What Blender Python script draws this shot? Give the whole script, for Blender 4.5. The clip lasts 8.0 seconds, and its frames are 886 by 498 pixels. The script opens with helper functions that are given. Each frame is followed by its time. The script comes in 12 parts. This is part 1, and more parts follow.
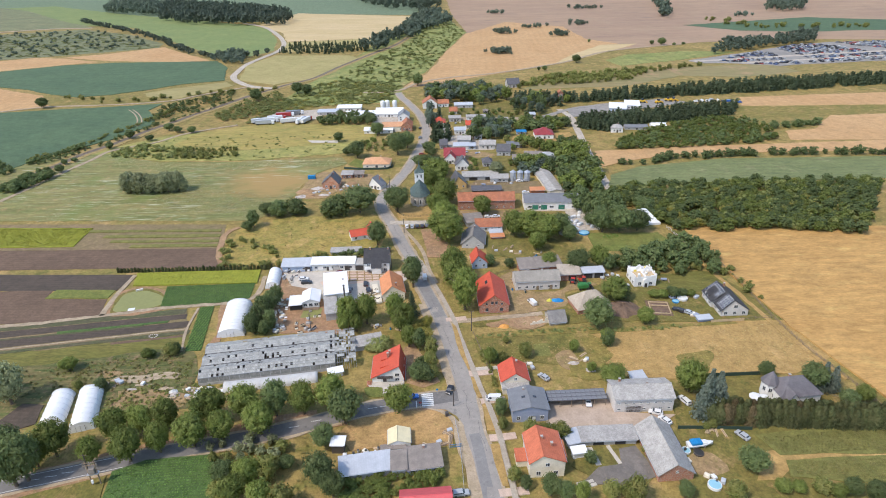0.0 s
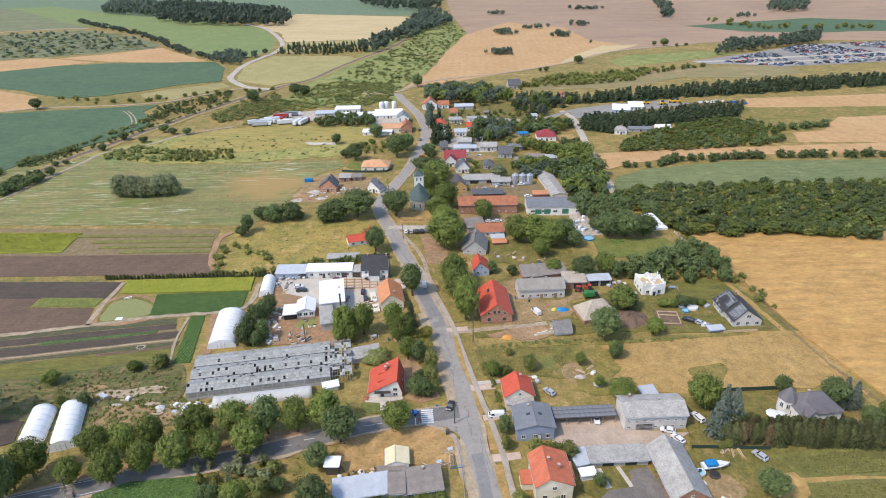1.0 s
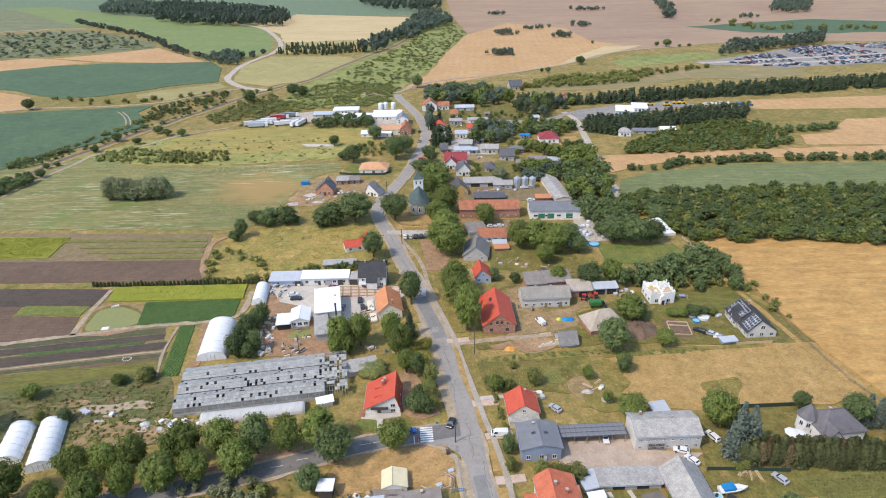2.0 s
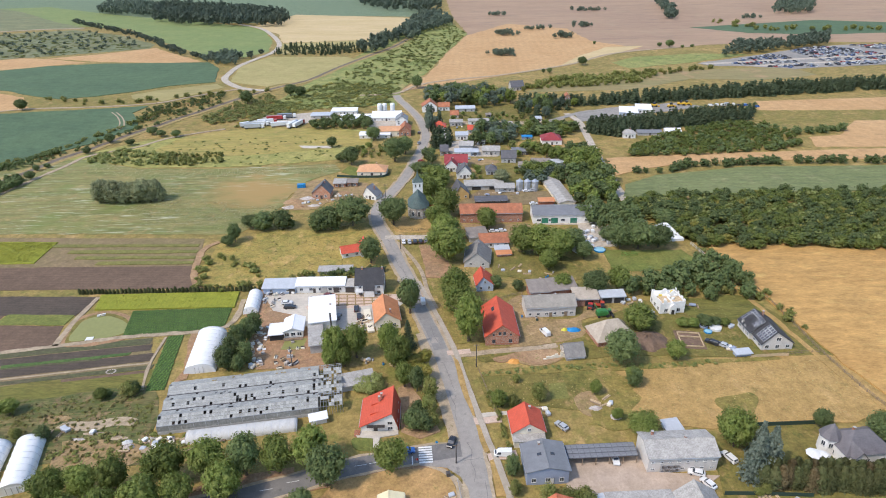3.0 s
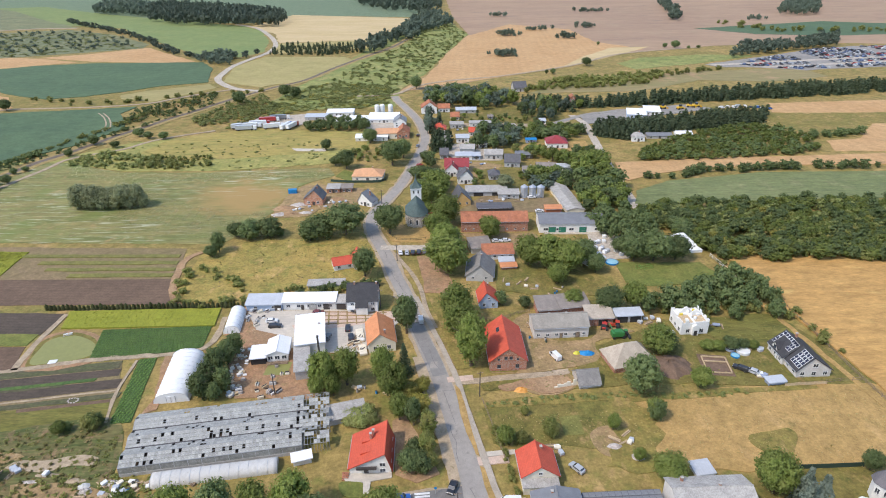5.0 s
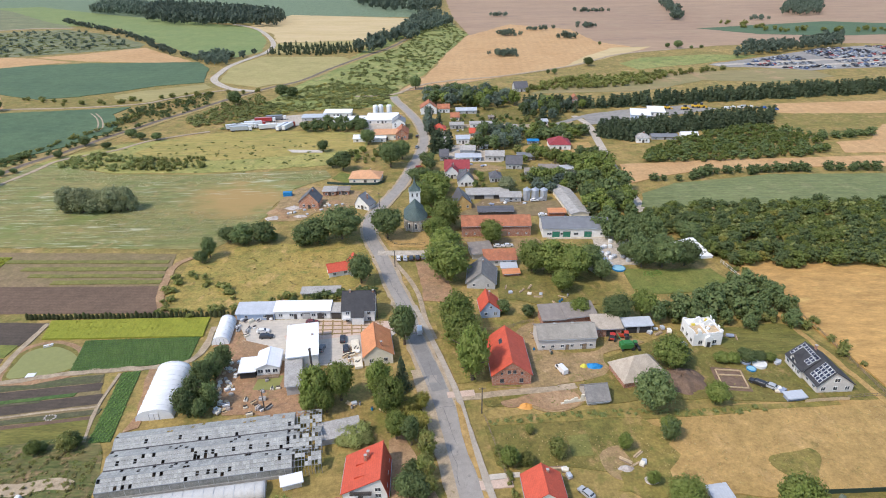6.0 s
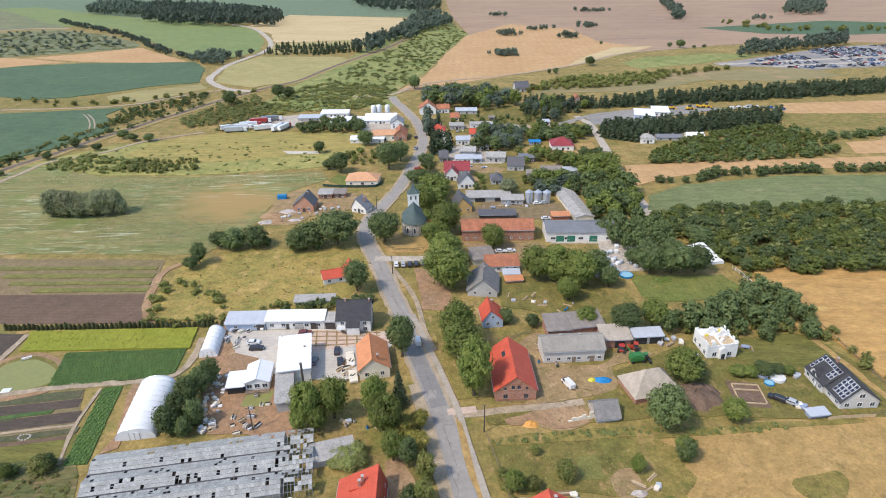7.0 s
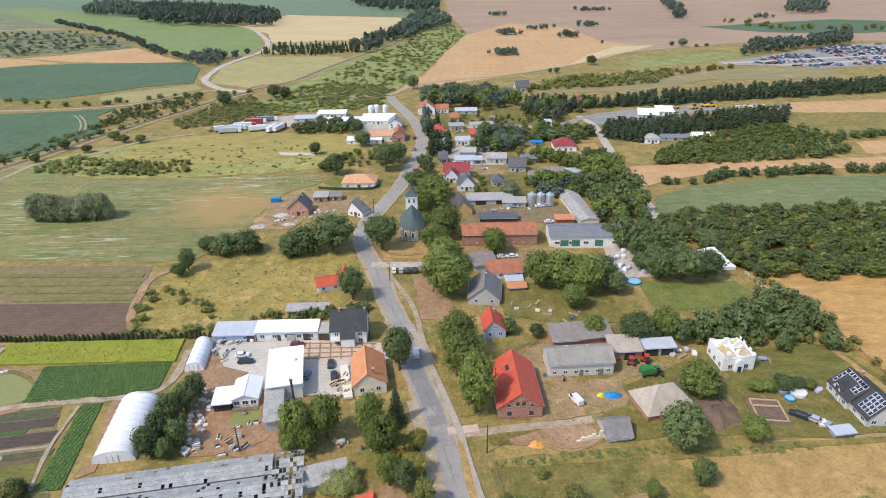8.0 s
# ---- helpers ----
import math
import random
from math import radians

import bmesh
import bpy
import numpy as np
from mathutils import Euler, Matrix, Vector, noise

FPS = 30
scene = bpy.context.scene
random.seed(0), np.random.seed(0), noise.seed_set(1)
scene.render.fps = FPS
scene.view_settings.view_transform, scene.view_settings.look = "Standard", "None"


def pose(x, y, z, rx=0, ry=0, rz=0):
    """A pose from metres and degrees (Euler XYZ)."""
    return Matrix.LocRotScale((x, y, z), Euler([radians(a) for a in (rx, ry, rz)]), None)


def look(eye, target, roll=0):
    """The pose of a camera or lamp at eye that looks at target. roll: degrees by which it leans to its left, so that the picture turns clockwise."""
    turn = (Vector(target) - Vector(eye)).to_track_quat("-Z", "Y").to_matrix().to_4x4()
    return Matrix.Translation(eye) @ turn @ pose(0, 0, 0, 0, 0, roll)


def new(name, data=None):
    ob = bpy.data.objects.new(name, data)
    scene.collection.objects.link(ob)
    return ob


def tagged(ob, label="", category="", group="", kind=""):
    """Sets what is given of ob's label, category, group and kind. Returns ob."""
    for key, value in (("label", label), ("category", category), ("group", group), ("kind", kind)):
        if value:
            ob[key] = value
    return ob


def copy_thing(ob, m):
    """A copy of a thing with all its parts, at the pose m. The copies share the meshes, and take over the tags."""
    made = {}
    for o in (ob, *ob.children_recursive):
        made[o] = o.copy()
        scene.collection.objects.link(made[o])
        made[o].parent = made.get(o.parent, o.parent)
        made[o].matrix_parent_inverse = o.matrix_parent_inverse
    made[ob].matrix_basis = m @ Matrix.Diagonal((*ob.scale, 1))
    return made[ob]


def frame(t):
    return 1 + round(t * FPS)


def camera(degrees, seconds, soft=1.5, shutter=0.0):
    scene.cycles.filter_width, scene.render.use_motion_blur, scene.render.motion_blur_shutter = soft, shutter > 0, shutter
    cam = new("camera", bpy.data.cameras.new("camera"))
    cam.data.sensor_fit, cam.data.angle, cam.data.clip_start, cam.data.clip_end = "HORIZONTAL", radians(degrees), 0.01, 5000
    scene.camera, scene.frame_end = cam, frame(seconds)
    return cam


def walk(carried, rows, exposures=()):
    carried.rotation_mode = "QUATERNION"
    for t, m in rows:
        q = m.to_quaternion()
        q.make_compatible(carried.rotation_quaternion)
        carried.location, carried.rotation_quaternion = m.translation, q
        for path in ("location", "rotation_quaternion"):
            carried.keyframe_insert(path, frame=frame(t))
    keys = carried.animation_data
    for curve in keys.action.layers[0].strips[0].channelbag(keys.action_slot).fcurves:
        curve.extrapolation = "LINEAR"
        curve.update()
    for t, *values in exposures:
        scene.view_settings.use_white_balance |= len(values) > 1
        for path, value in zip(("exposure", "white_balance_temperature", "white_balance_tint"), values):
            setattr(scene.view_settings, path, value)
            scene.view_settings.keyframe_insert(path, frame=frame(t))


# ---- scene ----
LENS, SECONDS = 72, 8.0
cam = camera(LENS, SECONDS, soft=1.0)
PATH = [
    (0.00, pose(0.000, 0.000, 132.000, 63.233, 0, 0.000) @ pose(0, 0, 0, 0, 0, -1.226)),
    (0.25, pose(-0.047, 2.410, 131.431, 63.262, 0, -0.006) @ pose(0, 0, 0, 0, 0, -1.220)),
    (0.50, pose(-0.091, 4.828, 130.853, 63.290, 0, -0.011) @ pose(0, 0, 0, 0, 0, -1.211)),
    (0.75, pose(-0.132, 7.254, 130.267, 63.318, 0, -0.017) @ pose(0, 0, 0, 0, 0, -1.199)),
    (1.00, pose(-0.171, 9.687, 129.673, 63.346, 0, -0.022) @ pose(0, 0, 0, 0, 0, -1.184)),
    (1.25, pose(-0.206, 12.128, 129.071, 63.375, 0, -0.028) @ pose(0, 0, 0, 0, 0, -1.168)),
    (1.50, pose(-0.239, 14.575, 128.461, 63.403, 0, -0.034) @ pose(0, 0, 0, 0, 0, -1.149)),
    (1.75, pose(-0.270, 17.029, 127.843, 63.430, 0, -0.039) @ pose(0, 0, 0, 0, 0, -1.129)),
    (2.00, pose(-0.298, 19.489, 127.218, 63.458, 0, -0.045) @ pose(0, 0, 0, 0, 0, -1.107)),
    (2.25, pose(-0.323, 21.956, 126.587, 63.486, 0, -0.050) @ pose(0, 0, 0, 0, 0, -1.085)),
    (2.50, pose(-0.346, 24.429, 125.948, 63.513, 0, -0.056) @ pose(0, 0, 0, 0, 0, -1.061)),
    (2.75, pose(-0.366, 26.908, 125.303, 63.540, 0, -0.062) @ pose(0, 0, 0, 0, 0, -1.038)),
    (3.00, pose(-0.383, 29.392, 124.652, 63.566, 0, -0.068) @ pose(0, 0, 0, 0, 0, -1.014)),
    (3.25, pose(-0.399, 31.882, 123.995, 63.593, 0, -0.074) @ pose(0, 0, 0, 0, 0, -0.991)),
    (3.50, pose(-0.412, 34.377, 123.331, 63.619, 0, -0.080) @ pose(0, 0, 0, 0, 0, -0.968)),
    (3.75, pose(-0.422, 36.876, 122.663, 63.644, 0, -0.086) @ pose(0, 0, 0, 0, 0, -0.946)),
    (4.00, pose(-0.430, 39.381, 121.989, 63.669, 0, -0.093) @ pose(0, 0, 0, 0, 0, -0.925)),
    (4.25, pose(-0.436, 41.890, 121.310, 63.694, 0, -0.100) @ pose(0, 0, 0, 0, 0, -0.906)),
    (4.50, pose(-0.440, 44.403, 120.626, 63.718, 0, -0.107) @ pose(0, 0, 0, 0, 0, -0.888)),
    (4.75, pose(-0.442, 46.920, 119.937, 63.742, 0, -0.114) @ pose(0, 0, 0, 0, 0, -0.873)),
    (5.00, pose(-0.441, 49.441, 119.244, 63.765, 0, -0.121) @ pose(0, 0, 0, 0, 0, -0.860)),
    (5.25, pose(-0.438, 51.966, 118.547, 63.787, 0, -0.129) @ pose(0, 0, 0, 0, 0, -0.850)),
    (5.50, pose(-0.433, 54.494, 117.846, 63.809, 0, -0.137) @ pose(0, 0, 0, 0, 0, -0.843)),
    (5.75, pose(-0.427, 57.025, 117.142, 63.830, 0, -0.145) @ pose(0, 0, 0, 0, 0, -0.840)),
    (6.00, pose(-0.418, 59.559, 116.434, 63.851, 0, -0.154) @ pose(0, 0, 0, 0, 0, -0.840)),
    (6.25, pose(-0.407, 62.095, 115.723, 63.871, 0, -0.163) @ pose(0, 0, 0, 0, 0, -0.844)),
    (6.50, pose(-0.394, 64.634, 115.009, 63.890, 0, -0.173) @ pose(0, 0, 0, 0, 0, -0.852)),
    (6.75, pose(-0.379, 67.176, 114.292, 63.908, 0, -0.183) @ pose(0, 0, 0, 0, 0, -0.866)),
    (7.00, pose(-0.363, 69.719, 113.573, 63.925, 0, -0.193) @ pose(0, 0, 0, 0, 0, -0.884)),
    (7.25, pose(-0.345, 72.264, 112.852, 63.942, 0, -0.204) @ pose(0, 0, 0, 0, 0, -0.907)),
    (7.50, pose(-0.325, 74.811, 112.128, 63.958, 0, -0.215) @ pose(0, 0, 0, 0, 0, -0.936)),
    (7.75, pose(-0.303, 77.359, 111.403, 63.973, 0, -0.226) @ pose(0, 0, 0, 0, 0, -0.971)),
    (8.00, pose(-0.279, 79.908, 110.677, 63.986, 0, -0.239) @ pose(0, 0, 0, 0, 0, -1.012)),
]
walk(cam, PATH)

# ---- light ----
SUN_AZIMUTH, SUN_ELEVATION = radians(237), radians(52)
world = bpy.data.worlds.new("sky")
scene.world = world
world.use_nodes = True
sky = world.node_tree.nodes.new("ShaderNodeTexSky")
sky.sky_type, sky.sun_disc = "NISHITA", False
sky.sun_elevation, sky.sun_rotation = SUN_ELEVATION, SUN_AZIMUTH
sky.air_density, sky.dust_density = 1.0, 1.0
world.node_tree.links.new(sky.outputs[0], world.node_tree.nodes["Background"].inputs[0])
world.node_tree.nodes["Background"].inputs[1].default_value = 0.235
sun = new("sun", bpy.data.lights.new("sun", "SUN"))
sun.data.energy, sun.data.angle, sun.data.color = 2.75, radians(2.5), (1.0, 0.9, 0.8)
to_sun = Vector((math.sin(SUN_AZIMUTH) * math.cos(SUN_ELEVATION), math.cos(SUN_AZIMUTH) * math.cos(SUN_ELEVATION), math.sin(SUN_ELEVATION)))
sun.matrix_world = look(to_sun * 300, (0, 0, 0))
scene.view_settings.exposure = 0.17


# ---- materials ----
def mix_node(nt, fac, a, b, mode="MIX"):
    n = nt.nodes.new("ShaderNodeMix")
    n.data_type, n.blend_type = "RGBA", mode
    for sock, v in ((n.inputs[0], fac), (n.inputs[6], a), (n.inputs[7], b)):
        if isinstance(v, (int, float)):
            sock.default_value = v
        elif isinstance(v, tuple):
            sock.default_value = (*v, 1)
        else:
            nt.links.new(v, sock)
    return n.outputs[2]


def noise_node(nt, vec, scale, detail=4, rough=0.6, stretch=None, turn=0):
    if stretch or turn:
        m = nt.nodes.new("ShaderNodeMapping")
        m.inputs["Scale"].default_value = stretch or (1, 1, 1)
        m.inputs["Rotation"].default_value = (0, 0, radians(turn))
        nt.links.new(vec, m.inputs[0])
        vec = m.outputs[0]
    n = nt.nodes.new("ShaderNodeTexNoise")
    n.inputs["Scale"].default_value, n.inputs["Detail"].default_value, n.inputs["Roughness"].default_value = scale, detail, rough
    nt.links.new(vec, n.inputs[0])
    return n.outputs[0]


def ramp_node(nt, fac, lo, hi):
    n = nt.nodes.new("ShaderNodeMapRange")
    n.inputs["From Min"].default_value, n.inputs["From Max"].default_value = lo, hi
    nt.links.new(fac, n.inputs[0])
    return n.outputs[0]


def band_node(nt, vec, axis, scale, turn=0, distort=0.0):
    m = nt.nodes.new("ShaderNodeMapping")
    m.inputs["Rotation"].default_value = (0, 0, radians(turn))
    nt.links.new(vec, m.inputs[0])
    n = nt.nodes.new("ShaderNodeTexWave")
    n.bands_direction = axis
    n.inputs["Scale"].default_value, n.inputs["Distortion"].default_value = scale, distort
    n.inputs["Detail"].default_value = 2
    nt.links.new(m.outputs[0], n.inputs[0])
    return n.outputs[0]


def surface(name, c1, c2, big=0.1, fine=2.0, rough=0.9, bump=0.3, metal=0.0, c3=None, spot=0.5, c4=None, stretch=None, turn=0,
            bands=None, local=False, per_object=0.0, grain=0.35, contrast=(0.35, 0.65), spec=0.3):
    """Colours c1 and c2 in patches of 1/big metres, c3 in spots, grain at 1/fine metres, bands (axis, waves per metre, turn, depth, colour)."""
    m = bpy.data.materials.new(name)
    m.use_nodes = True
    nt = m.node_tree
    b = nt.nodes["Principled BSDF"]
    if local:
        vec = nt.nodes.new("ShaderNodeTexCoord").outputs["Object"]
    else:
        vec = nt.nodes.new("ShaderNodeNewGeometry").outputs["Position"]
    large = ramp_node(nt, noise_node(nt, vec, big, 5, 0.62, stretch, turn), *contrast)
    col = mix_node(nt, large, c1, c2)
    if c3:
        spots = ramp_node(nt, noise_node(nt, vec, big * 4.3, 5, 0.7, stretch, turn), spot, spot + 0.15)
        col = mix_node(nt, spots, col, c3)
    if c4:
        blots = ramp_node(nt, noise_node(nt, vec, big * 1.9, 6, 0.75, (1.3, 0.8, 1)), 0.54, 0.66)
        col = mix_node(nt, blots, col, c4)
    small = noise_node(nt, vec, fine, 6, 0.72, stretch, turn)
    height = small
    if bands:
        axis, waves, angle, depth, dark = bands
        w = band_node(nt, vec, axis, waves / 3.183, angle, 1.5)
        k = nt.nodes.new("ShaderNodeMath")
        k.operation = "MULTIPLY"
        k.inputs[1].default_value = depth
        nt.links.new(w, k.inputs[0])
        col = mix_node(nt, k.outputs[0], col, dark)
    mid = noise_node(nt, vec, fine * 0.22, 5, 0.68, stretch, turn)
    tone = nt.nodes.new("ShaderNodeMapRange")
    tone.inputs["From Min"].default_value, tone.inputs["From Max"].default_value = 0.3, 0.7
    tone.inputs["To Min"].default_value, tone.inputs["To Max"].default_value = 1 - grain * 0.7, 1 + grain * 0.7
    nt.links.new(mid, tone.inputs[0])
    col = mix_node(nt, 1.0, col, tone.outputs[0], "MULTIPLY")
    shade = ramp_node(nt, small, 0.25, 0.75)
    grey = nt.nodes.new("ShaderNodeMapRange")
    grey.inputs["To Min"].default_value, grey.inputs["To Max"].default_value = 1 - grain, 1 + grain
    nt.links.new(shade, grey.inputs[0])
    col = mix_node(nt, 1.0, col, grey.outputs[0], "MULTIPLY")
    if per_object:
        info = nt.nodes.new("ShaderNodeObjectInfo")
        v = nt.nodes.new("ShaderNodeMapRange")
        v.inputs["To Min"].default_value, v.inputs["To Max"].default_value = 1 - per_object, 1 + per_object
        nt.links.new(info.outputs["Random"], v.inputs[0])
        col = mix_node(nt, 1.0, col, v.outputs[0], "MULTIPLY")
    nt.links.new(col, b.inputs["Base Color"])
    b.inputs["Roughness"].default_value, b.inputs["Metallic"].default_value = rough, metal
    b.inputs["Specular IOR Level"].default_value = spec
    if bump:
        n = nt.nodes.new("ShaderNodeBump")
        n.inputs["Strength"].default_value, n.inputs["Distance"].default_value = bump, 0.15
        nt.links.new(height, n.inputs["Height"])
        nt.links.new(n.outputs[0], b.inputs["Normal"])
    return m


def foliage(name, dark, mid, light):
    m = bpy.data.materials.new(name)
    m.use_nodes = True
    nt = m.node_tree
    b = nt.nodes["Principled BSDF"]
    geo = nt.nodes.new("ShaderNodeNewGeometry")
    info = nt.nodes.new("ShaderNodeObjectInfo")
    col = mix_node(nt, geo.outputs["Random Per Island"], dark, mid)
    patch_of = ramp_node(nt, noise_node(nt, geo.outputs["Position"], 0.35, 3), 0.4, 0.7)
    col = mix_node(nt, patch_of, col, light)
    v = nt.nodes.new("ShaderNodeMapRange")
    v.inputs["To Min"].default_value, v.inputs["To Max"].default_value = 0.7, 1.25
    nt.links.new(info.outputs["Random"], v.inputs[0])
    col = mix_node(nt, 1.0, col, v.outputs[0], "MULTIPLY")
    nt.links.new(col, b.inputs["Base Color"])
    b.inputs["Roughness"].default_value = 0.65
    b.inputs["Specular IOR Level"].default_value = 0.25
    tr = nt.nodes.new("ShaderNodeBsdfTranslucent")
    nt.links.new(col, tr.inputs[0])
    ms = nt.nodes.new("ShaderNodeMixShader")
    ms.inputs[0].default_value = 0.42
    nt.links.new(b.outputs[0], ms.inputs[1])
    nt.links.new(tr.outputs[0], ms.inputs[2])
    nt.links.new(ms.outputs[0], nt.nodes["Material Output"].inputs[0])
    return m


def plain(name, col, rough=0.5, metal=0.0, spec=0.5):
    return surface(name, col, tuple(c * 0.88 for c in col), 0.6, 6.0, rough, 0.04, metal, local=True, grain=0.06, spec=spec)


def glass_of(name, col, rough=0.08):
    m = plain(name, col, rough)
    m.node_tree.nodes["Principled BSDF"].inputs["Specular IOR Level"].default_value = 0.8
    return m


# soils, crops and grass
M_GROUND = surface("meadow_ground", (0.21, 0.167, 0.0484), (0.3129, 0.219, 0.0744), 0.03, 0.9, c3=(0.1607, 0.153, 0.0372), spot=0.5, c4=(0.3811, 0.256, 0.104), bump=0.6, grain=0.42)
M_DRY = surface("dry_grass", (0.412, 0.262, 0.0963), (0.3348, 0.22, 0.0774), 0.05, 1.2, c3=(0.2781, 0.195, 0.0671), spot=0.54, c4=(0.4532, 0.295, 0.1204), bump=0.5, grain=0.32)
M_LAWN = surface("lawn_grass", (0.1754, 0.154, 0.0387), (0.2583, 0.189, 0.0563), 0.06, 1.2, c3=(0.1386, 0.141, 0.0317), spot=0.52, c4=(0.3329, 0.224, 0.0912), bump=0.5, grain=0.42)
M_GREEN = surface("green_grass", (0.125, 0.153, 0.034), (0.1701, 0.174, 0.0442), 0.08, 1.2, c3=(0.1963, 0.178, 0.051), spot=0.56, bump=0.5)


def flower_meadow():
    """Fallow meadow: olive grass, a sun-dried part with a soft uneven border, and drifts of white flowers in streaks."""
    m = surface("flowering_meadow", (0.16, 0.172, 0.055), (0.225, 0.2, 0.073), 0.07, 1.0, c3=(0.255, 0.24, 0.1), spot=0.54, c4=(0.29, 0.215, 0.09), stretch=(0.3, 1.7, 1), turn=-6, bump=0.5, contrast=(0.42, 0.58))
    nt = m.node_tree
    base = nt.nodes["Principled BSDF"].inputs["Base Color"]
    col = base.links[0].from_socket
    vec = nt.nodes.new("ShaderNodeNewGeometry").outputs["Position"]
    far_from = nt.nodes.new("ShaderNodeVectorMath")
    far_from.operation = "DISTANCE"
    far_from.inputs[1].default_value = (-107, 363, 0)
    nt.links.new(vec, far_from.inputs[0])
    wobble = nt.nodes.new("ShaderNodeMath")
    wobble.operation = "MULTIPLY_ADD"
    wobble.inputs[1].default_value = 60
    nt.links.new(noise_node(nt, vec, 0.05, 5, 0.65, (0.5, 1.5, 1), -6), wobble.inputs[0])
    nt.links.new(far_from.outputs["Value"], wobble.inputs[2])
    dried = ramp_scaled(nt, wobble.outputs[0], 66, 42)
    col = mix_node(nt, dried, col, (0.335, 0.225, 0.085))
    drift = ramp_node(nt, noise_node(nt, vec, 0.016, 4, 0.6, (0.8, 1.3, 1)), 0.42, 0.58)
    streak = ramp_node(nt, noise_node(nt, vec, 0.32, 5, 0.7, (0.16, 1.6, 1), -8), 0.55, 0.66)
    both = nt.nodes.new("ShaderNodeMath")
    both.operation = "MULTIPLY"
    nt.links.new(drift, both.inputs[0])
    nt.links.new(streak, both.inputs[1])
    green = ramp_node(nt, noise_node(nt, vec, 0.03, 3, 0.6), 0.55, 0.66)
    col = mix_node(nt, green, col, mix_node(nt, 0.55, col, (0.15, 0.2, 0.05)))
    col = mix_node(nt, both.outputs[0], col, (0.5, 0.49, 0.34))
    nt.links.new(col, base)
    return m


def ramp_scaled(nt, value, lo, hi):
    r = nt.nodes.new("ShaderNodeMapRange")
    r.interpolation_type = "SMOOTHSTEP"
    r.inputs["From Min"].default_value, r.inputs["From Max"].default_value = lo, hi
    nt.links.new(value, r.inputs[0])
    return r.outputs[0]


M_FLOWER = flower_meadow()
M_MEADOWDRY = surface("dry_meadow", (0.29, 0.222, 0.085), (0.345, 0.242, 0.1), 0.08, 1.0, c3=(0.2, 0.19, 0.07), spot=0.54, stretch=(0.6, 1.4, 1), turn=-8, bump=0.5)
M_MEADOW = surface("sunny_meadow", (0.3518, 0.27, 0.0792), (0.2678, 0.232, 0.066), 0.05, 0.8, c3=(0.1974, 0.202, 0.0496), spot=0.54, c4=(0.3654, 0.273, 0.0994), stretch=(0.4, 1.5, 1), bump=0.5)
M_SCRUB = surface("scrub_ground", (0.325, 0.291, 0.0896), (0.235, 0.235, 0.0672), 0.03, 0.6, c3=(0.168, 0.19, 0.0504), spot=0.54, c4=(0.403, 0.325, 0.123), bump=0.6)
M_HILL = surface("scrubby_hill_ground", (0.155, 0.172, 0.085), (0.195, 0.19, 0.092), 0.012, 0.25, c3=(0.125, 0.15, 0.075), spot=0.5, c4=(0.225, 0.21, 0.105), stretch=(0.5, 1.3, 1), bump=0.6, grain=0.3)
M_SLOPE = surface("sunny_slope_grass", (0.3451, 0.245, 0.0688), (0.2524, 0.21, 0.0559), 0.045, 1.0, c3=(0.1751, 0.18, 0.043), spot=0.52, c4=(0.4326, 0.285, 0.1118), bump=0.6, grain=0.4)
M_STUBBLE = surface("wheat_stubble", (0.45, 0.27, 0.12), (0.5, 0.315, 0.15), 0.02, 0.7, c3=(0.38, 0.24, 0.115), spot=0.56, bands=("X", 0.12, 4, 0.15, (0.34, 0.21, 0.1)), grain=0.22, bump=0.3)
M_WHEAT = surface("ripe_wheat", (0.482, 0.289, 0.0989), (0.4202, 0.242, 0.0804), 0.03, 0.9, c3=(0.515, 0.345, 0.1204), spot=0.55, c4=(0.3862, 0.232, 0.0817), stretch=(0.55, 1.5, 1), turn=3, bump=0.7, bands=("Y", 0.16, 3, 0.16, (0.3193, 0.19, 0.0688)), grain=0.3)
# stubble greyed towards pink: the haze over the farthest field is in the colour
M_PINK = surface("hazed_far_stubble", (0.3, 0.2, 0.135), (0.36, 0.245, 0.155), 0.008, 0.1, c3=(0.23, 0.17, 0.125), spot=0.55, c4=(0.33, 0.235, 0.15), stretch=(0.5, 1.6, 1), grain=0.15, bump=0.2)
M_BARLEY = surface("straw_field", (0.52, 0.4, 0.22), (0.46, 0.35, 0.17), 0.02, 0.4, grain=0.15, bump=0.2, stretch=(0.4, 1.5, 1))
M_BEET = surface("beet_crop", (0.066, 0.112, 0.058), (0.085, 0.135, 0.066), 0.02, 0.5, bands=("Y", 0.1, 15, 0.25, (0.1, 0.145, 0.075)), grain=0.25, bump=0.5)
M_PASTURE = surface("pasture", (0.16, 0.21, 0.07), (0.2, 0.235, 0.08), 0.02, 0.4, grain=0.2, bump=0.4)
M_STRAWOLIVE = surface("yellowing_grass_field", (0.33, 0.28, 0.115), (0.29, 0.245, 0.1), 0.02, 0.4, c3=(0.25, 0.225, 0.09), spot=0.53, stretch=(0.4, 1.5, 1), grain=0.2, bump=0.4)
M_OLIVE = surface("unripe_field", (0.31, 0.27, 0.105), (0.36, 0.3, 0.125), 0.02, 0.4, c3=(0.26, 0.24, 0.09), spot=0.55, grain=0.18, bump=0.4)
# far farmland: distance haze is mixed into this bluish green
M_GREYGREEN = surface("hazed_far_farmland", (0.13, 0.18, 0.105), (0.17, 0.215, 0.125), 0.05, 0.7, bands=("Y", 0.35, 5, 0.3, (0.1, 0.14, 0.07)), grain=0.3, bump=0.5)
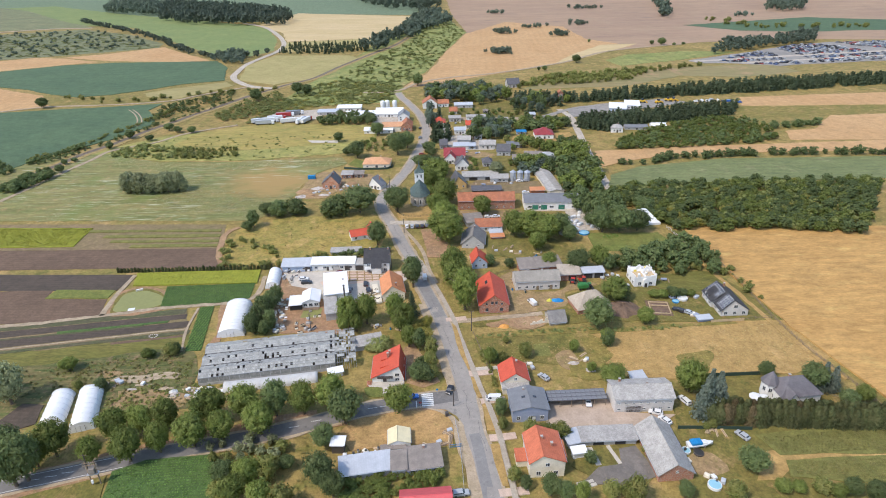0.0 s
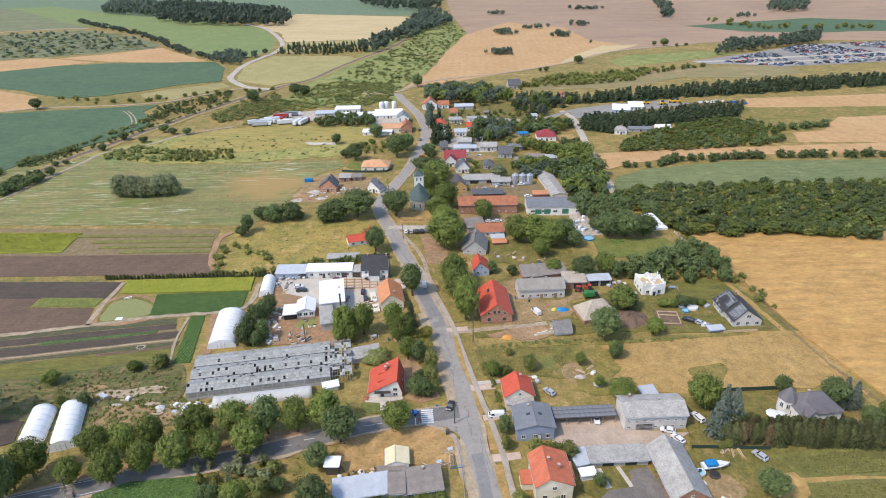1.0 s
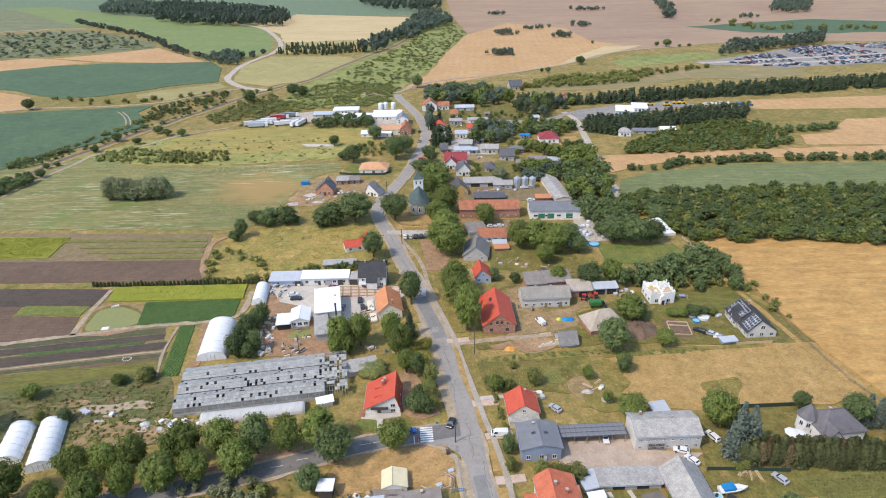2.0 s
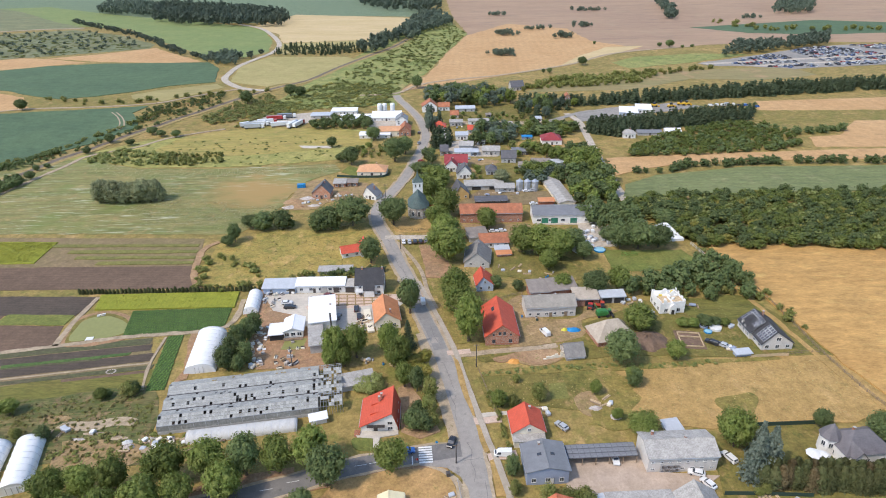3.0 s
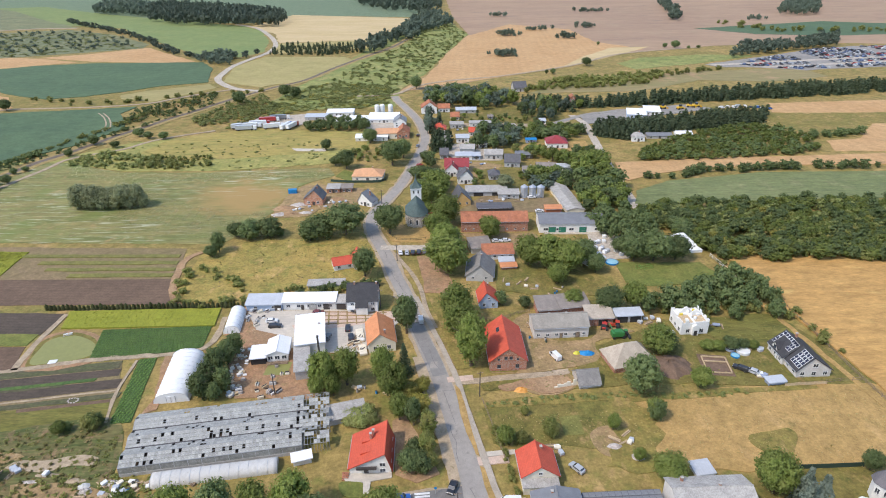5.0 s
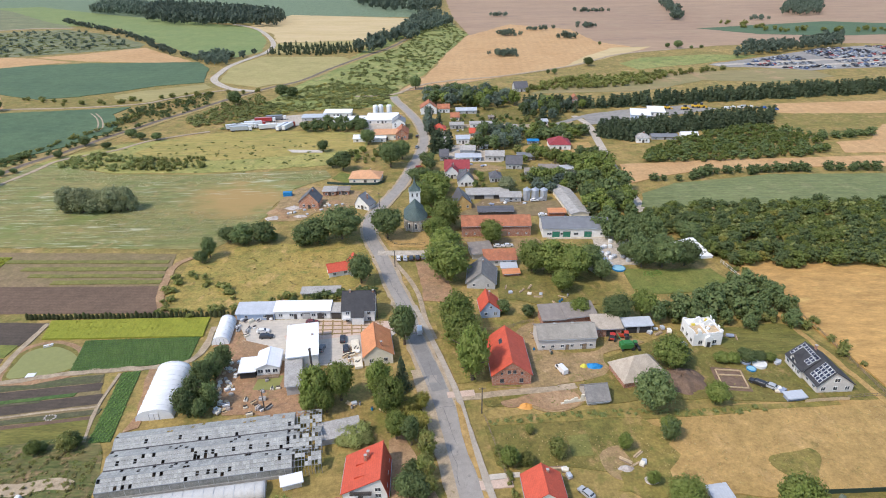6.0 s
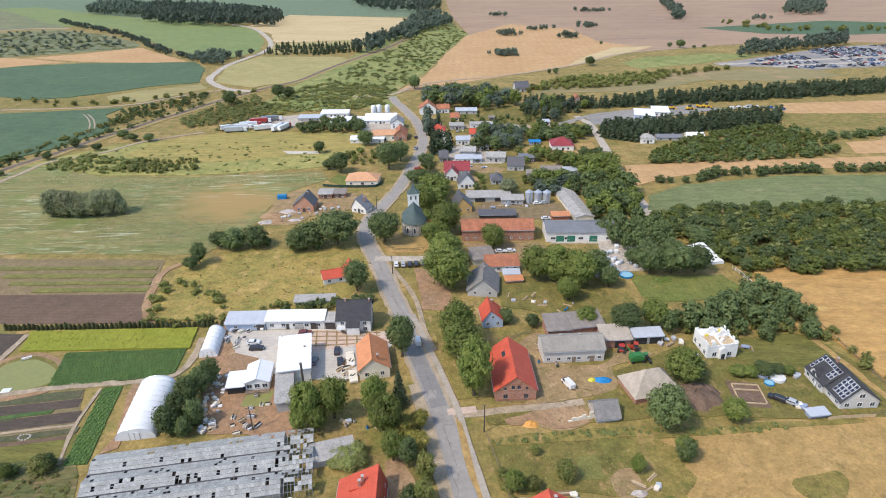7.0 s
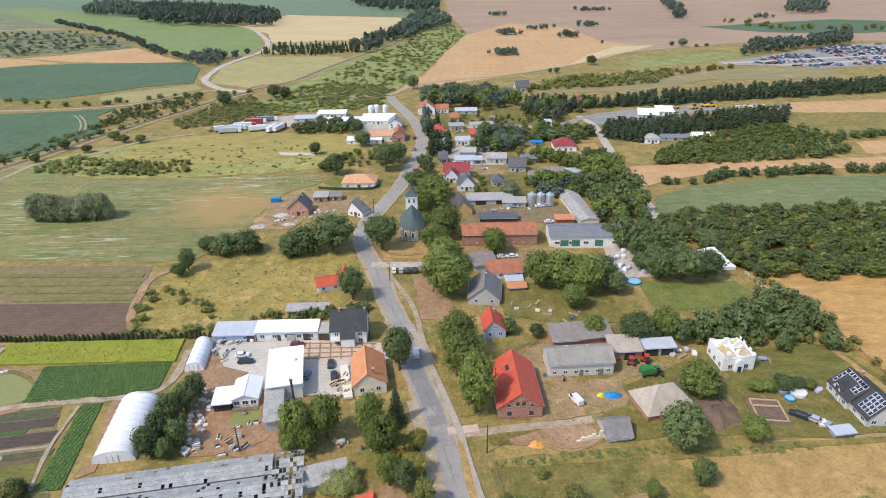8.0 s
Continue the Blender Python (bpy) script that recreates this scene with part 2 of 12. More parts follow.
M_RAILBED = surface("railway_gravel", (0.2, 0.165, 0.125), (0.15, 0.13, 0.1), 0.1, 1.2, c3=(0.24, 0.2, 0.11), spot=0.56, bump=0.4)
M_RUST = surface("rusty_steel", (0.16, 0.09, 0.06), (0.11, 0.07, 0.055), 0.5, 4, 0.8, 0.2)
M_CABBAGE = surface("cabbage_rows", (0.15, 0.175, 0.068), (0.185, 0.205, 0.082), 0.03, 0.8, c3=(0.135, 0.16, 0.07), spot=0.52, c4=(0.22, 0.22, 0.1), stretch=(0.5, 1.4, 1), bands=("Y", 0.35, 2, 0.3, (0.115, 0.14, 0.062)), grain=0.3, bump=0.5)
M_DRYOLIVE = surface("mown_olive_field", (0.235, 0.2, 0.088), (0.275, 0.215, 0.1), 0.012, 0.4, c3=(0.2, 0.19, 0.075), spot=0.5, c4=(0.36, 0.24, 0.13), stretch=(0.35, 1.6, 1), grain=0.2, bump=0.4)
M_SOIL = surface("ploughed_soil", (0.128, 0.0845, 0.0563), (0.163, 0.107, 0.0704), 0.05, 1.3, bands=("Y", 0.5, 3, 0.25, (0.0968, 0.0634, 0.044)), grain=0.25, bump=0.7)
M_DARKSOIL = surface("dark_soil", (0.0739, 0.0581, 0.044), (0.0986, 0.0748, 0.0563), 0.06, 1.3, bands=("Y", 0.6, 4, 0.3, (0.0528, 0.0414, 0.0326)), grain=0.25, bump=0.7)
M_DIRT = surface("bare_dirt", (0.378, 0.25, 0.1408), (0.294, 0.18, 0.0968), 0.1, 1.5, c3=(0.21, 0.18, 0.0704), spot=0.6, bump=0.6)
M_REDDIRT = surface("red_dirt", (0.3465, 0.2, 0.11), (0.2835, 0.18, 0.1012), 0.12, 1.6, c3=(0.42, 0.31, 0.1936), spot=0.58, c4=(0.231, 0.17, 0.0748), bump=0.6)
M_FALLOW = surface("fallow_strip", (0.228, 0.162, 0.088), (0.19, 0.15, 0.07), 0.05, 1.2, c3=(0.246, 0.172, 0.107), spot=0.55, bump=0.5)
M_ROW = surface("sparse_row", (0.19, 0.178, 0.05), (0.15, 0.15, 0.042), 0.15, 1.5, bump=0.6)
M_WEEDY = surface("weedy_waste", (0.105, 0.115, 0.036), (0.185, 0.145, 0.062), 0.09, 1.0, c3=(0.075, 0.1, 0.028), spot=0.47, c4=(0.25, 0.165, 0.09), stretch=(0.4, 1.6, 1), bump=0.7, grain=0.5)
M_BURNT = surface("burnt_grass", (0.4326, 0.265, 0.1118), (0.3502, 0.225, 0.086), 0.12, 1.4, c3=(0.2575, 0.2, 0.0688), spot=0.56, bump=0.5)
M_DUST = surface("dusty_shoulder", (0.42, 0.33, 0.23), (0.35, 0.275, 0.18), 0.2, 2.0, c3=(0.28, 0.225, 0.12), spot=0.55, bump=0.3, grain=0.25)
M_TROD = surface("trodden_yard", (0.3255, 0.219, 0.1135), (0.2615, 0.185, 0.0832), 0.12, 1.3, c3=(0.3885, 0.271, 0.1514), spot=0.55, c4=(0.1985, 0.163, 0.0568), bump=0.5)
M_TRACK = surface("sandy_track", (0.391, 0.306, 0.212), (0.323, 0.255, 0.17), 0.15, 1.8, bump=0.5)
M_YARD = surface("yard_gravel", (0.47, 0.41, 0.335), (0.39, 0.34, 0.275), 0.1, 2.5, c3=(0.5, 0.46, 0.4), spot=0.6, bump=0.4)
M_CONCRETE = surface("concrete_slabs", (0.55, 0.495, 0.415), (0.47, 0.425, 0.36), 0.15, 3, bands=("Y", 0.6, 0, 0.12, (0.3, 0.28, 0.25)), bump=0.2, grain=0.15)
M_OLDPATH = surface("worn_path_concrete", (0.42, 0.365, 0.295), (0.35, 0.3, 0.235), 0.15, 3, c3=(0.29, 0.245, 0.17), spot=0.58, bands=("Y", 0.6, 0, 0.12, (0.25, 0.22, 0.18)), bump=0.2, grain=0.18)
M_PAVERS = surface("pink_pavers", (0.56, 0.42, 0.33), (0.5, 0.375, 0.295), 0.15, 3, bump=0.2, grain=0.2)
M_RAPE = surface("mustard_crop", (0.225, 0.24, 0.026), (0.272, 0.275, 0.034), 0.08, 1.5, bands=("X", 0.6, 0, 0.25, (0.15, 0.18, 0.025)), grain=0.25, bump=0.6)
M_LEAFCROP = surface("leaf_crop", (0.063, 0.115, 0.0315), (0.084, 0.133, 0.035), 0.1, 1.8, grain=0.4, bump=0.8)
M_WATER = plain("pond_water", (0.25, 0.25, 0.085), 0.35, 0.0, 0.2)
M_KERB = surface("kerb_concrete", (0.45, 0.43, 0.4), (0.38, 0.36, 0.33), 0.4, 4, bump=0.1, grain=0.15)
M_PAINT = surface("road_paint", (0.72, 0.72, 0.7), (0.6, 0.6, 0.58), 0.5, 5, bump=0.05, grain=0.15)


def asphalt():
    m = surface("worn_asphalt", (0.265, 0.242, 0.218), (0.325, 0.297, 0.262), 0.12, 3, c3=(0.18, 0.165, 0.15), spot=0.58, c4=(0.32, 0.29, 0.25), bump=0.15, grain=0.15)
    nt = m.node_tree
    b = nt.nodes["Principled BSDF"]
    uv = nt.nodes.new("ShaderNodeUVMap").outputs[0]
    w = band_node(nt, uv, "X", 2 / 3.183 * 1.0)
    k = nt.nodes.new("ShaderNodeMath")
    k.operation = "MULTIPLY"
    k.inputs[1].default_value = 0.3
    nt.links.new(w, k.inputs[0])
    col = b.inputs["Base Color"].links[0].from_socket
    nt.links.new(mix_node(nt, k.outputs[0], col, (0.34, 0.31, 0.27)), b.inputs["Base Color"])
    return m


M_ASPHALT = asphalt()
# darker than the main road; roadside tree shade is also put into this colour
M_SIDEASPHALT = surface("dark_side_asphalt", (0.15, 0.142, 0.135), (0.19, 0.178, 0.165), 0.12, 3, c3=(0.125, 0.118, 0.11), spot=0.58, c4=(0.23, 0.21, 0.185), bump=0.15, grain=0.15)
M_NEWASPHALT = surface("newer_asphalt", (0.215, 0.205, 0.195), (0.245, 0.235, 0.22), 0.12, 3, c3=(0.19, 0.18, 0.172), spot=0.58, bump=0.15, grain=0.14)
M_VALLEY = surface("valley_scrub_ground", (0.19, 0.218, 0.0616), (0.263, 0.263, 0.084), 0.025, 0.5, c3=(0.14, 0.179, 0.0504), spot=0.5, c4=(0.325, 0.28, 0.106), bump=0.6, grain=0.4)
M_PARK = surface("parking_gravel", (0.24, 0.225, 0.205), (0.3, 0.28, 0.25), 0.03, 1.0, bump=0.3, grain=0.25)
M_SEEDLING = surface("seedling_rows", (0.085, 0.102, 0.0382), (0.111, 0.0978, 0.0553), 0.1, 1.4, bands=("Y", 0.5, 5, 0.4, (0.0723, 0.0638, 0.0467)), bump=0.6)
M_OLIVEGRASS = surface("olive_grass", (0.1355, 0.133, 0.0301), (0.1712, 0.148, 0.0401), 0.07, 1.2, c3=(0.1037, 0.11, 0.0268), spot=0.52, stretch=(0.4, 1.6, 1), turn=-5, bump=0.6, grain=0.42)
M_COURT = surface("dark_yard_asphalt", (0.15, 0.135, 0.12), (0.2, 0.175, 0.15), 0.2, 2.0, c3=(0.26, 0.21, 0.16), spot=0.58, bump=0.2, grain=0.2)
M_FARMYARD = surface("pinkish_farmyard", (0.46, 0.36, 0.28), (0.4, 0.31, 0.23), 0.12, 1.6, c3=(0.33, 0.25, 0.17), spot=0.58, bump=0.2, grain=0.16)
M_GARDEN = surface("garden_grass", (0.1418, 0.13, 0.032), (0.189, 0.15, 0.0424), 0.08, 1.2, c3=(0.1103, 0.115, 0.0272), spot=0.53, c4=(0.2835, 0.195, 0.076), bump=0.5, grain=0.42)
# building fabric
M_TILE = surface("red_tile", (0.55, 0.1, 0.055), (0.5, 0.085, 0.045), 0.3, 2.5, 0.6, 0.3, bands=("Z", 4, 0, 0.22, (0.36, 0.06, 0.04)), local=True, grain=0.18)
M_TILE_ORANGE = surface("orange_tile", (0.59, 0.26, 0.12), (0.53, 0.22, 0.1), 0.3, 2.5, 0.7, 0.3, bands=("Z", 4, 0, 0.2, (0.42, 0.14, 0.06)), local=True, grain=0.2)
M_TILE_OLD = surface("old_clay_tile", (0.45, 0.17, 0.085), (0.32, 0.13, 0.075), 0.25, 2.0, 0.85, 0.4, c3=(0.24, 0.14, 0.09), spot=0.55, bands=("Z", 4, 0, 0.2, (0.26, 0.1, 0.06)), local=True)
M_TILE_DARKRED = surface("dark_red_tile", (0.3, 0.05, 0.055), (0.25, 0.042, 0.048), 0.3, 2.5, 0.6, 0.3, local=True, grain=0.2)
M_TILE_TERRA = surface("terracotta_tile", (0.54, 0.16, 0.085), (0.46, 0.13, 0.07), 0.3, 2.5, 0.75, 0.3, bands=("Z", 4, 0, 0.2, (0.34, 0.1, 0.05)), local=True, grain=0.22)
M_TILE_PEACH = surface("pale_peach_tile", (0.6, 0.33, 0.18), (0.54, 0.29, 0.155), 0.3, 2.5, 0.8, 0.3, local=True, grain=0.2)
M_OLDROOF = surface("old_beige_roof", (0.44, 0.375, 0.3), (0.37, 0.315, 0.25), 0.2, 2.5, 0.9, 0.3, local=True, grain=0.2)
M_BLACKTILE = surface("black_tile", (0.045, 0.045, 0.05), (0.06, 0.058, 0.06), 0.4, 3, 0.75, 0.3, bands=("Z", 4, 0, 0.3, (0.03, 0.03, 0.032)), local=True, grain=0.2)
M_SLATE = surface("dark_slate", (0.1, 0.1, 0.11), (0.13, 0.125, 0.13), 0.4, 3, 0.6, 0.3, bands=("Z", 4, 0, 0.3, (0.06, 0.06, 0.065)), local=True, grain=0.2)
M_GREYMETAL = surface("grey_roof_sheet", (0.17, 0.175, 0.185), (0.2, 0.205, 0.215), 0.3, 3, 0.45, 0.15, local=True, grain=0.1)
M_OLDGREY = surface("weathered_grey_tile", (0.2, 0.19, 0.178), (0.25, 0.235, 0.218), 0.35, 2.5, 0.85, 0.3, c3=(0.16, 0.152, 0.145), spot=0.56, bands=("Z", 4, 0, 0.2, (0.13, 0.124, 0.118)), local=True, grain=0.2)
M_MAUVETILE = surface("mauve_grey_tile", (0.135, 0.125, 0.13), (0.165, 0.152, 0.158), 0.4, 3, 0.65, 0.3, bands=("Z", 4, 0, 0.25, (0.1, 0.092, 0.098)), local=True, grain=0.2)
M_ETERNIT = surface("old_fibre_cement", (0.4, 0.38, 0.35), (0.335, 0.32, 0.295), 0.25, 2.5, 0.9, 0.3, c3=(0.29, 0.275, 0.25), spot=0.6, bands=("X", 2.6, 0, 0.18, (0.22, 0.21, 0.2)), local=True)
M_DULLETERNIT = surface("dull_beige_fibre_cement", (0.305, 0.28, 0.24), (0.25, 0.23, 0.2), 0.25, 2.5, 0.9, 0.3, c3=(0.36, 0.335, 0.29), spot=0.6, local=True, grain=0.2)
M_WHITESHEET = surface("white_roof_sheet", (0.82, 0.83, 0.84), (0.76, 0.77, 0.79), 0.2, 2, 0.5, 0.1, bands=("X", 1.5, 0, 0.08, (0.55, 0.56, 0.58)), local=True, grain=0.06)
M_SILVER = surface("pale_metal_sheet", (0.487, 0.512, 0.546), (0.42, 0.445, 0.479), 0.3, 2, 0.4, 0.1, bands=("X", 1.5, 0, 0.12, (0.336, 0.353, 0.378)), local=True, grain=0.1)
M_BROWNSHEET = surface("brown_felt_roof", (0.225, 0.195, 0.17), (0.265, 0.23, 0.2), 0.4, 2, 0.85, 0.2, c3=(0.19, 0.165, 0.145), spot=0.57, local=True, grain=0.15)
M_WHITE = surface("white_render", (0.78, 0.77, 0.74), (0.7, 0.69, 0.66), 0.4, 3, 0.9, 0.1, local=True, grain=0.08)
M_CREAM = surface("cream_render", (0.74, 0.68, 0.55), (0.67, 0.61, 0.49), 0.4, 3, 0.9, 0.1, local=True, grain=0.1)
M_PALEWALL = surface("pale_concrete_wall", (0.6, 0.57, 0.53), (0.52, 0.49, 0.455), 0.3, 2.5, 0.95, 0.2, c3=(0.44, 0.41, 0.37), spot=0.6, local=True, grain=0.12)
M_GREYWALL = surface("grey_render", (0.46, 0.45, 0.43), (0.38, 0.37, 0.35), 0.3, 2.5, 0.95, 0.2, c3=(0.52, 0.51, 0.49), spot=0.58, local=True, grain=0.15)
M_BLUEWALL = surface("pale_blue_render", (0.42, 0.5, 0.62), (0.38, 0.45, 0.56), 0.4, 3, 0.9, 0.1, local=True, grain=0.08)
M_GREYBLUE = surface("grey_blue_render", (0.3, 0.34, 0.44), (0.26, 0.3, 0.39), 0.4, 3, 0.9, 0.1, local=True, grain=0.08)
M_YELLOW = surface("ochre_render", (0.6, 0.4, 0.16), (0.54, 0.35, 0.14), 0.4, 3, 0.9, 0.1, local=True, grain=0.1)


def masonry(name, c1, c2, mortar, w=0.26, h=0.085):
    m = surface(name, c1, c2, 0.5, 3, 0.95, 0.2, local=True, grain=0.2)
    nt = m.node_tree
    b = nt.nodes["Principled BSDF"]
    vec = nt.nodes.new("ShaderNodeTexCoord").outputs["Object"]
    sep = nt.nodes.new("ShaderNodeSeparateXYZ")
    nt.links.new(vec, sep.inputs[0])
    add = nt.nodes.new("ShaderNodeMath")
    nt.links.new(sep.outputs[0], add.inputs[0])
    nt.links.new(sep.outputs[1], add.inputs[1])
    com = nt.nodes.new("ShaderNodeCombineXYZ")
    nt.links.new(add.outputs[0], com.inputs[0])
    nt.links.new(sep.outputs[2], com.inputs[1])
    br = nt.nodes.new("ShaderNodeTexBrick")
    br.inputs["Scale"].default_value, br.inputs["Brick Width"].default_value, br.inputs["Row Height"].default_value = 1, w, h
    br.inputs["Mortar Size"].default_value = h * 0.13
    br.inputs["Color2"].default_value = (0.75, 0.75, 0.75, 1)
    br.inputs["Color1"].default_value = (1.15, 1.15, 1.15, 1)
    br.inputs["Mortar"].default_value = (1.2, 1.2, 1.2, 1)
    nt.links.new(com.outputs[0], br.inputs[0])
    col = b.inputs["Base Color"].links[0].from_socket
    tinted = mix_node(nt, 1.0, col, br.outputs[0], "MULTIPLY")
    nt.links.new(mix_node(nt, br.outputs[1], tinted, mortar), b.inputs["Base Color"])
    return m


M_BRICK = masonry("red_brick", (0.4, 0.16, 0.09), (0.33, 0.13, 0.075), (0.42, 0.34, 0.28))
M_NEWBRICK = masonry("hollow_brick", (0.5, 0.2, 0.1), (0.44, 0.17, 0.09), (0.5, 0.4, 0.32), 0.4, 0.24)
M_FIELDSTONE = masonry("field_stone", (0.45, 0.4, 0.34), (0.34, 0.29, 0.25), (0.55, 0.52, 0.47), 0.6, 0.4)
M_GLASS = glass_of("window_glass", (0.05, 0.06, 0.075))
M_FRAME = plain("white_frame", (0.75, 0.75, 0.73))
M_DARKFRAME = plain("dark_frame", (0.08, 0.07, 0.065))
# near-black paint for the shade inside open sheds and doorways
M_DARK = plain("interior_shade", (0.04, 0.038, 0.036), 0.9)
M_WOOD = surface("weathered_wood", (0.3, 0.22, 0.15), (0.22, 0.165, 0.115), 0.6, 5, 0.85, 0.2, local=True)
M_PLANK = surface("pale_timber", (0.55, 0.42, 0.26), (0.48, 0.36, 0.22), 0.6, 5, 0.85, 0.2, local=True)
M_CHIMNEY = M_BRICK
M_OLDFILM = surface("dirty_tunnel_film", (0.58, 0.58, 0.56), (0.48, 0.475, 0.45), 0.35, 1.5, 0.6, 0.15, c3=(0.38, 0.37, 0.34), spot=0.56, local=True, grain=0.12)
M_FILM = surface("tunnel_film", (0.8, 0.81, 0.8), (0.72, 0.73, 0.73), 0.25, 1.5, 0.45, 0.1, local=True, grain=0.06)
M_PANE = surface("dusty_greenhouse_pane", (0.375, 0.375, 0.345), (0.275, 0.278, 0.255), 0.6, 2.0, 0.6, 0.08, local=True, c3=(0.46, 0.465, 0.45), spot=0.55, per_object=0.22, grain=0.3)
M_SOLAR = glass_of("solar_cell", (0.03, 0.035, 0.06), 0.15)
M_METAL = plain("galvanised_steel", (0.55, 0.57, 0.6), 0.4, 0.6)
M_GREEN_DOOR = plain("green_door_paint", (0.03, 0.2, 0.13))
M_BLUE = surface("blue_tarp", (0.02, 0.24, 0.52), (0.015, 0.17, 0.4), 0.8, 4, 0.5, 0.5, local=True, grain=0.25)
M_COPPER = surface("green_copper", (0.085, 0.12, 0.112), (0.065, 0.095, 0.09), 0.4, 2, 0.7, 0.2, local=True, bands=("Z", 2, 0, 0.15, (0.05, 0.075, 0.07)))
M_RUBBER = plain("black_rubber", (0.03, 0.03, 0.03), 0.8)
M_BARK = surface("bark", (0.16, 0.12, 0.085), (0.1, 0.08, 0.06), 1.5, 6, 0.95, 0.5, local=True)
F_LIME = foliage("lime_leaves", (0.128, 0.172, 0.042), (0.221, 0.275, 0.062), (0.273, 0.305, 0.088))
F_DARK = foliage("dark_leaves", (0.108, 0.15, 0.06), (0.165, 0.218, 0.078), (0.195, 0.235, 0.092))
F_WILLOW = foliage("willow_leaves", (0.2, 0.235, 0.125), (0.34, 0.37, 0.2), (0.37, 0.38, 0.2))
F_YELLOW = foliage("yellowish_leaves", (0.260, 0.262, 0.056), (0.416, 0.378, 0.094), (0.442, 0.378, 0.112))
F_SPRUCE = foliage("spruce_needles", (0.06, 0.09, 0.046), (0.098, 0.13, 0.066), (0.11, 0.132, 0.07))
# haze is put into this colour: a lighter, bluer green for distant trees
F_HAZE = foliage("haze_blue_leaves", (0.115, 0.155, 0.115), (0.155, 0.2, 0.14), (0.17, 0.205, 0.145))
F_BLUE = foliage("blue_spruce_needles", (0.085, 0.115, 0.088), (0.2, 0.24, 0.19), (0.21, 0.245, 0.19))
F_THUJA = foliage("thuja_sprays", (0.085, 0.105, 0.042), (0.14, 0.155, 0.062), (0.16, 0.16, 0.068))
F_DRYTHUJA = foliage("browning_thuja_sprays", (0.13, 0.1, 0.05), (0.21, 0.16, 0.085), (0.2, 0.165, 0.08))
F_SCRUB = foliage("low_scrub_leaves", (0.225, 0.262, 0.088), (0.3, 0.33, 0.108), (0.325, 0.335, 0.122))
F_BLOSSOM = foliage("white_blossom", (0.4, 0.4, 0.22), (0.58, 0.56, 0.34), (0.52, 0.5, 0.28))
F_BUSH = foliage("shrub_leaves", (0.156, 0.195, 0.050), (0.260, 0.275, 0.081), (0.312, 0.293, 0.100))


# ---- mesh helpers ----
def part(name, bm, material, parent, label=""):
    """A bmesh as one mesh object under a thing."""
    me = bpy.data.meshes.new(name)
    bm.to_mesh(me)
    bm.free()
    me.materials.append(material)
    ob = new(name, me)
    ob.parent = parent
    if label:
        tagged(ob, label)
    return ob


def shared(name, me, parent, m=None):
    ob = new(name, me)
    ob.parent = parent
    if m is not None:
        ob.matrix_local = m
    return ob


def mesh_of(name, bm, material):
    me = bpy.data.meshes.new(name)
    bm.to_mesh(me)
    bm.free()
    me.materials.append(material)
    return me


def box(bm, x0, x1, y0, y1, z0, z1, m=None):
    v = [bm.verts.new(p) for p in ((x0, y0, z0), (x1, y0, z0), (x1, y1, z0), (x0, y1, z0), (x0, y0, z1), (x1, y0, z1), (x1, y1, z1), (x0, y1, z1))]
    for f in ((3, 2, 1, 0), (4, 5, 6, 7), (0, 1, 5, 4), (1, 2, 6, 5), (2, 3, 7, 6), (3, 0, 4, 7)):
        bm.faces.new([v[i] for i in f])
    if m is not None:
        bmesh.ops.transform(bm, matrix=m, verts=v)
    return v


def rounded_box(bm, x0, x1, y0, y1, z0, z1, r=0.05, seg=2):
    v = box(bm, x0, x1, y0, y1, z0, z1)
    es = {e for a in v for e in a.link_edges}
    bmesh.ops.bevel(bm, geom=list(es), offset=r, segments=seg, affect="EDGES", profile=0.6)


def prism(bm, ring, a, b, axis="y"):
    """A closed ring of (u, z) run from a to b along an axis."""
    def at(u, z, s):
        return (u, s, z) if axis == "y" else (s, u, z)
    p = [bm.verts.new(at(u, z, a)) for u, z in ring]
    q = [bm.verts.new(at(u, z, b)) for u, z in ring]
    n = len(ring)
    bm.faces.new(p)
    bm.faces.new(q[::-1])
    for i in range(n):
        bm.faces.new((p[i], q[i], q[(i + 1) % n], p[(i + 1) % n]))


def tube(bm, r0, r1, p, q, n=10):
    p, q = Vector(p), Vector(q)
    t = (q - p).to_track_quat("Z", "Y").to_matrix()
    rings = []
    for c, r in ((p, r0), (q, r1)):
        rings.append([bm.verts.new(c + t @ Vector((r * math.cos(k * math.tau / n), r * math.sin(k * math.tau / n), 0))) for k in range(n)])
    for k in range(n):
        bm.faces.new((rings[0][k], rings[0][(k + 1) % n], rings[1][(k + 1) % n], rings[1][k]))
    bm.faces.new(rings[0][::-1])
    bm.faces.new(rings[1])


def lathe(bm, profile, n=24, m=None):
    rings = []
    for r, z in profile:
        rings.append([bm.verts.new((r * math.cos(k * math.tau / n), r * math.sin(k * math.tau / n), z)) for k in range(n)])
    for a, b in zip(rings, rings[1:]):
        for k in range(n):
            bm.faces.new((a[k], a[(k + 1) % n], b[(k + 1) % n], b[k]))
    bm.faces.new(rings[0][::-1])
    bm.faces.new(rings[-1])
    if m is not None:
        bmesh.ops.transform(bm, matrix=m, verts=[v for r in rings for v in r])


def fixed(bm):
    bmesh.ops.recalc_face_normals(bm, faces=bm.faces)
    return bm


def thing(name, label, category, x, y, rot=0, z=0, group="", kind=""):
    e = new(name)
    e.empty_display_size = 0.5
    e.matrix_world = pose(x, y, z, 0, 0, rot)
    return tagged(e, label, category, group, kind)


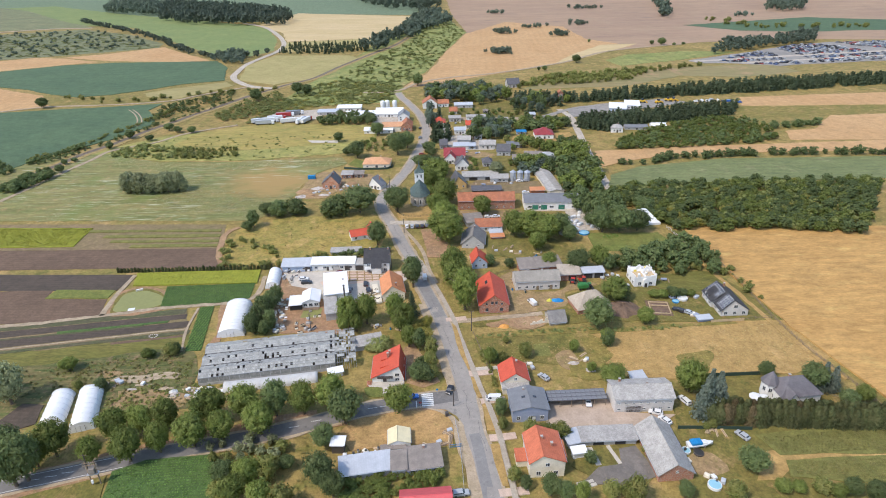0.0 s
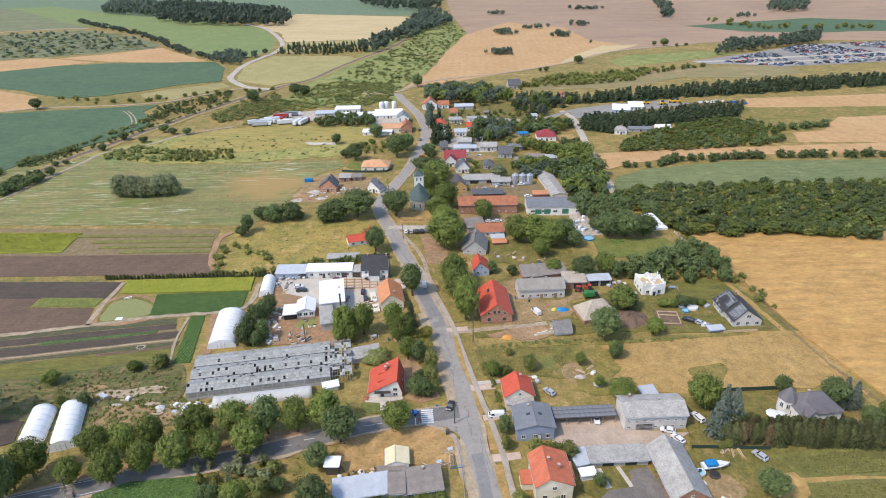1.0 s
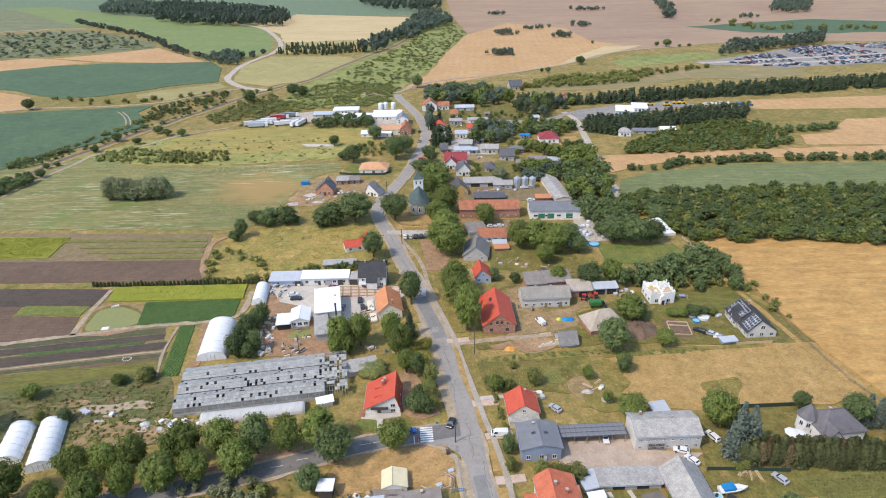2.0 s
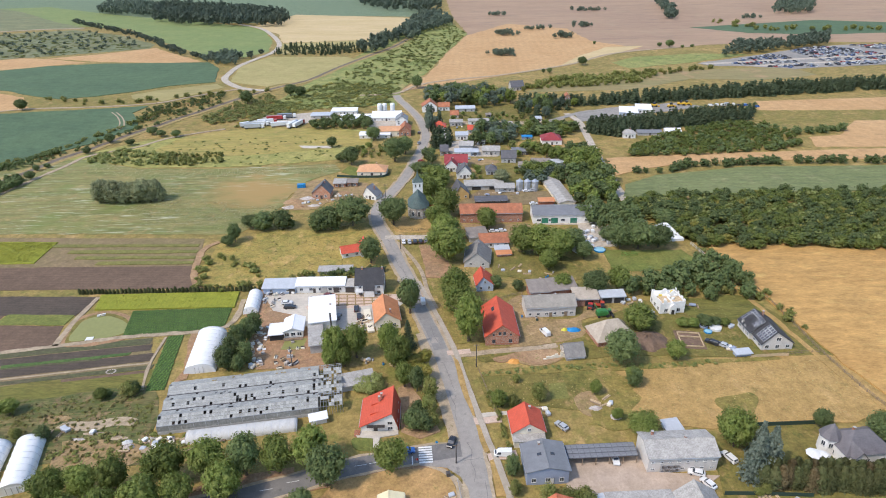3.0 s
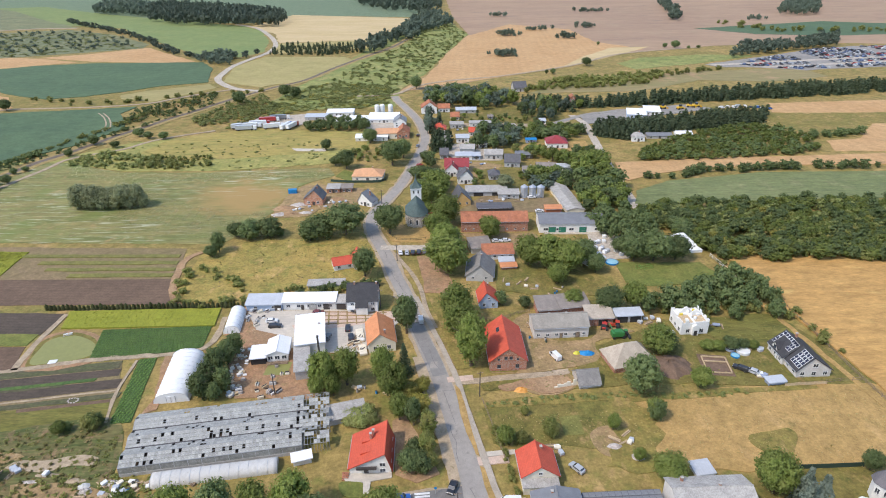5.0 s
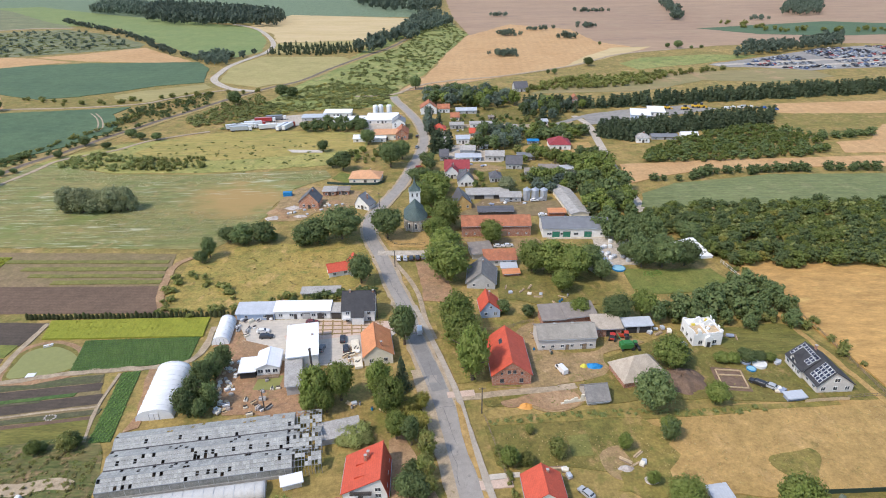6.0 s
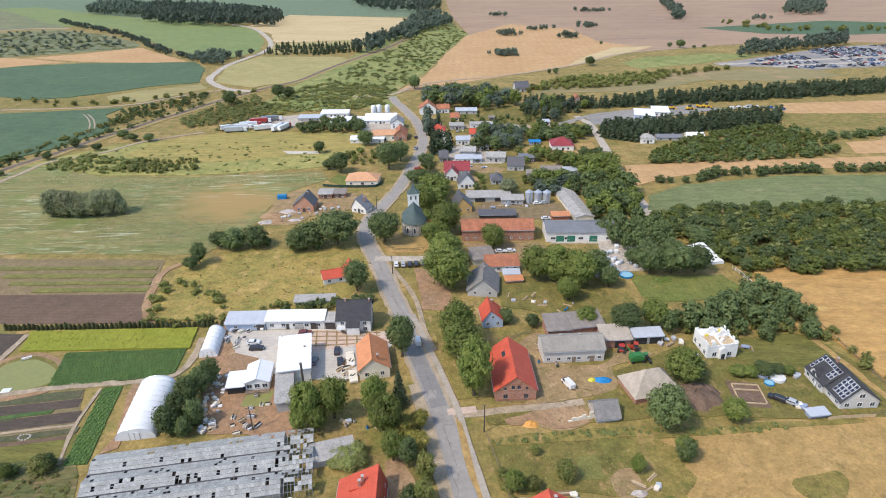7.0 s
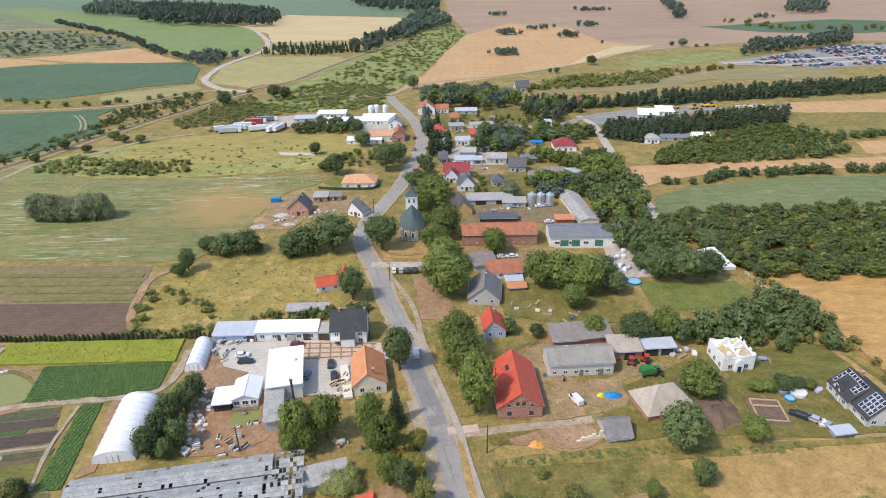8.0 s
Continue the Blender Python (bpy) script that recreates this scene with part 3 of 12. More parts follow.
def smooth_line(pts, step=3.0, closed=False):
    """Catmull-Rom through the points."""
    n, out = len(pts), []
    for i in range(n if closed else n - 1):
        p = [Vector(pts[(i + k) % n] if closed else pts[min(max(i + k, 0), n - 1)]) for k in (-1, 0, 1, 2)]
        c = max(1, int((p[2] - p[1]).length / step))
        for j in range(c):
            s = j / c
            out.append(0.5 * (2 * p[1] + (p[2] - p[0]) * s + (2 * p[0] - 5 * p[1] + 4 * p[2] - p[3]) * s * s + (3 * p[1] - p[0] - 3 * p[2] + p[3]) * s ** 3))
    if not closed:
        out.append(Vector(pts[-1]))
    return out


LAYER = [0.01]


def patch(name, label, pts, material, height=0.0, ragged=0.6, step=4.0, curved=False, category="field", level=0.0):
    """A piece of ground with its own cover, on the ground sheet, with an uneven edge and a little height."""
    LAYER[0] += 0.0018
    top = level or LAYER[0] + height
    if curved:
        line = smooth_line(pts, step, True)
    else:
        line = []
        for a, b in zip(pts, pts[1:] + pts[:1]):
            a, b = Vector(a), Vector(b)
            c = max(1, int((b - a).length / step))
            line += [a.lerp(b, k / c) for k in range(c)]
    bm = bmesh.new()
    rim = []
    for p in line:
        d = noise.noise_vector(Vector((p.x * 0.15, p.y * 0.15, LAYER[0] * 220))) * ragged
        rim.append(p + d.to_2d())
    up = [bm.verts.new((p.x, p.y, top)) for p in rim]
    lo = [bm.verts.new((p.x, p.y, -0.1)) for p in rim]
    f = bm.faces.new(up)
    if f.normal.z < 0:
        f.normal_flip()
    f.normal_update()
    if f.normal.z < 0:
        f.normal_flip()
    n = len(rim)
    for k in range(n):
        bm.faces.new((up[k], lo[k], lo[(k + 1) % n], up[(k + 1) % n]))
    bmesh.ops.triangulate(bm, faces=[f])
    ob = new(name, mesh_of(name, bm, material))
    return tagged(ob, label, category, kind="structure")


def ribbon(name, label, pts, width, material, z, ragged=0.15, lanes=6, category="road", step=3.0):
    line = smooth_line(pts, step)
    bm = bmesh.new()
    uv = bm.loops.layers.uv.new("across")
    rows, run = [], 0.0
    for i, p in enumerate(line):
        d = (line[min(i + 1, len(line) - 1)] - line[max(i - 1, 0)]).normalized()
        s = Vector((d.y, -d.x))
        w0 = width / 2 + ragged * noise.noise((p.x * 0.3, p.y * 0.3, 1))
        w1 = width / 2 + ragged * noise.noise((p.x * 0.3, p.y * 0.3, 7))
        rows.append([(p + s * (-w0 + (w0 + w1) * k / lanes), k / lanes) for k in range(lanes + 1)])
    vs = [[bm.verts.new((q.x, q.y, z)) for q, _ in r] for r in rows]
    for i in range(len(rows) - 1):
        for k in range(lanes):
            f = bm.faces.new((vs[i][k], vs[i][k + 1], vs[i + 1][k + 1], vs[i + 1][k]))
            for lp, (u, v) in zip(f.loops, ((k / lanes, i), ((k + 1) / lanes, i), ((k + 1) / lanes, i + 1), (k / lanes, i + 1))):
                lp[uv].uv = (u, v)
    for k in (0, lanes):
        for i in range(len(rows) - 1):
            a, b = vs[i][k], vs[i + 1][k]
            c, d = bm.verts.new((a.co.x, a.co.y, -0.1)), bm.verts.new((b.co.x, b.co.y, -0.1))
            bm.faces.new((a, b, d, c))
    fixed(bm)
    if sum(f.normal.z * f.calc_area() for f in bm.faces) < 0:
        bmesh.ops.reverse_faces(bm, faces=bm.faces)
    ob = new(name, mesh_of(name, bm, material))
    return tagged(ob, label, category, kind="structure")


# ---- ground ----
bm = bmesh.new()
bmesh.ops.create_grid(bm, x_segments=60, y_segments=60, size=9000)
ground = tagged(new("ground", mesh_of("ground", bm, M_GROUND)), "olive and straw-coloured meadow ground of a village plain", "ground", kind="structure")

# the far plain
patch("field", "wide reddish harvested field on the horizon", [(-37.6, 626.7), (-12.7, 707.1), (12.9, 866.9), (46.4, 1035.4), (28.7, 1268.8), (12.5, 2213.8), (617, 2147.1), (1666.5, 1791.9), (769.1, 842.4), (457.9, 901.3), (337.5, 874.8), (225.8, 831.1), (156, 757.2), (107.5, 720.4), (46.3, 677.1), (-15.2, 634.6)], M_PINK, 0.1, 3, 12)
patch("field", "orange stubble field below the far hills", [(-37.6, 626.7), (-12.7, 707.1), (12.9, 866.9), (44, 1022), (121, 1165.2), (209.2, 1083.7), (217.3, 934.7), (263.3, 864.3), (225.8, 831.1), (156, 757.2), (107.5, 720.4), (46.3, 677.1), (-15.3, 639.6)], M_STUBBLE, 0.1, 4, 12)
patch("field", "pale straw field crossed by a farm track", [(134, 738), (174.2, 810.9), (225.3, 879.3), (276.3, 882.9), (224.6, 826.7), (159, 756.9)], M_BARLEY, 0.1, 2, 10)
patch("field", "far blue-green farmland", [(-3080.4, 3398.7), (13.4, 2351.4), (-2.3, 1575.3), (-56.1, 1317), (-284.8, 1383.5), (-347.3, 1245.1), (-496.6, 1290.4), (-625.9, 1235.8), (-1413.6, 1572.1)], M_GREYGREEN, 0.05, 5, 15)
patch("field", "wide green pasture beyond the winding road", [(-997.2, 1712.4), (-707.8, 1464.3), (-343.9, 1198.6), (-298.9, 1132.8), (-252, 999.9), (-230.4, 887.5), (-250.9, 844), (-309.3, 864.3), (-434.5, 1025.2), (-553.6, 1189.3), (-658.9, 1241.2), (-1170.4, 1305.6), (-1443.6, 1605)], M_PASTURE, 0.1, 4, 12)
patch("field", "far straw-coloured field", [(-333.1, 1188.1), (-299.3, 1398.3), (-49.9, 1293.9), (-67.6, 1144.8), (-94.8, 990.3), (-231, 972.9), (-262.5, 1081.7)], M_BARLEY, 0.1, 3, 12)
patch("field", "narrow sage strip by the tree belt", [(-229.5, 966.9), (-94.8, 990.3), (-98.3, 911.1), (-192.9, 873.4), (-215.9, 866.8)], M_OLIVE, 0.08, 2, 10)
patch("field", "rough scrubby fallow land", [(-816.1, 1113.6), (-771.3, 1135.2), (-647.2, 1183.9), (-525.3, 1096.7), (-420.6, 979.1), (-413, 939.2), (-465.8, 910.1), (-529.7, 879.8), (-592.9, 856), (-626.7, 838.6)], M_HILL, 0.1, 3, 10)
patch("field", "dark heathy rise above the fallow land", [(-1170.8, 1628.5), (-1137.4, 1707.9), (-994.4, 1591.5), (-774.1, 1339.9), (-643.7, 1213), (-803.6, 1190), (-861.5, 1184)], M_HILL, 0.12, 4, 12)
ribbon("lane", "pale track between the scrubby rises", [(-838.2, 1145.6), (-792.6, 1168.4), (-720.8, 1204.2), (-643.7, 1204)], 11, M_TRACK, 0.4, 2, 2, "lane", 12)
patch("field", "reddish stubble field", [(-617.4, 825.1), (-586.9, 846.6), (-554.8, 869.1), (-510.6, 859.1), (-443.9, 825), (-480.9, 804.9), (-537.7, 769.7), (-564.2, 747.9)], M_STUBBLE, 0.1, 2, 8)
patch("field", "pinkish harvested field", [(-513.2, 863.9), (-464.3, 890.3), (-406.4, 943.6), (-376.2, 908.2), (-295.3, 815.3), (-324.3, 810.5), (-426.5, 827.1)], M_STUBBLE, 0.1, 2, 8)
patch("field", "dark green beet field", [(-561.7, 744.2), (-535.2, 765.8), (-478.6, 800.7), (-420.2, 813.9), (-324.3, 810.5), (-284.1, 809.7), (-257.6, 763.5), (-235.6, 683.6), (-277.9, 667.2), (-303.6, 641.9), (-330, 623.5), (-359.2, 613.7), (-396.4, 629.8), (-434.4, 654.7), (-475.8, 672.8), (-526.1, 692.5)], M_BEET, 0.4, 2, 8)
patch("field", "pinkish straw field above the beets", [(-515.2, 676.8), (-470, 663.7), (-441.7, 647.3), (-402.5, 625.3), (-370.8, 579.7), (-403, 558.9), (-428.5, 550.9)], M_STUBBLE, 0.1, 2, 8)
patch("field", "yellowish unripe field beside the lane", [(-220, 682.9), (-237.2, 778.3), (-217, 844.4), (-116.6, 832.6), (-104.3, 810.1), (-135, 689), (-175.1, 654.3)], M_OLIVE, 0.3, 2, 8)
patch("field", "weedy green strip between the beet fields", [(-370, 582), (-402, 625.3), (-396, 629), (-359, 613), (-330, 623), (-303, 641), (-278, 666), (-236, 682), (-214, 668), (-225, 628), (-260, 585), (-309, 576)], M_LAWN, 0.06, 2, 6)
patch("field", "yellowish straw strip below the beet field", [(-299.6, 625.7), (-281.4, 645.1), (-231.4, 674.2), (-218.5, 655.5), (-230.9, 634.7), (-257.1, 597), (-291, 612.3)], M_STRAWOLIVE, 0.1, 2, 6)
ribbon("lane", "pale farm track beside the beet field", [(-404, 559), (-368.2, 575.1), (-308.8, 578.6), (-259, 589), (-239.6, 609.9), (-218.1, 630.8), (-194.4, 650.2)], 3.6, M_TRACK, 0.38, 0.8, 2, "lane", 8)
patch("field", "dark green beet field with a sandy gap", [(-424.2, 544.6), (-400.2, 554.6), (-353.5, 563), (-304.4, 569.5), (-260.8, 578.8), (-265, 553.3), (-251.9, 534.1), (-242.8, 514.5), (-240.3, 494.9), (-246.3, 485.3), (-253.6, 462.2), (-266.2, 444.2), (-278, 427.3), (-286, 406.5), (-290.6, 395.1), (-305.3, 372.1)], M_BEET, 0.4, 1.5, 6)
for dx in (0, 3.6):
    ribbon("wheel_track", "sandy wheel track in the beet field", [(-283.5 + dx, 556), (-272 + dx, 541), (-262 + dx, 524), (-255 + dx, 508), (-254.5 + dx, 498)], 1.1, M_TRACK, 0.46, 0.3, 2, "track", 4)
patch("field", "bushy green valley strip along the railway", [(-150.9, 582.9), (-135.8, 666.6), (-103.6, 835.4), (-89.6, 977.3), (-51.8, 1213.4), (6.3, 1327.8), (44.7, 1035.6), (11.5, 867.1), (-14, 713.5), (-37.8, 631.7), (-38.5, 565.7), (-95.7, 558.8), (-138.9, 554.7)], M_VALLEY, 0.1, 3, 10)
patch("field", "green crop strip across the far stubble", [(406.5, 1069.4), (516.6, 1101.4), (651.2, 1141.5), (734.4, 1094.6), (884.6, 1018.1), (812.2, 933.3), (649.9, 966.7), (549.3, 960.4), (465.2, 990.5)], M_BEET, 0.2, 3, 12)
patch("field", "green strip beside the far farm road", [(199.3, 759.3), (239.2, 795.3), (320.6, 812.7), (376.3, 798.2), (290.1, 750.5), (211.2, 721.9)], M_VALLEY, 0.1, 3, 10)
# fields beyond the village on the east side
patch("field", "olive fallow field behind the conifer belt", [(79.8, 606.8), (183.1, 611.6), (255.3, 656.6), (322.8, 644.4), (387.9, 666.3), (382.7, 714.5), (304.1, 706.2), (226.3, 695.1), (116.8, 648.1)], M_DRYOLIVE, 0.1, 3, 8)
patch("field", "orange harvested field behind the yard", [(273.9, 555.8), (510.3, 568.7), (459.3, 514.7), (285.1, 518), (260.9, 526.9)], M_STUBBLE, 0.1, 2, 8)
patch("field", "strip of grey-green grass", [(255.1, 523.8), (459.3, 514.7), (433.2, 487.1), (259.7, 487.8), (246.5, 499.5)], M_LAWN, 0.1, 2, 8)
patch("field", "weedy grass behind the harvested field", [(241.1, 492.8), (268.9, 520), (430, 516), (405, 492), (310.8, 485.1), (284, 455), (258, 452)], M_LAWN, 0.12, 1.5, 6)
patch("field", "orange harvested field by the copse", [(259, 446.3), (284.3, 450.6), (300, 470), (316.2, 486.5), (398.2, 492.3), (366, 416.2), (251.4, 423.5)], M_STUBBLE, 0.12, 1.5, 6)
patch("field", "orange wheat strip", [(106.1, 407.1), (168.4, 412.5), (370.2, 420.4), (345.9, 394.7), (199.1, 397.7), (157.3, 394.4), (123.3, 385.3), (104.3, 374.3)], M_STUBBLE, 0.3, 1.0, 5)
patch("field", "grey-green cabbage field", [(99, 340), (105.5, 358.3), (127.7, 373), (186.4, 385.3), (334.1, 382.2), (300, 343), (240, 343), (142.2, 341), (108.8, 338)], M_CABBAGE, 0.3, 1.0, 5)
patch("field", "ripe golden wheat field", [(120.2, 279.5), (131.4, 281), (258.2, 273.8), (352.2, 214.5), (195.8, 90.8), (148, 118.4), (139.4, 150.8), (134.9, 169.1), (130.1, 190), (124.6, 231.7), (119.8, 259.6)], M_WHEAT, 0.6, 0.8, 5)
# west side
patch("field", "flowering fallow meadow with white streaks", [(-361.1, 418.6), (-237.1, 423.5), (-194, 403.3), (-139.6, 400.3), (-69, 405.7), (-62, 392.2), (-80.7, 373.7), (-84.3, 353.3), (-86.4, 335.9), (-92.2, 316.9), (-100.7, 300.3), (-259.2, 307.1)], M_FLOWER, 0.1, 1.5, 5)
patch("field", "rough grassland with bushes", [(-344.8, 400.8), (-244.9, 436.7), (-218.2, 465.6), (-179.5, 478.7), (-84.2, 493.2), (-52.1, 483.8), (-47.9, 444.9), (-70.4, 413.6), (-140.6, 403.1), (-194.9, 405.3), (-237.1, 423.5)], M_SCRUB, 0.08, 2, 6)
patch("field", "yellow-green waste ground by the truck park", [(-199.1, 440.6), (-194.2, 469.2), (-171.1, 486.4), (-140.2, 498.6), (-84, 491.7), (-51.5, 478.2), (-51.7, 447.5), (-94.3, 434.1), (-132.9, 427.7), (-174.7, 423.9)], M_MEADOW, 0.1, 2, 6)
patch("field", "tan fallow strip with a few green rows", [(-264.2, 303.5), (-114.8, 295.8), (-108.1, 266.8), (-241.1, 270.7)], M_FALLOW, 0.06, 0.8, 5)
patch("field", "bright yellow-green mustard plot", [(-260.5, 298.2), (-184.6, 294.3), (-183.3, 272.3), (-242.9, 273.2)], M_RAPE, 0.4, 0.4, 4)
for k, (x0, y0, x1, y1, w) in enumerate([(-187, 290.2, -114.8, 288, 1.3), (-173.3, 283.4, -113.4, 281.8, 1.5), (-167.4, 277.2, -112.1, 275.8, 1.3), (-154.9, 271.5, -111, 270.7, 1.4)]):
    patch("crop_row", "low olive-green row of crops", [(x0, y0 - w), (x1, y1 - w), (x1, y1 + w), (x0, y0 + w)], M_ROW, 0.35, 0.6, 3, category="crop")
patch("field", "brown ploughed field", [(-240.6, 270), (-108.9, 267.5), (-104.1, 247.6), (-226.3, 249.8)], M_SOIL, 0.05, 0.5, 4)
patch("field", "dark ploughed plot", [(-223.6, 245.9), (-139.2, 242.2), (-141.4, 228.3), (-213, 230.8)], M_DARKSOIL, 0.04, 0.4, 4)
patch("field", "grassy strip in the ploughed plot", [(-168.1, 229.9), (-141.9, 228.8), (-142.2, 221.8), (-169, 222.9)], M_GREEN, 0.15, 0.4, 3)
patch("field", "brown tilled plot", [(-212.3, 229.8), (-169.1, 229.5), (-168.8, 222.4), (-141.9, 221.3), (-138.7, 209), (-163.1, 204.6), (-192.8, 202.2)], M_SOIL, 0.04, 0.4, 4)
patch("field", "bright yellow-green mustard plot", [(-138.6, 243.2), (-82.9, 243.9), (-81.6, 232.1), (-135.7, 231.9)], M_RAPE, 0.5, 0.3, 3)
patch("field", "weedy waste ground with rubble", [(-198.2, 175.8), (-177.1, 180), (-132.5, 188.7), (-98.6, 191.1), (-88.3, 176.9), (-83.8, 161.4), (-83.1, 151.7), (-109.1, 153.3), (-130.4, 149.3), (-152.4, 144.9), (-168, 138.3)], M_WEEDY, 0.03, 1.5, 3)
patch("field", "olive grass below the plots", [(-174.7, 181.5), (-97.3, 194.5), (-94.6, 186.2), (-167.3, 172.9)], M_OLIVEGRASS, 0.04, 1.2, 3)
patch("field", "brown-green fallow below the plots", [(-191.2, 201), (-105.2, 212.7), (-97.5, 192.7), (-173, 179.6)], M_FALLOW, 0.02, 0.3, 3)
for label, pts, m, up in (
    ("strip of green seedlings", [(-190.4, 200.1), (-105.1, 212.4), (-104.6, 208.6), (-187.2, 196.3)], M_SEEDLING, 0.1),
    ("tilled grey-brown strip", [(-186.9, 196), (-103.4, 208.4), (-102.9, 204.8), (-183.3, 191.8)], M_DARKSOIL, 0.05),
    ("thin strip of bright green sprouts", [(-150, 197.2), (-108.7, 203.6), (-109.1, 202.1), (-149, 195.7)], M_LEAFCROP, 0.2),
    ("dark freshly tilled strip", [(-182, 190.1), (-101, 203.1), (-100.2, 198.7), (-177.9, 185.4)], M_DARKSOIL, 0.04),
    ("pale stony strip along the tilled soil", [(-177.5, 184.8), (-98.9, 198.3), (-99.6, 197.4), (-176.9, 184.2)], M_TRACK, 0.06),
    ("green strip of low crops", [(-176.2, 183.3), (-98.1, 196.5), (-98.1, 194.1), (-174.9, 181.8)], M_SEEDLING, 0.12),
    ("reddish-brown tilled strip", [(-125.5, 189.4), (-98.2, 193.8), (-98.6, 192.2), (-124.8, 188.1)], M_SOIL, 0.05)):
    patch("field", label, pts, m, up, 0.35, 3)
patch("field", "grey-green strip of young plants", [(-182.6, 190.9), (-117.5, 200.9), (-117.9, 199.6), (-181.7, 189.9)], M_SEEDLING, 0.1, 0.5, 3)
patch("dirt", "pale rubble strewn over the weeds", [(-113.5, 166.5), (-112.5, 168.6), (-105.4, 170.1), (-98, 170.6), (-92, 170.2), (-90.6, 168), (-97, 167), (-103, 165.9)], M_DUST, 0.04, 1.4, 2, True, "rubble")
patch("dirt", "reddish bare strip in the weeds", [(-121.1, 172.2), (-115.9, 172.8), (-111.4, 170.7), (-115, 168.6), (-119, 169.5)], M_TROD, 0.03, 1.4, 2, True, "yard")
patch("dirt", "bare brown plot below the weeds", [(-109.2, 161.4), (-103.7, 162.5), (-98, 161.7), (-96.2, 156.8), (-98.4, 152.7), (-105.2, 152.2)], M_TROD, 0.04, 0.8, 2, False, "yard")
patch("field", "bare reddish patch in the waste ground", [(-108.6, 157.9), (-97.5, 160.4), (-85.6, 158.6), (-85.2, 152.6), (-100.2, 149.6), (-107.8, 152.5)], M_TROD, 0.03, 1.2, 2, True)
patch("field", "dry grassy slope", [(-102.4, 255.3), (-105.6, 276.8), (-102.3, 293.7), (-68.1, 303), (-32, 311.1), (-27.5, 289.9), (-36.3, 261), (-59.9, 256.2), (-80.1, 251.5)], M_SLOPE, 0.05, 1, 4, True)
patch("field", "grassy slope above the works yard", [(-97.8, 248.3), (-102.1, 264.3), (-104.7, 287.1), (-98.2, 296.2), (-79.4, 305.5), (-60.1, 302.1), (-33.2, 308.7), (-28, 284), (-26.6, 255.9), (-42.6, 254.4), (-59.3, 252.9), (-75.4, 250.1)], M_SLOPE, 0.03, 1.0, 3)
patch("field", "sun-dried part of the grassy slope", [(-68.6, 290.2), (-58.5, 294.5), (-39.8, 289), (-29.2, 271.2), (-36, 261.8), (-56.2, 264.4), (-67.3, 276.9)], M_DRY, 0.03, 2.5, 4, True)
patch("field", "patchy green field of vegetables", [(-93.3, 117.2), (-94.6, 126.4), (-86.7, 130.4), (-67.7, 132), (-64.3, 120.6), (-59.6, 102.9), (-95.1, 103.8)], M_LEAFCROP, 0.25, 0.6, 3)
patch("field", "dark violet vegetable bed", [(-141.7, 144.6), (-138.1, 156.1), (-130.5, 155.1), (-128.2, 146.2), (-139.2, 140.9)], M_DARKSOIL, 0.15, 0.4, 3)
# east side gardens and paddocks
patch("lawn", "rough olive garden between road and paddock", [(10.5, 187.3), (28.5, 188.6), (46.5, 190), (56, 189), (57, 176), (50, 168), (30.9, 172), (17.5, 171.5), (12.5, 172.4)], M_GARDEN, 0.03, 0.8, 3)
patch("paddock", "dry straw-coloured paddock", [(50.5, 186.5), (63.4, 190.4), (82.6, 194.4), (128, 195.4), (138.6, 184.6), (136.6, 172.3), (117.5, 162.8), (75.7, 161.8), (57, 163.3), (50.5, 170), (53, 179)], M_DRY, 0.04, 1.4, 3)
patch("field", "small plot of vegetable rows", [(32, 182.6), (38, 183.4), (37.6, 175.6), (32, 175.4)], M_ROW, 0.12, 0.4, 1.5, category="vegetable bed")
patch("dirt", "trodden bare earth by the rubble", [(39, 176), (44, 178.5), (50, 174), (48, 169), (42, 168)], M_TROD, 0.05, 1.2, 1.5, True, "yard")
patch("lawn", "weedy green strip along the paddock", [(12.3, 186.8), (28.5, 188), (46.5, 189), (62.2, 188.6), (88.3, 191.6), (111.6, 193), (111.4, 194.6), (88, 194), (62, 192.4), (46.5, 193), (28.5, 191.6), (12.3, 190)], M_LAWN, 0.12, 0.9, 2)
patch("lawn", "green garden lawn", [(45.6, 185.5), (57.1, 186.8), (59.9, 179), (53.4, 163.3), (46.8, 161.4), (41.2, 163.6), (46, 173.4)], M_LAWN, 0.05, 4.0, 2, True)
patch("lawn", "green patch of weeds in the paddock", [(84.6, 174.8), (92.1, 176.7), (93.9, 172.2), (89.1, 165.6), (83.1, 168), (80.1, 171.9)], M_LAWN, 0.1, 2.5, 1.5, True)
patch("lawn", "lawn behind the long hedge", [(70.6, 144.4), (72, 156.3), (87.6, 163), (104.4, 162.5), (115.5, 154.9), (129.9, 154.4), (138.6, 150.8), (147.1, 129.2), (145.1, 107.8), (125.9, 101.5), (62.5, 103.1), (63.3, 119.1)], M_GARDEN, 0.04, 0.6, 4)
patch("field", "green garden plot with rows", [(90.8, 135.3), (130.4, 138.4), (152.2, 135.8), (145.5, 127), (94.3, 127.2)], M_ROW, 0.2, 0.5, 3)
patch("field", "brown-green potato plot", [(94.9, 125.3), (122.6, 126.4), (143.9, 125), (143.8, 113.2), (93.3, 119.1)], M_ROW, 0.2, 0.5, 3)
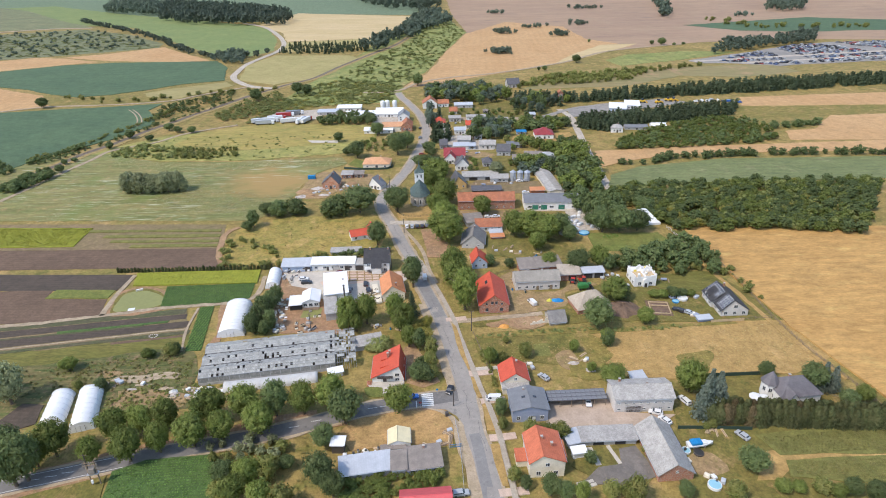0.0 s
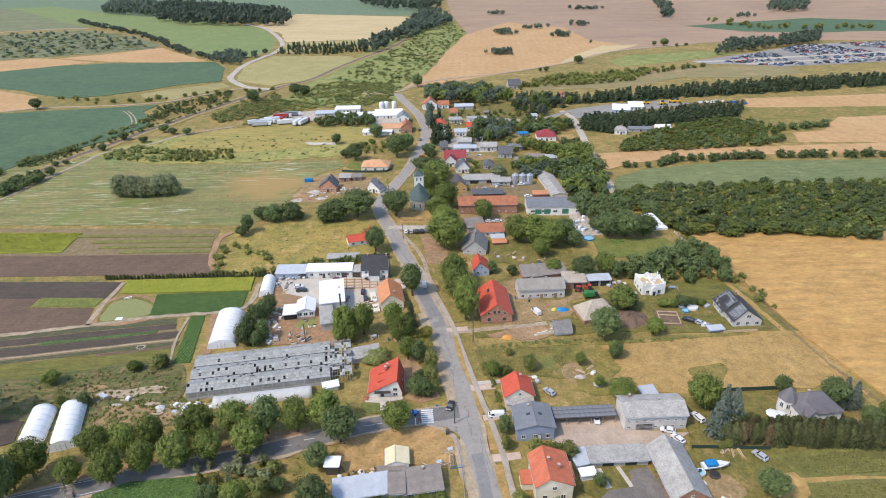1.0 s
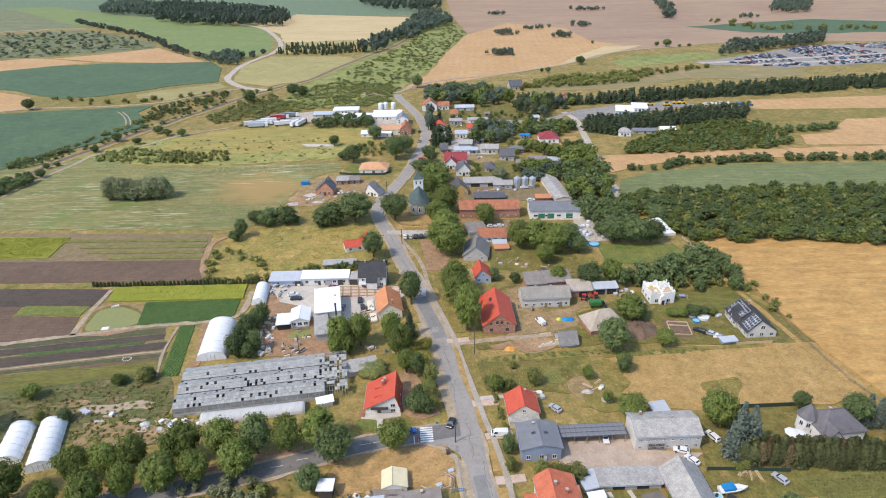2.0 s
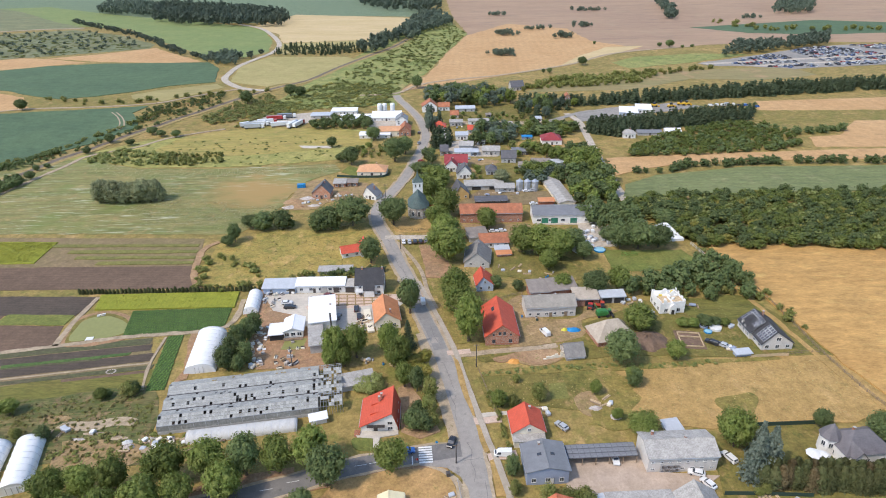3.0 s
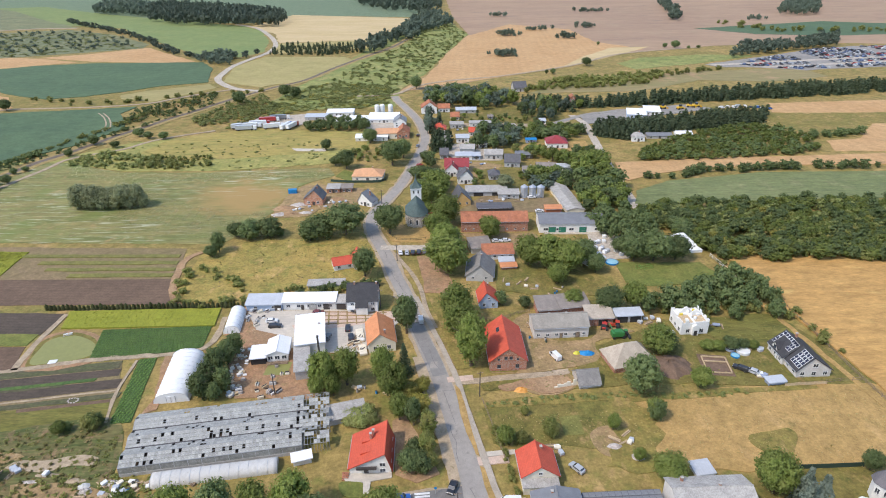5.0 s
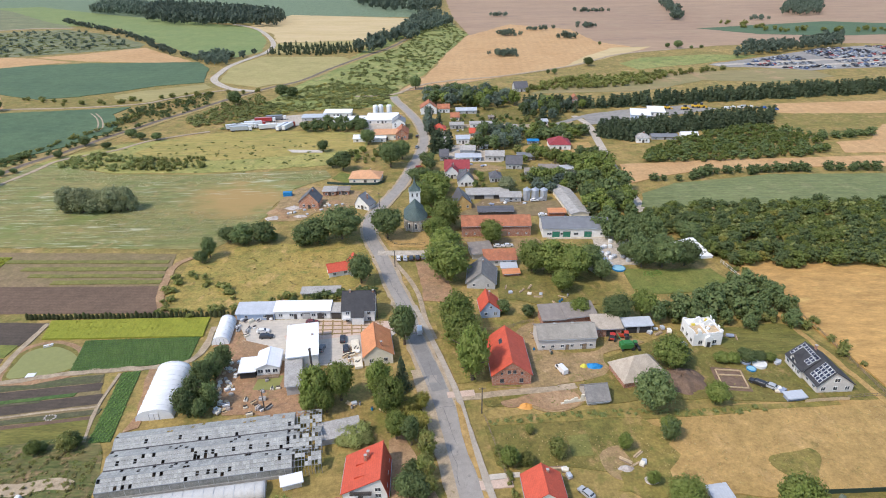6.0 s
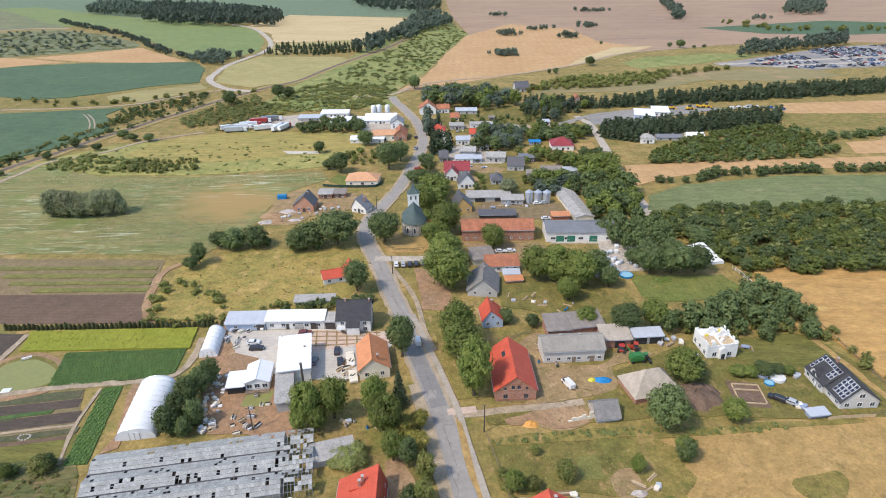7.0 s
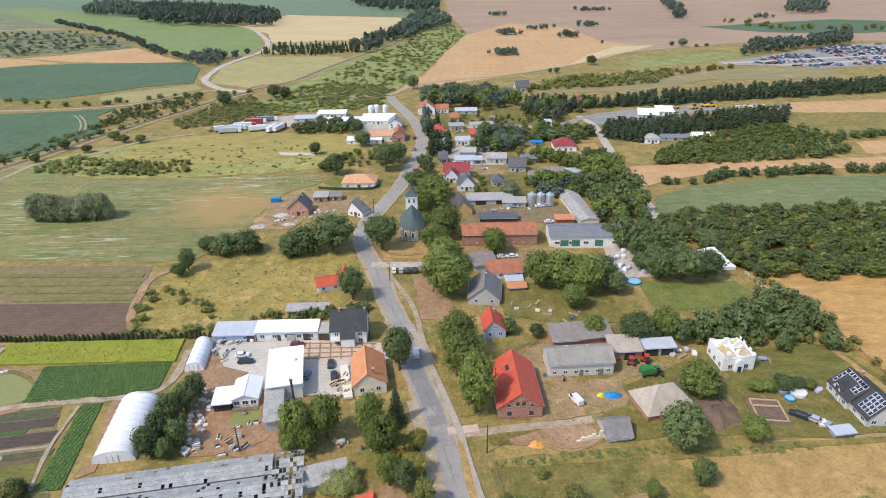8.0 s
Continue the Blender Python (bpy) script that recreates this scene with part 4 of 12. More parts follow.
patch("lawn", "mown farmstead grass", [(47.8, 215), (71.3, 227.3), (81.3, 231.2), (114.1, 234.5), (120.8, 225.7), (125.1, 217.6), (170.2, 208.8), (158.2, 196.1), (100, 194.2), (79.9, 196.4), (58.7, 197), (48.2, 195.3), (11.4, 194.4), (9.7, 200.5), (40.1, 202.7)], M_GARDEN, 0.04, 0.8, 3)
patch("lawn", "greener meadow behind the unfinished house", [(93.1, 230.8), (113.7, 233.9), (120.5, 225.1), (111.6, 218.5), (94.7, 217), (90.1, 220.8)], M_OLIVEGRASS, 0.05, 2.5, 2, True)
patch("dirt", "bare trodden dirt of a farmyard", [(19.6, 223.6), (30.9, 237.4), (34.8, 221), (49.3, 220.5), (54.6, 227.9), (65.4, 224.8), (50.4, 218.7), (49, 208), (28.4, 203.1), (14.3, 202.9), (25.8, 205.3)], M_TROD, 0.05, 1.2, 3, True, "yard")
patch("dirt", "bare sandy dirt by the drive", [(24.9, 200), (38.7, 202.8), (39.8, 195.6), (30.6, 192), (24, 194.1)], M_TROD, 0.05, 1.2, 2, True, "yard")
patch("lawn", "green garden with beds behind the trees", [(72.3, 275.5), (84.7, 275), (107.5, 274.9), (110.5, 265.7), (97.5, 256.7), (79.8, 255.6), (71.4, 259.5)], M_GREEN, 0.05, 0.8, 3)
patch("yard", "grey gravel works yard", [(48.9, 313.3), (76.2, 308.2), (83.7, 298.3), (79.9, 279.5), (62.6, 278), (67, 304.3), (46.3, 305.2)], M_YARD, 0.06, 0.6, 3, category="yard")
patch("yard", "barn yard of trodden earth and thin grass", [(5, 330.2), (22.1, 355.2), (59.7, 351), (60.3, 327.6), (45.8, 331.4), (10.1, 331.2)], M_FALLOW, 0.05, 1, 3, category="yard")
patch("yard", "dry churchyard grass", [(-26.6, 308.4), (-19.7, 319.3), (-16.5, 313.5), (-6.9, 314.1), (-4.9, 302.2), (-8.3, 298.3), (-23.1, 299.9)], M_DRY, 0.05, 0.5, 2, category="yard")
patch("yard", "reddish dirt verge below the big trees", [(-11.2, 284.2), (-3.7, 284.8), (0.6, 276.4), (3.2, 262), (3.4, 252), (-3, 252.6), (-7, 253), (-9.1, 268.4)], M_REDDIRT, 0.05, 1.0, 2, category="verge")
patch("lawn", "grassy verge below the big trees", [(-6.6, 251.5), (3.4, 251.6), (6.6, 226.7), (9.6, 206), (3.4, 205.4), (-0.6, 228), (-4, 243)], M_LAWN, 0.04, 0.8, 2)
patch("yard", "sandy building plot with heaps of earth", [(-85.6, 335.8), (-85.4, 349.2), (-82, 362), (-79.3, 373.6), (-68.2, 376.2), (-43, 367.7), (-43.4, 348.5), (-52.6, 342.1), (-62.5, 338.6), (-68.4, 330), (-83.4, 329.4)], M_TROD, 0.06, 2.2, 3, category="yard")
patch("lawn", "green lawn by the orange-roofed house", [(-62.2, 389.6), (-58.8, 401.3), (-51.8, 395.3), (-41, 380.6), (-52.9, 381.3)], M_GREEN, 0.05, 0.3, 2)
# works yard on the west side
patch("yard", "pale concrete works yard", [(-72.2, 241.6), (-40.4, 242.1), (-15, 238.4), (-16.4, 232.5), (-27, 215), (-38.9, 215.3), (-53, 218.2), (-57.6, 226.1), (-66, 229.1)], M_CONCRETE, 0.06, 0.4, 3, category="yard")
patch("yard", "pink paved forecourt", [(-43.8, 241.2), (-16.9, 239.7), (-16.5, 233.7), (-28.3, 231.8), (-51.2, 227.2), (-53.9, 231.5)], M_PAVERS, 0.06, 0.2, 3, category="yard")
for k in range(8):
    x = -45.5 + k * 3.3
    ribbon("paving_band", "brownish joint band between the pink paved squares", [(x, 241.0 - k * 0.1), (x + 1.2, 231.4 + k * 0.1)], 0.5, M_TROD, 0.33, 0.05, 1, "paving", 2)
for k in range(4):
    ribbon("paving_band", "brownish joint band between the pink paved squares", [(-46, 240.4 - k * 2.8), (-21, 239.2 - k * 1.9)], 0.5, M_TROD, 0.335, 0.05, 1, "paving", 2)
patch("yard", "reddish bare soil around the sheds", [(-72.3, 216.4), (-69.5, 232), (-60, 228.9), (-50.6, 218.1), (-37.6, 193.9), (-42.5, 191.3), (-62.3, 192.7), (-68.9, 207.1)], M_REDDIRT, 0.05, 1.0, 2, category="yard")
patch("yard", "reddish bare soil beside the tunnel", [(-86.9, 193.4), (-92.6, 215.8), (-87.6, 218.8), (-85.9, 212.1), (-83.9, 188.8), (-88, 186.3)], M_REDDIRT, 0.05, 0.8, 2, category="yard")
patch("yard", "dark soil path by the tunnel", [(-76.4, 226.7), (-79.1, 246), (-75.4, 247.5), (-70.7, 244.1), (-66.8, 226.4), (-71.6, 223.4)], M_REDDIRT, 0.05, 0.4, 2, category="yard")
patch("yard", "pinkish gravel farmyard between the sheds", [(34, 154.7), (53.2, 154.9), (52, 146.7), (70.6, 144.4), (62.9, 139.4), (40.6, 138.7), (33, 138.9), (30.1, 141.9)], M_FARMYARD, 0.06, 0.4, 2, category="yard")
patch("yard", "garden bed of the inner yard", [(34.5, 124.9), (40.3, 133.4), (54.4, 133.6), (57, 120.9), (50.2, 113.8), (41.2, 119.7)], M_GARDEN, 0.06, 0.4, 2, category="yard")
patch("yard", "dark asphalt court of the inner yard", [(37.4, 119.8), (42.2, 124.1), (48.8, 125.1), (49.6, 130.9), (54.7, 131.8), (56.3, 126.4), (57.1, 120.3), (49.8, 117.6), (40.8, 118.2), (32.9, 116.9)], M_COURT, 0.07, 0.3, 2, category="yard")
patch("yard", "worn bare ground by the barn", [(67.4, 126.1), (72.6, 129.1), (76.9, 125.8), (77.5, 121.7), (72.1, 119.9), (68.6, 120.9)], M_TROD, 0.05, 1.0, 2, True, "yard")
patch("lawn", "worn grass lane between the garden plots", [(89.4, 128.7), (98.7, 129.5), (145.5, 127), (143.6, 124.6), (99.9, 125.8), (89.9, 118.4), (83.8, 118.6)], M_DRY, 0.05, 0.8, 3)
patch("yard", "dry brown grass by the junction", [(-32.5, 139), (-29.8, 144.9), (-16, 148.3), (0, 149.1), (2.4, 140.3), (1.4, 133.4), (-11.9, 134.9), (-28.2, 132)], M_BURNT, 0.05, 0.6, 2, category="verge")
patch("yard", "dry garden ground behind the white house", [(-15.1, 182.2), (-11.5, 184.6), (-7.4, 175.9), (-1.7, 162.5), (-7.7, 159.6), (-13.2, 162.8)], M_DIRT, 0.05, 0.6, 2, category="garden")
patch("lawn", "front lawn of the white house", [(-27, 160.1), (-22.8, 160.6), (-20.5, 159.3), (-20.1, 155.8), (-25.3, 156.1)], M_GREEN, 0.07, 0.2, 1, True)
patch("terrace", "pale stone terrace of the white house", [(-26.5, 163.1), (-14, 163.4), (-13.9, 161.6), (-19.1, 160.5), (-19.2, 156.6), (-20.6, 156.6), (-21, 160.2), (-25.6, 160.7)], M_CONCRETE, 0.08, 0.0, 2, category="terrace")
patch("field", "dark grassy corner by the side road", [(-145.2, 110), (-122.1, 119.5), (-96.1, 126.3), (-93.6, 117.2), (-93.4, 100.6), (-137.3, 100.1)], M_GARDEN, 0.03, 1.0, 3)
patch("yard", "reddish dirt under the roadside trees", [(-132.3, 120.9), (-122.6, 125.2), (-109.5, 130.4), (-83.4, 138.6), (-63, 144.7), (-41.3, 150.1), (-40.1, 145.5), (-61.5, 139.4), (-81.7, 134.4), (-107.7, 127), (-124.1, 122.6)], M_REDDIRT, 0.03, 0.8, 3, category="verge")
patch("yard", "reddish dirt verge of the side road", [(-122.6, 115.6), (-94.1, 125.4), (-64.7, 133.1), (-39.7, 141.1), (0, 149.9), (-1.8, 152.6), (-40.3, 144.5), (-82.1, 135.3), (-124.1, 122.6)], M_REDDIRT, 0.03, 0.5, 3, category="verge")
patch("yard", "truck park of pale gravel", [(-155.2, 508.7), (-145.3, 530.5), (-118.2, 540.5), (-105.8, 543.1), (-100.1, 514.1), (-116.9, 499.9)], M_YARD, 0.08, 0.8, 4, category="yard")
patch("yard", "white sand strip in the rough grass", [(-100, 447), (-76.6, 445.5), (-76.3, 439.7), (-95.8, 440.9)], M_CONCRETE, 0.1, 0.4, 3, category="yard")
patch("yard", "huge pale parking ground full of vehicles", [(293.5, 743.2), (341, 769.1), (395, 796.2), (468.9, 842.3), (531.1, 858.7), (666, 865.3), (690, 760), (565.2, 725), (431.3, 708.1), (382.2, 699.7), (335.2, 723.2), (303.9, 726.9)], M_PARK, 0.1, 3, 8, category="yard")
for label, pts, w in (("pale driveway across the parking ground", [(300, 738), (360, 748), (420, 760), (500, 775), (640, 790)], 9), ("pale driveway between the car rows", [(350, 722), (400, 728), (450, 738), (560, 752), (650, 765)], 8)):
    ribbon("drive", label, pts, w, M_YARD, 0.3, 0.8, 2, "drive", 8)
patch("yard", "pale gravel yard by the white hall", [(110.1, 526.4), (143.7, 541.6), (205.2, 555.6), (220.9, 540.9), (175.2, 521.4), (142, 507.3), (107.9, 498.9)], M_PARK, 0.1, 1, 4, category="yard")

# yards and gardens of the far village
for label, pts, m in (
    ("trodden yard among the far houses", [(7, 409), (23.2, 412.1), (37.1, 407.3), (36.5, 386.7), (24, 380.4), (6.7, 399.4)], M_TROD),
    ("mown grass strip behind the houses", [(24, 452), (74, 452), (70, 428.5), (40.7, 421), (24.6, 433.4)], M_LAWN),
    ("green back gardens of the far houses", [(22, 397), (47, 405), (62, 404), (60, 380), (50, 362), (31, 362), (20, 374)], M_GARDEN),
    ("greener allotment ground behind the houses", [(2, 500), (30, 470), (74, 486), (98, 492), (96, 540), (40, 560), (-4, 552)], M_GARDEN),
    ("pale paved yards between the grey sheds", [(8, 452), (22, 456), (26, 440), (38, 432), (37, 415), (10.1, 416), (3, 430)], M_YARD),
    ("dry garden plot among the far houses", [(33.6, 498.2), (75.3, 517.2), (74, 496.7), (38.8, 477.5)], M_GARDEN),
    ("pale lane between the far gardens", [(7.4, 506.2), (84.5, 500.6), (99.6, 512.1), (98.3, 505.8), (83.1, 493.1), (7.2, 497)], M_TRACK),
    ("straw-coloured garden behind the spruces", [(39.6, 531.8), (79.1, 541.2), (80.4, 523.6), (42.4, 516.4)], M_GARDEN),
    ("dry yard of the crimson villa", [(53.7, 447.9), (99.3, 454.8), (97.1, 437.9), (80.7, 425.4), (53.2, 431.6)], M_DRY),
    ("gravel yard before the white halls", [(-63.2, 511.4), (-31.5, 522), (-24.9, 487.6), (-32.6, 476.9), (-52.7, 489.5)], M_YARD),
    ("dirt drive to the brick barn", [(9.1, 306.8), (41.8, 306.5), (45.6, 295), (30.2, 288.4), (15.1, 291.4)], M_TROD),
    ("worn lawn between the cottages", [(21.3, 275.4), (45.4, 276.6), (60.8, 263.8), (60.7, 249.2), (40, 248.3), (20.2, 254.2)], M_GARDEN)):
    patch("village_ground", label, pts, m, 0.03, 1.2, 3, category="yard")

# water
patch("bank", "reddish-brown bank of the pond", [(-135.8, 208.9), (-139.2, 221), (-138.3, 228.2), (-132.9, 230.7), (-125.5, 230), (-117.2, 224.6), (-113.1, 216.8), (-115.3, 211.5), (-121.8, 209.1), (-128.3, 207.7)], M_REDDIRT, 0.02, 0.8, 1.5, True, "bank")
patch("bank", "grassy rim of the pond", [(-135, 210.5), (-138.1, 222), (-136.2, 227.7), (-127.3, 228.6), (-118.3, 223.6), (-115.2, 216.5), (-120.4, 211.3), (-128.3, 209.9)], M_GARDEN, 0.02, 1.0, 1.5, True, "bank")
patch("pond", "small pond of still green water", [(-134.7, 211.7), (-136.7, 221.6), (-134.7, 226.2), (-127, 227.1), (-118.8, 222.5), (-116.3, 216.9), (-121.7, 212.7), (-128.7, 211.2)], M_WATER, 0.03, 0.7, 1.5, True, "pond")

# roads and paths
ROAD_W = 5.7
MAIN_ROAD = [(-41, 603.7), (-36, 582), (-29.9, 562.9), (-17.3, 516.4), (-11.1, 470.9), (-13.1, 433.6), (-15.9, 415.4), (-19.5, 391.7), (-22.5, 375.4), (-25.3, 364), (-30.2, 347), (-34.5, 329), (-32.8, 311), (-28.4, 297), (-24.5, 285.5), (-19.8, 268), (-14, 249), (-10.2, 231.4), (-5.2, 214.3), (-0.9, 198.3), (1.4, 187), (4.6, 170), (6.4, 158), (8.4, 138), (9.9, 130.6), (10.8, 124.2), (11.8, 116.4), (12.6, 108), (13.4, 96.5)]
ribbon("shoulder", "dusty pale shoulder of the village road", MAIN_ROAD, ROAD_W + 2.4, M_DUST, 0.285, 0.9, 2, "shoulder")
ribbon("road", "worn grey asphalt village road with patched edges", MAIN_ROAD, ROAD_W, M_ASPHALT, 0.30)
SIDE_ROAD = [(4.9, 155.7), (-3.6, 154.3), (-16.3, 152), (-26.8, 149.4), (-40.3, 144.5), (-53.2, 140.1), (-65.8, 136.7), (-81.3, 133.3), (-95.9, 129.2), (-109.9, 125.2), (-123.3, 121.4), (-141.9, 115.1), (-165.5, 100.7)]
ribbon("shoulder", "dusty shoulder of the side road", SIDE_ROAD, 7.4, M_DUST, 0.28, 1.0, 2, "shoulder")
ribbon("road", "grey asphalt side road under roadside trees", SIDE_ROAD, 5.8, M_SIDEASPHALT, 0.294)
patch("road", "asphalt mouth of the side road", [(-8.2, 155.9), (0.1, 157.4), (2.2, 161.1), (4.5, 166.9), (9.6, 158), (10, 142.2), (5.8, 138), (5.1, 141.8), (3.1, 146.1), (0, 148.8), (-7.5, 149.8)], M_ASPHALT, 0, 0.1, 2, category="road", level=0.288)
patch("shoulder", "wide dusty apron at the junction corner", [(-6.8, 149.8), (-0.9, 148.6), (2.4, 145.6), (4.6, 141.3), (5.8, 136.4), (6.6, 130.7), (7.6, 122.3), (8.6, 112), (6.2, 112), (5, 124.4), (3.1, 130.8), (2.3, 136.4), (1.9, 142.4), (0.6, 145.4), (-1.8, 147.6)], M_DUST, 0, 0.3, 1.5, category="shoulder", level=0.287)
ribbon("road", "newer darker asphalt strip on the road", [(8.2, 138), (9.2, 130.6), (10.1, 122), (10.9, 114), (11.6, 104), (12.2, 96.5)], 3.2, M_NEWASPHALT, 0.301, 0.15, 2)
ribbon("shoulder", "wide dusty edge of the village road", [(2.6, 157), (1.2, 164), (-0.2, 171.2), (-1.9, 179.1), (-3.4, 187), (-5.2, 195), (-6.9, 202.3), (-9, 212)], 3.0, M_DUST, 0.289, 0.6, 2, "shoulder")
ribbon("road", "newer darker asphalt past the works yard", [(-12.4, 240), (-9.4, 229), (-6.9, 220.4), (-4, 211.3), (-1.6, 202)], 4.6, M_NEWASPHALT, 0.301, 0.2, 2)
edge_line = smooth_line(SIDE_ROAD, 3.0)[30:]
for off in (-2.35, 2.35):
    bm = bmesh.new()
    pairs = []
    for a, b in zip(edge_line, edge_line[1:]):
        d = (b - a).normalized()
        side = Vector((d.y, -d.x))
        pairs.append([bm.verts.new((*(a + side * (off + q)), 0.3)) for q in (-0.08, 0.08)])
    for p, q in zip(pairs, pairs[1:]):
        bm.faces.new((p[0], p[1], q[1], q[0]))
    bmesh.ops.recalc_face_normals(bm, faces=bm.faces)
    tagged(new("edge_line", mesh_of("edge_line", bm, M_PAINT)), "white edge line of the side road", "road marking", kind="structure")
FOOTPATH = [(-10.6, 250), (-6.2, 234.8), (-1.8, 220.2), (1.6, 208), (3.6, 200.2), (5.3, 190.5), (7, 181.5), (8.7, 173.1), (10.2, 165.2), (11.6, 157.9), (12.8, 153.7), (14.3, 145.8), (15.6, 138.4), (16.4, 130.4), (17.2, 122.1), (17.9, 114.4), (18.8, 101)]
ribbon("pavement", "worn sandy concrete footpath beside the road", FOOTPATH, 1.8, M_OLDPATH, 0.32, 0.15, 2, "pavement")
ribbon("pavement", "dusty concrete footpath towards the church", [(-20.9, 287.3), (-17.4, 279.1), (-13.6, 270.6), (-9.4, 258.2), (-7.2, 245), (-5.8, 238.1), (-3, 228.4)], 1.7, M_TRACK, 0.31, 0.15, 2, "pavement")
for pts in ([(2.7, 197.3), (4.2, 195.3), (6, 185), (7.7, 173.1), (8.5, 168.3), (7.6, 169), (5.6, 176.5), (4, 185.1)], [(8.3, 164.7), (9.4, 164.3), (10.8, 157.9), (11.7, 154.6), (10.3, 153.8), (9.3, 158)], [(11.4, 151), (12.4, 151.5), (13.4, 145.8), (14.6, 139.2), (12.2, 139.2)], [(12.6, 133.4), (15.2, 133.8), (15.6, 128.3), (16.4, 118.2), (14.8, 118.2), (13.4, 125.2)], [(15, 114), (16.8, 114), (17.6, 102), (15.6, 102)]):
    patch("verge", "island of dry grass between road and footpath", pts, M_DRY, 0.14, 0.25, 1.5, category="verge")
for x, y in ((11, 166.6), (14, 152.6), (15.6, 136.4), (3.6, 200.2), (16.6, 116.2)):
    ribbon("drive", "sandy paved drive crossing the verge", [(x - 3.0, y - 0.4), (x, y), (x + 5, y + 0.6)], 2.6, M_PAVERS, 0.315, 0.4, 2, "drive")
patch("dirt", "pale bare earth before the ruined shed", [(16, 196.4), (22, 198.6), (30, 200.4), (37, 201), (38, 194.6), (30, 193), (24, 195), (18, 194)], M_DIRT, 0.08, 1.2, 1.5, True, "yard")
ribbon("drive", "sandy farm drive", [(1.7, 198.7), (10.4, 199.4), (19.2, 200.8), (31.1, 201.9), (38.8, 203.4)], 2.6, M_TRACK, 0.2, 0.5, 2, "drive")
ribbon("drive", "short sandy garden drive", [(8.6, 168.7), (14.1, 169.4), (18.1, 169.8)], 1.6, M_CONCRETE, 0.2, 0.2, 2, "drive")
ribbon("drive", "paved lane to the church", [(-27.7, 293.2), (-20.7, 293), (-9.4, 292.8), (-1.4, 292.6)], 4.6, M_YARD, 0.31, 0.3, 2, "drive")
ribbon("lane", "pale asphalt lane at the edge of the village", [(103.2, 525.2), (107.9, 498.9), (105.8, 462.1), (103.4, 429.5), (101.2, 398.6), (100, 369.6), (99.1, 346.9), (98.7, 325.7)], 5.0, M_YARD, 0.3, 0.3, 4, "lane")
ribbon("lane", "asphalt lane to the white hall", [(84.5, 500.6), (101.1, 515.3), (119.1, 529.2), (142.1, 536.2), (176.1, 548.3)], 5.0, M_PARK, 0.36, 0.3, 4, "lane")
ribbon("lane", "winding pale country lane", [(-367.9, 1229.8), (-316, 1168.2), (-269.6, 1068.5), (-232.9, 961.6), (-223, 886.6), (-230.8, 833.1), (-238.4, 782.1), (-235.5, 729.7), (-230.7, 698.4), (-214.2, 668.5), (-193.3, 645.7), (-170.1, 636.2)], 7.0, M_YARD, 0.4, 0.6, 4, "lane", 8)
ribbon("lane", "far pale farm road", [(-75.1, 606.6), (-41.6, 612.9), (-20.7, 650.5), (13.7, 674.6), (58.4, 690.7), (107.5, 720.4), (156, 757.2), (224.6, 826.7), (335.6, 869.9)], 4.5, M_TRACK, 0.4, 0.6, 2, "lane", 8)
RAILWAY = [(-284.6, 342), (-276, 360.3), (-269.1, 378.2), (-262.9, 400.2), (-256.8, 425.9), (-247.1, 448.5), (-235.9, 484.5), (-225.3, 507.7), (-217.1, 531.2), (-205.5, 556.5), (-193.6, 586.4), (-183.5, 609.5), (-164, 647.1), (-138.5, 685.7), (-119.8, 751.2), (-93.8, 828.8), (-62.1, 917.1), (-41.3, 1021)]
ribbon("railway_bank", "dry grassy bank of the old railway", RAILWAY, 13, M_MEADOWDRY, 0.3, 2.5, 2, "bank", 8)
ribbon("railway", "disused railway bed of brown gravel", RAILWAY, 4.6, M_RAILBED, 0.36, 0.8, 2, "railway", 8)
for off in (-0.75, 0.75):
    ribbon("rail", "rusty rail of the old line", [(x + off, y) for x, y in RAILWAY], 0.3, M_RUST, 0.42, 0.02, 1, "rail", 8)
ribbon("track", "sandy track beside the railway", [(-167.2, 496), (-201, 473.7), (-214.4, 451.9), (-232.2, 439), (-241.9, 428.8), (-244.6, 409.8), (-249.1, 392.4), (-255.2, 361), (-260, 335.3)], 3.0, M_TRACK, 0.34, 1.2, 2, "track", 5)
ribbon("track", "sandy farm track past the pond", [(-187.1, 200.4), (-162.3, 203.4), (-137.9, 208.2), (-112.7, 213.5), (-90.1, 215.7), (-80.5, 218.8), (-78.6, 227.1), (-79.4, 238)], 2.1, M_TRACK, 0.28, 0.8, 2, "track")
ribbon("track", "sandy field track", [(-137.9, 208.2), (-139.4, 223.5), (-139, 241.7)], 2.0, M_TRACK, 0.28, 0.5, 2, "track")
ribbon("track", "trodden path between the plots", [(-100.3, 212.6), (-99.6, 196.7), (-96.3, 183.2)], 0.9, M_TRACK, 0.27, 0.4, 2, "track")
ribbon("track", "earth track around the ploughed field", [(-99.2, 245.1), (-106.8, 258.9), (-111.2, 282.9), (-106.5, 291.8)], 3.0, M_DIRT, 0.26, 0.8, 2, "track")
ribbon("track", "earth track along the wheat", [(117.5, 282.4), (117.1, 244.1), (122.1, 209.7), (126.4, 182.8), (132.9, 159.4)], 2.0, M_DRY, 0.26, 0.6, 2, "track")
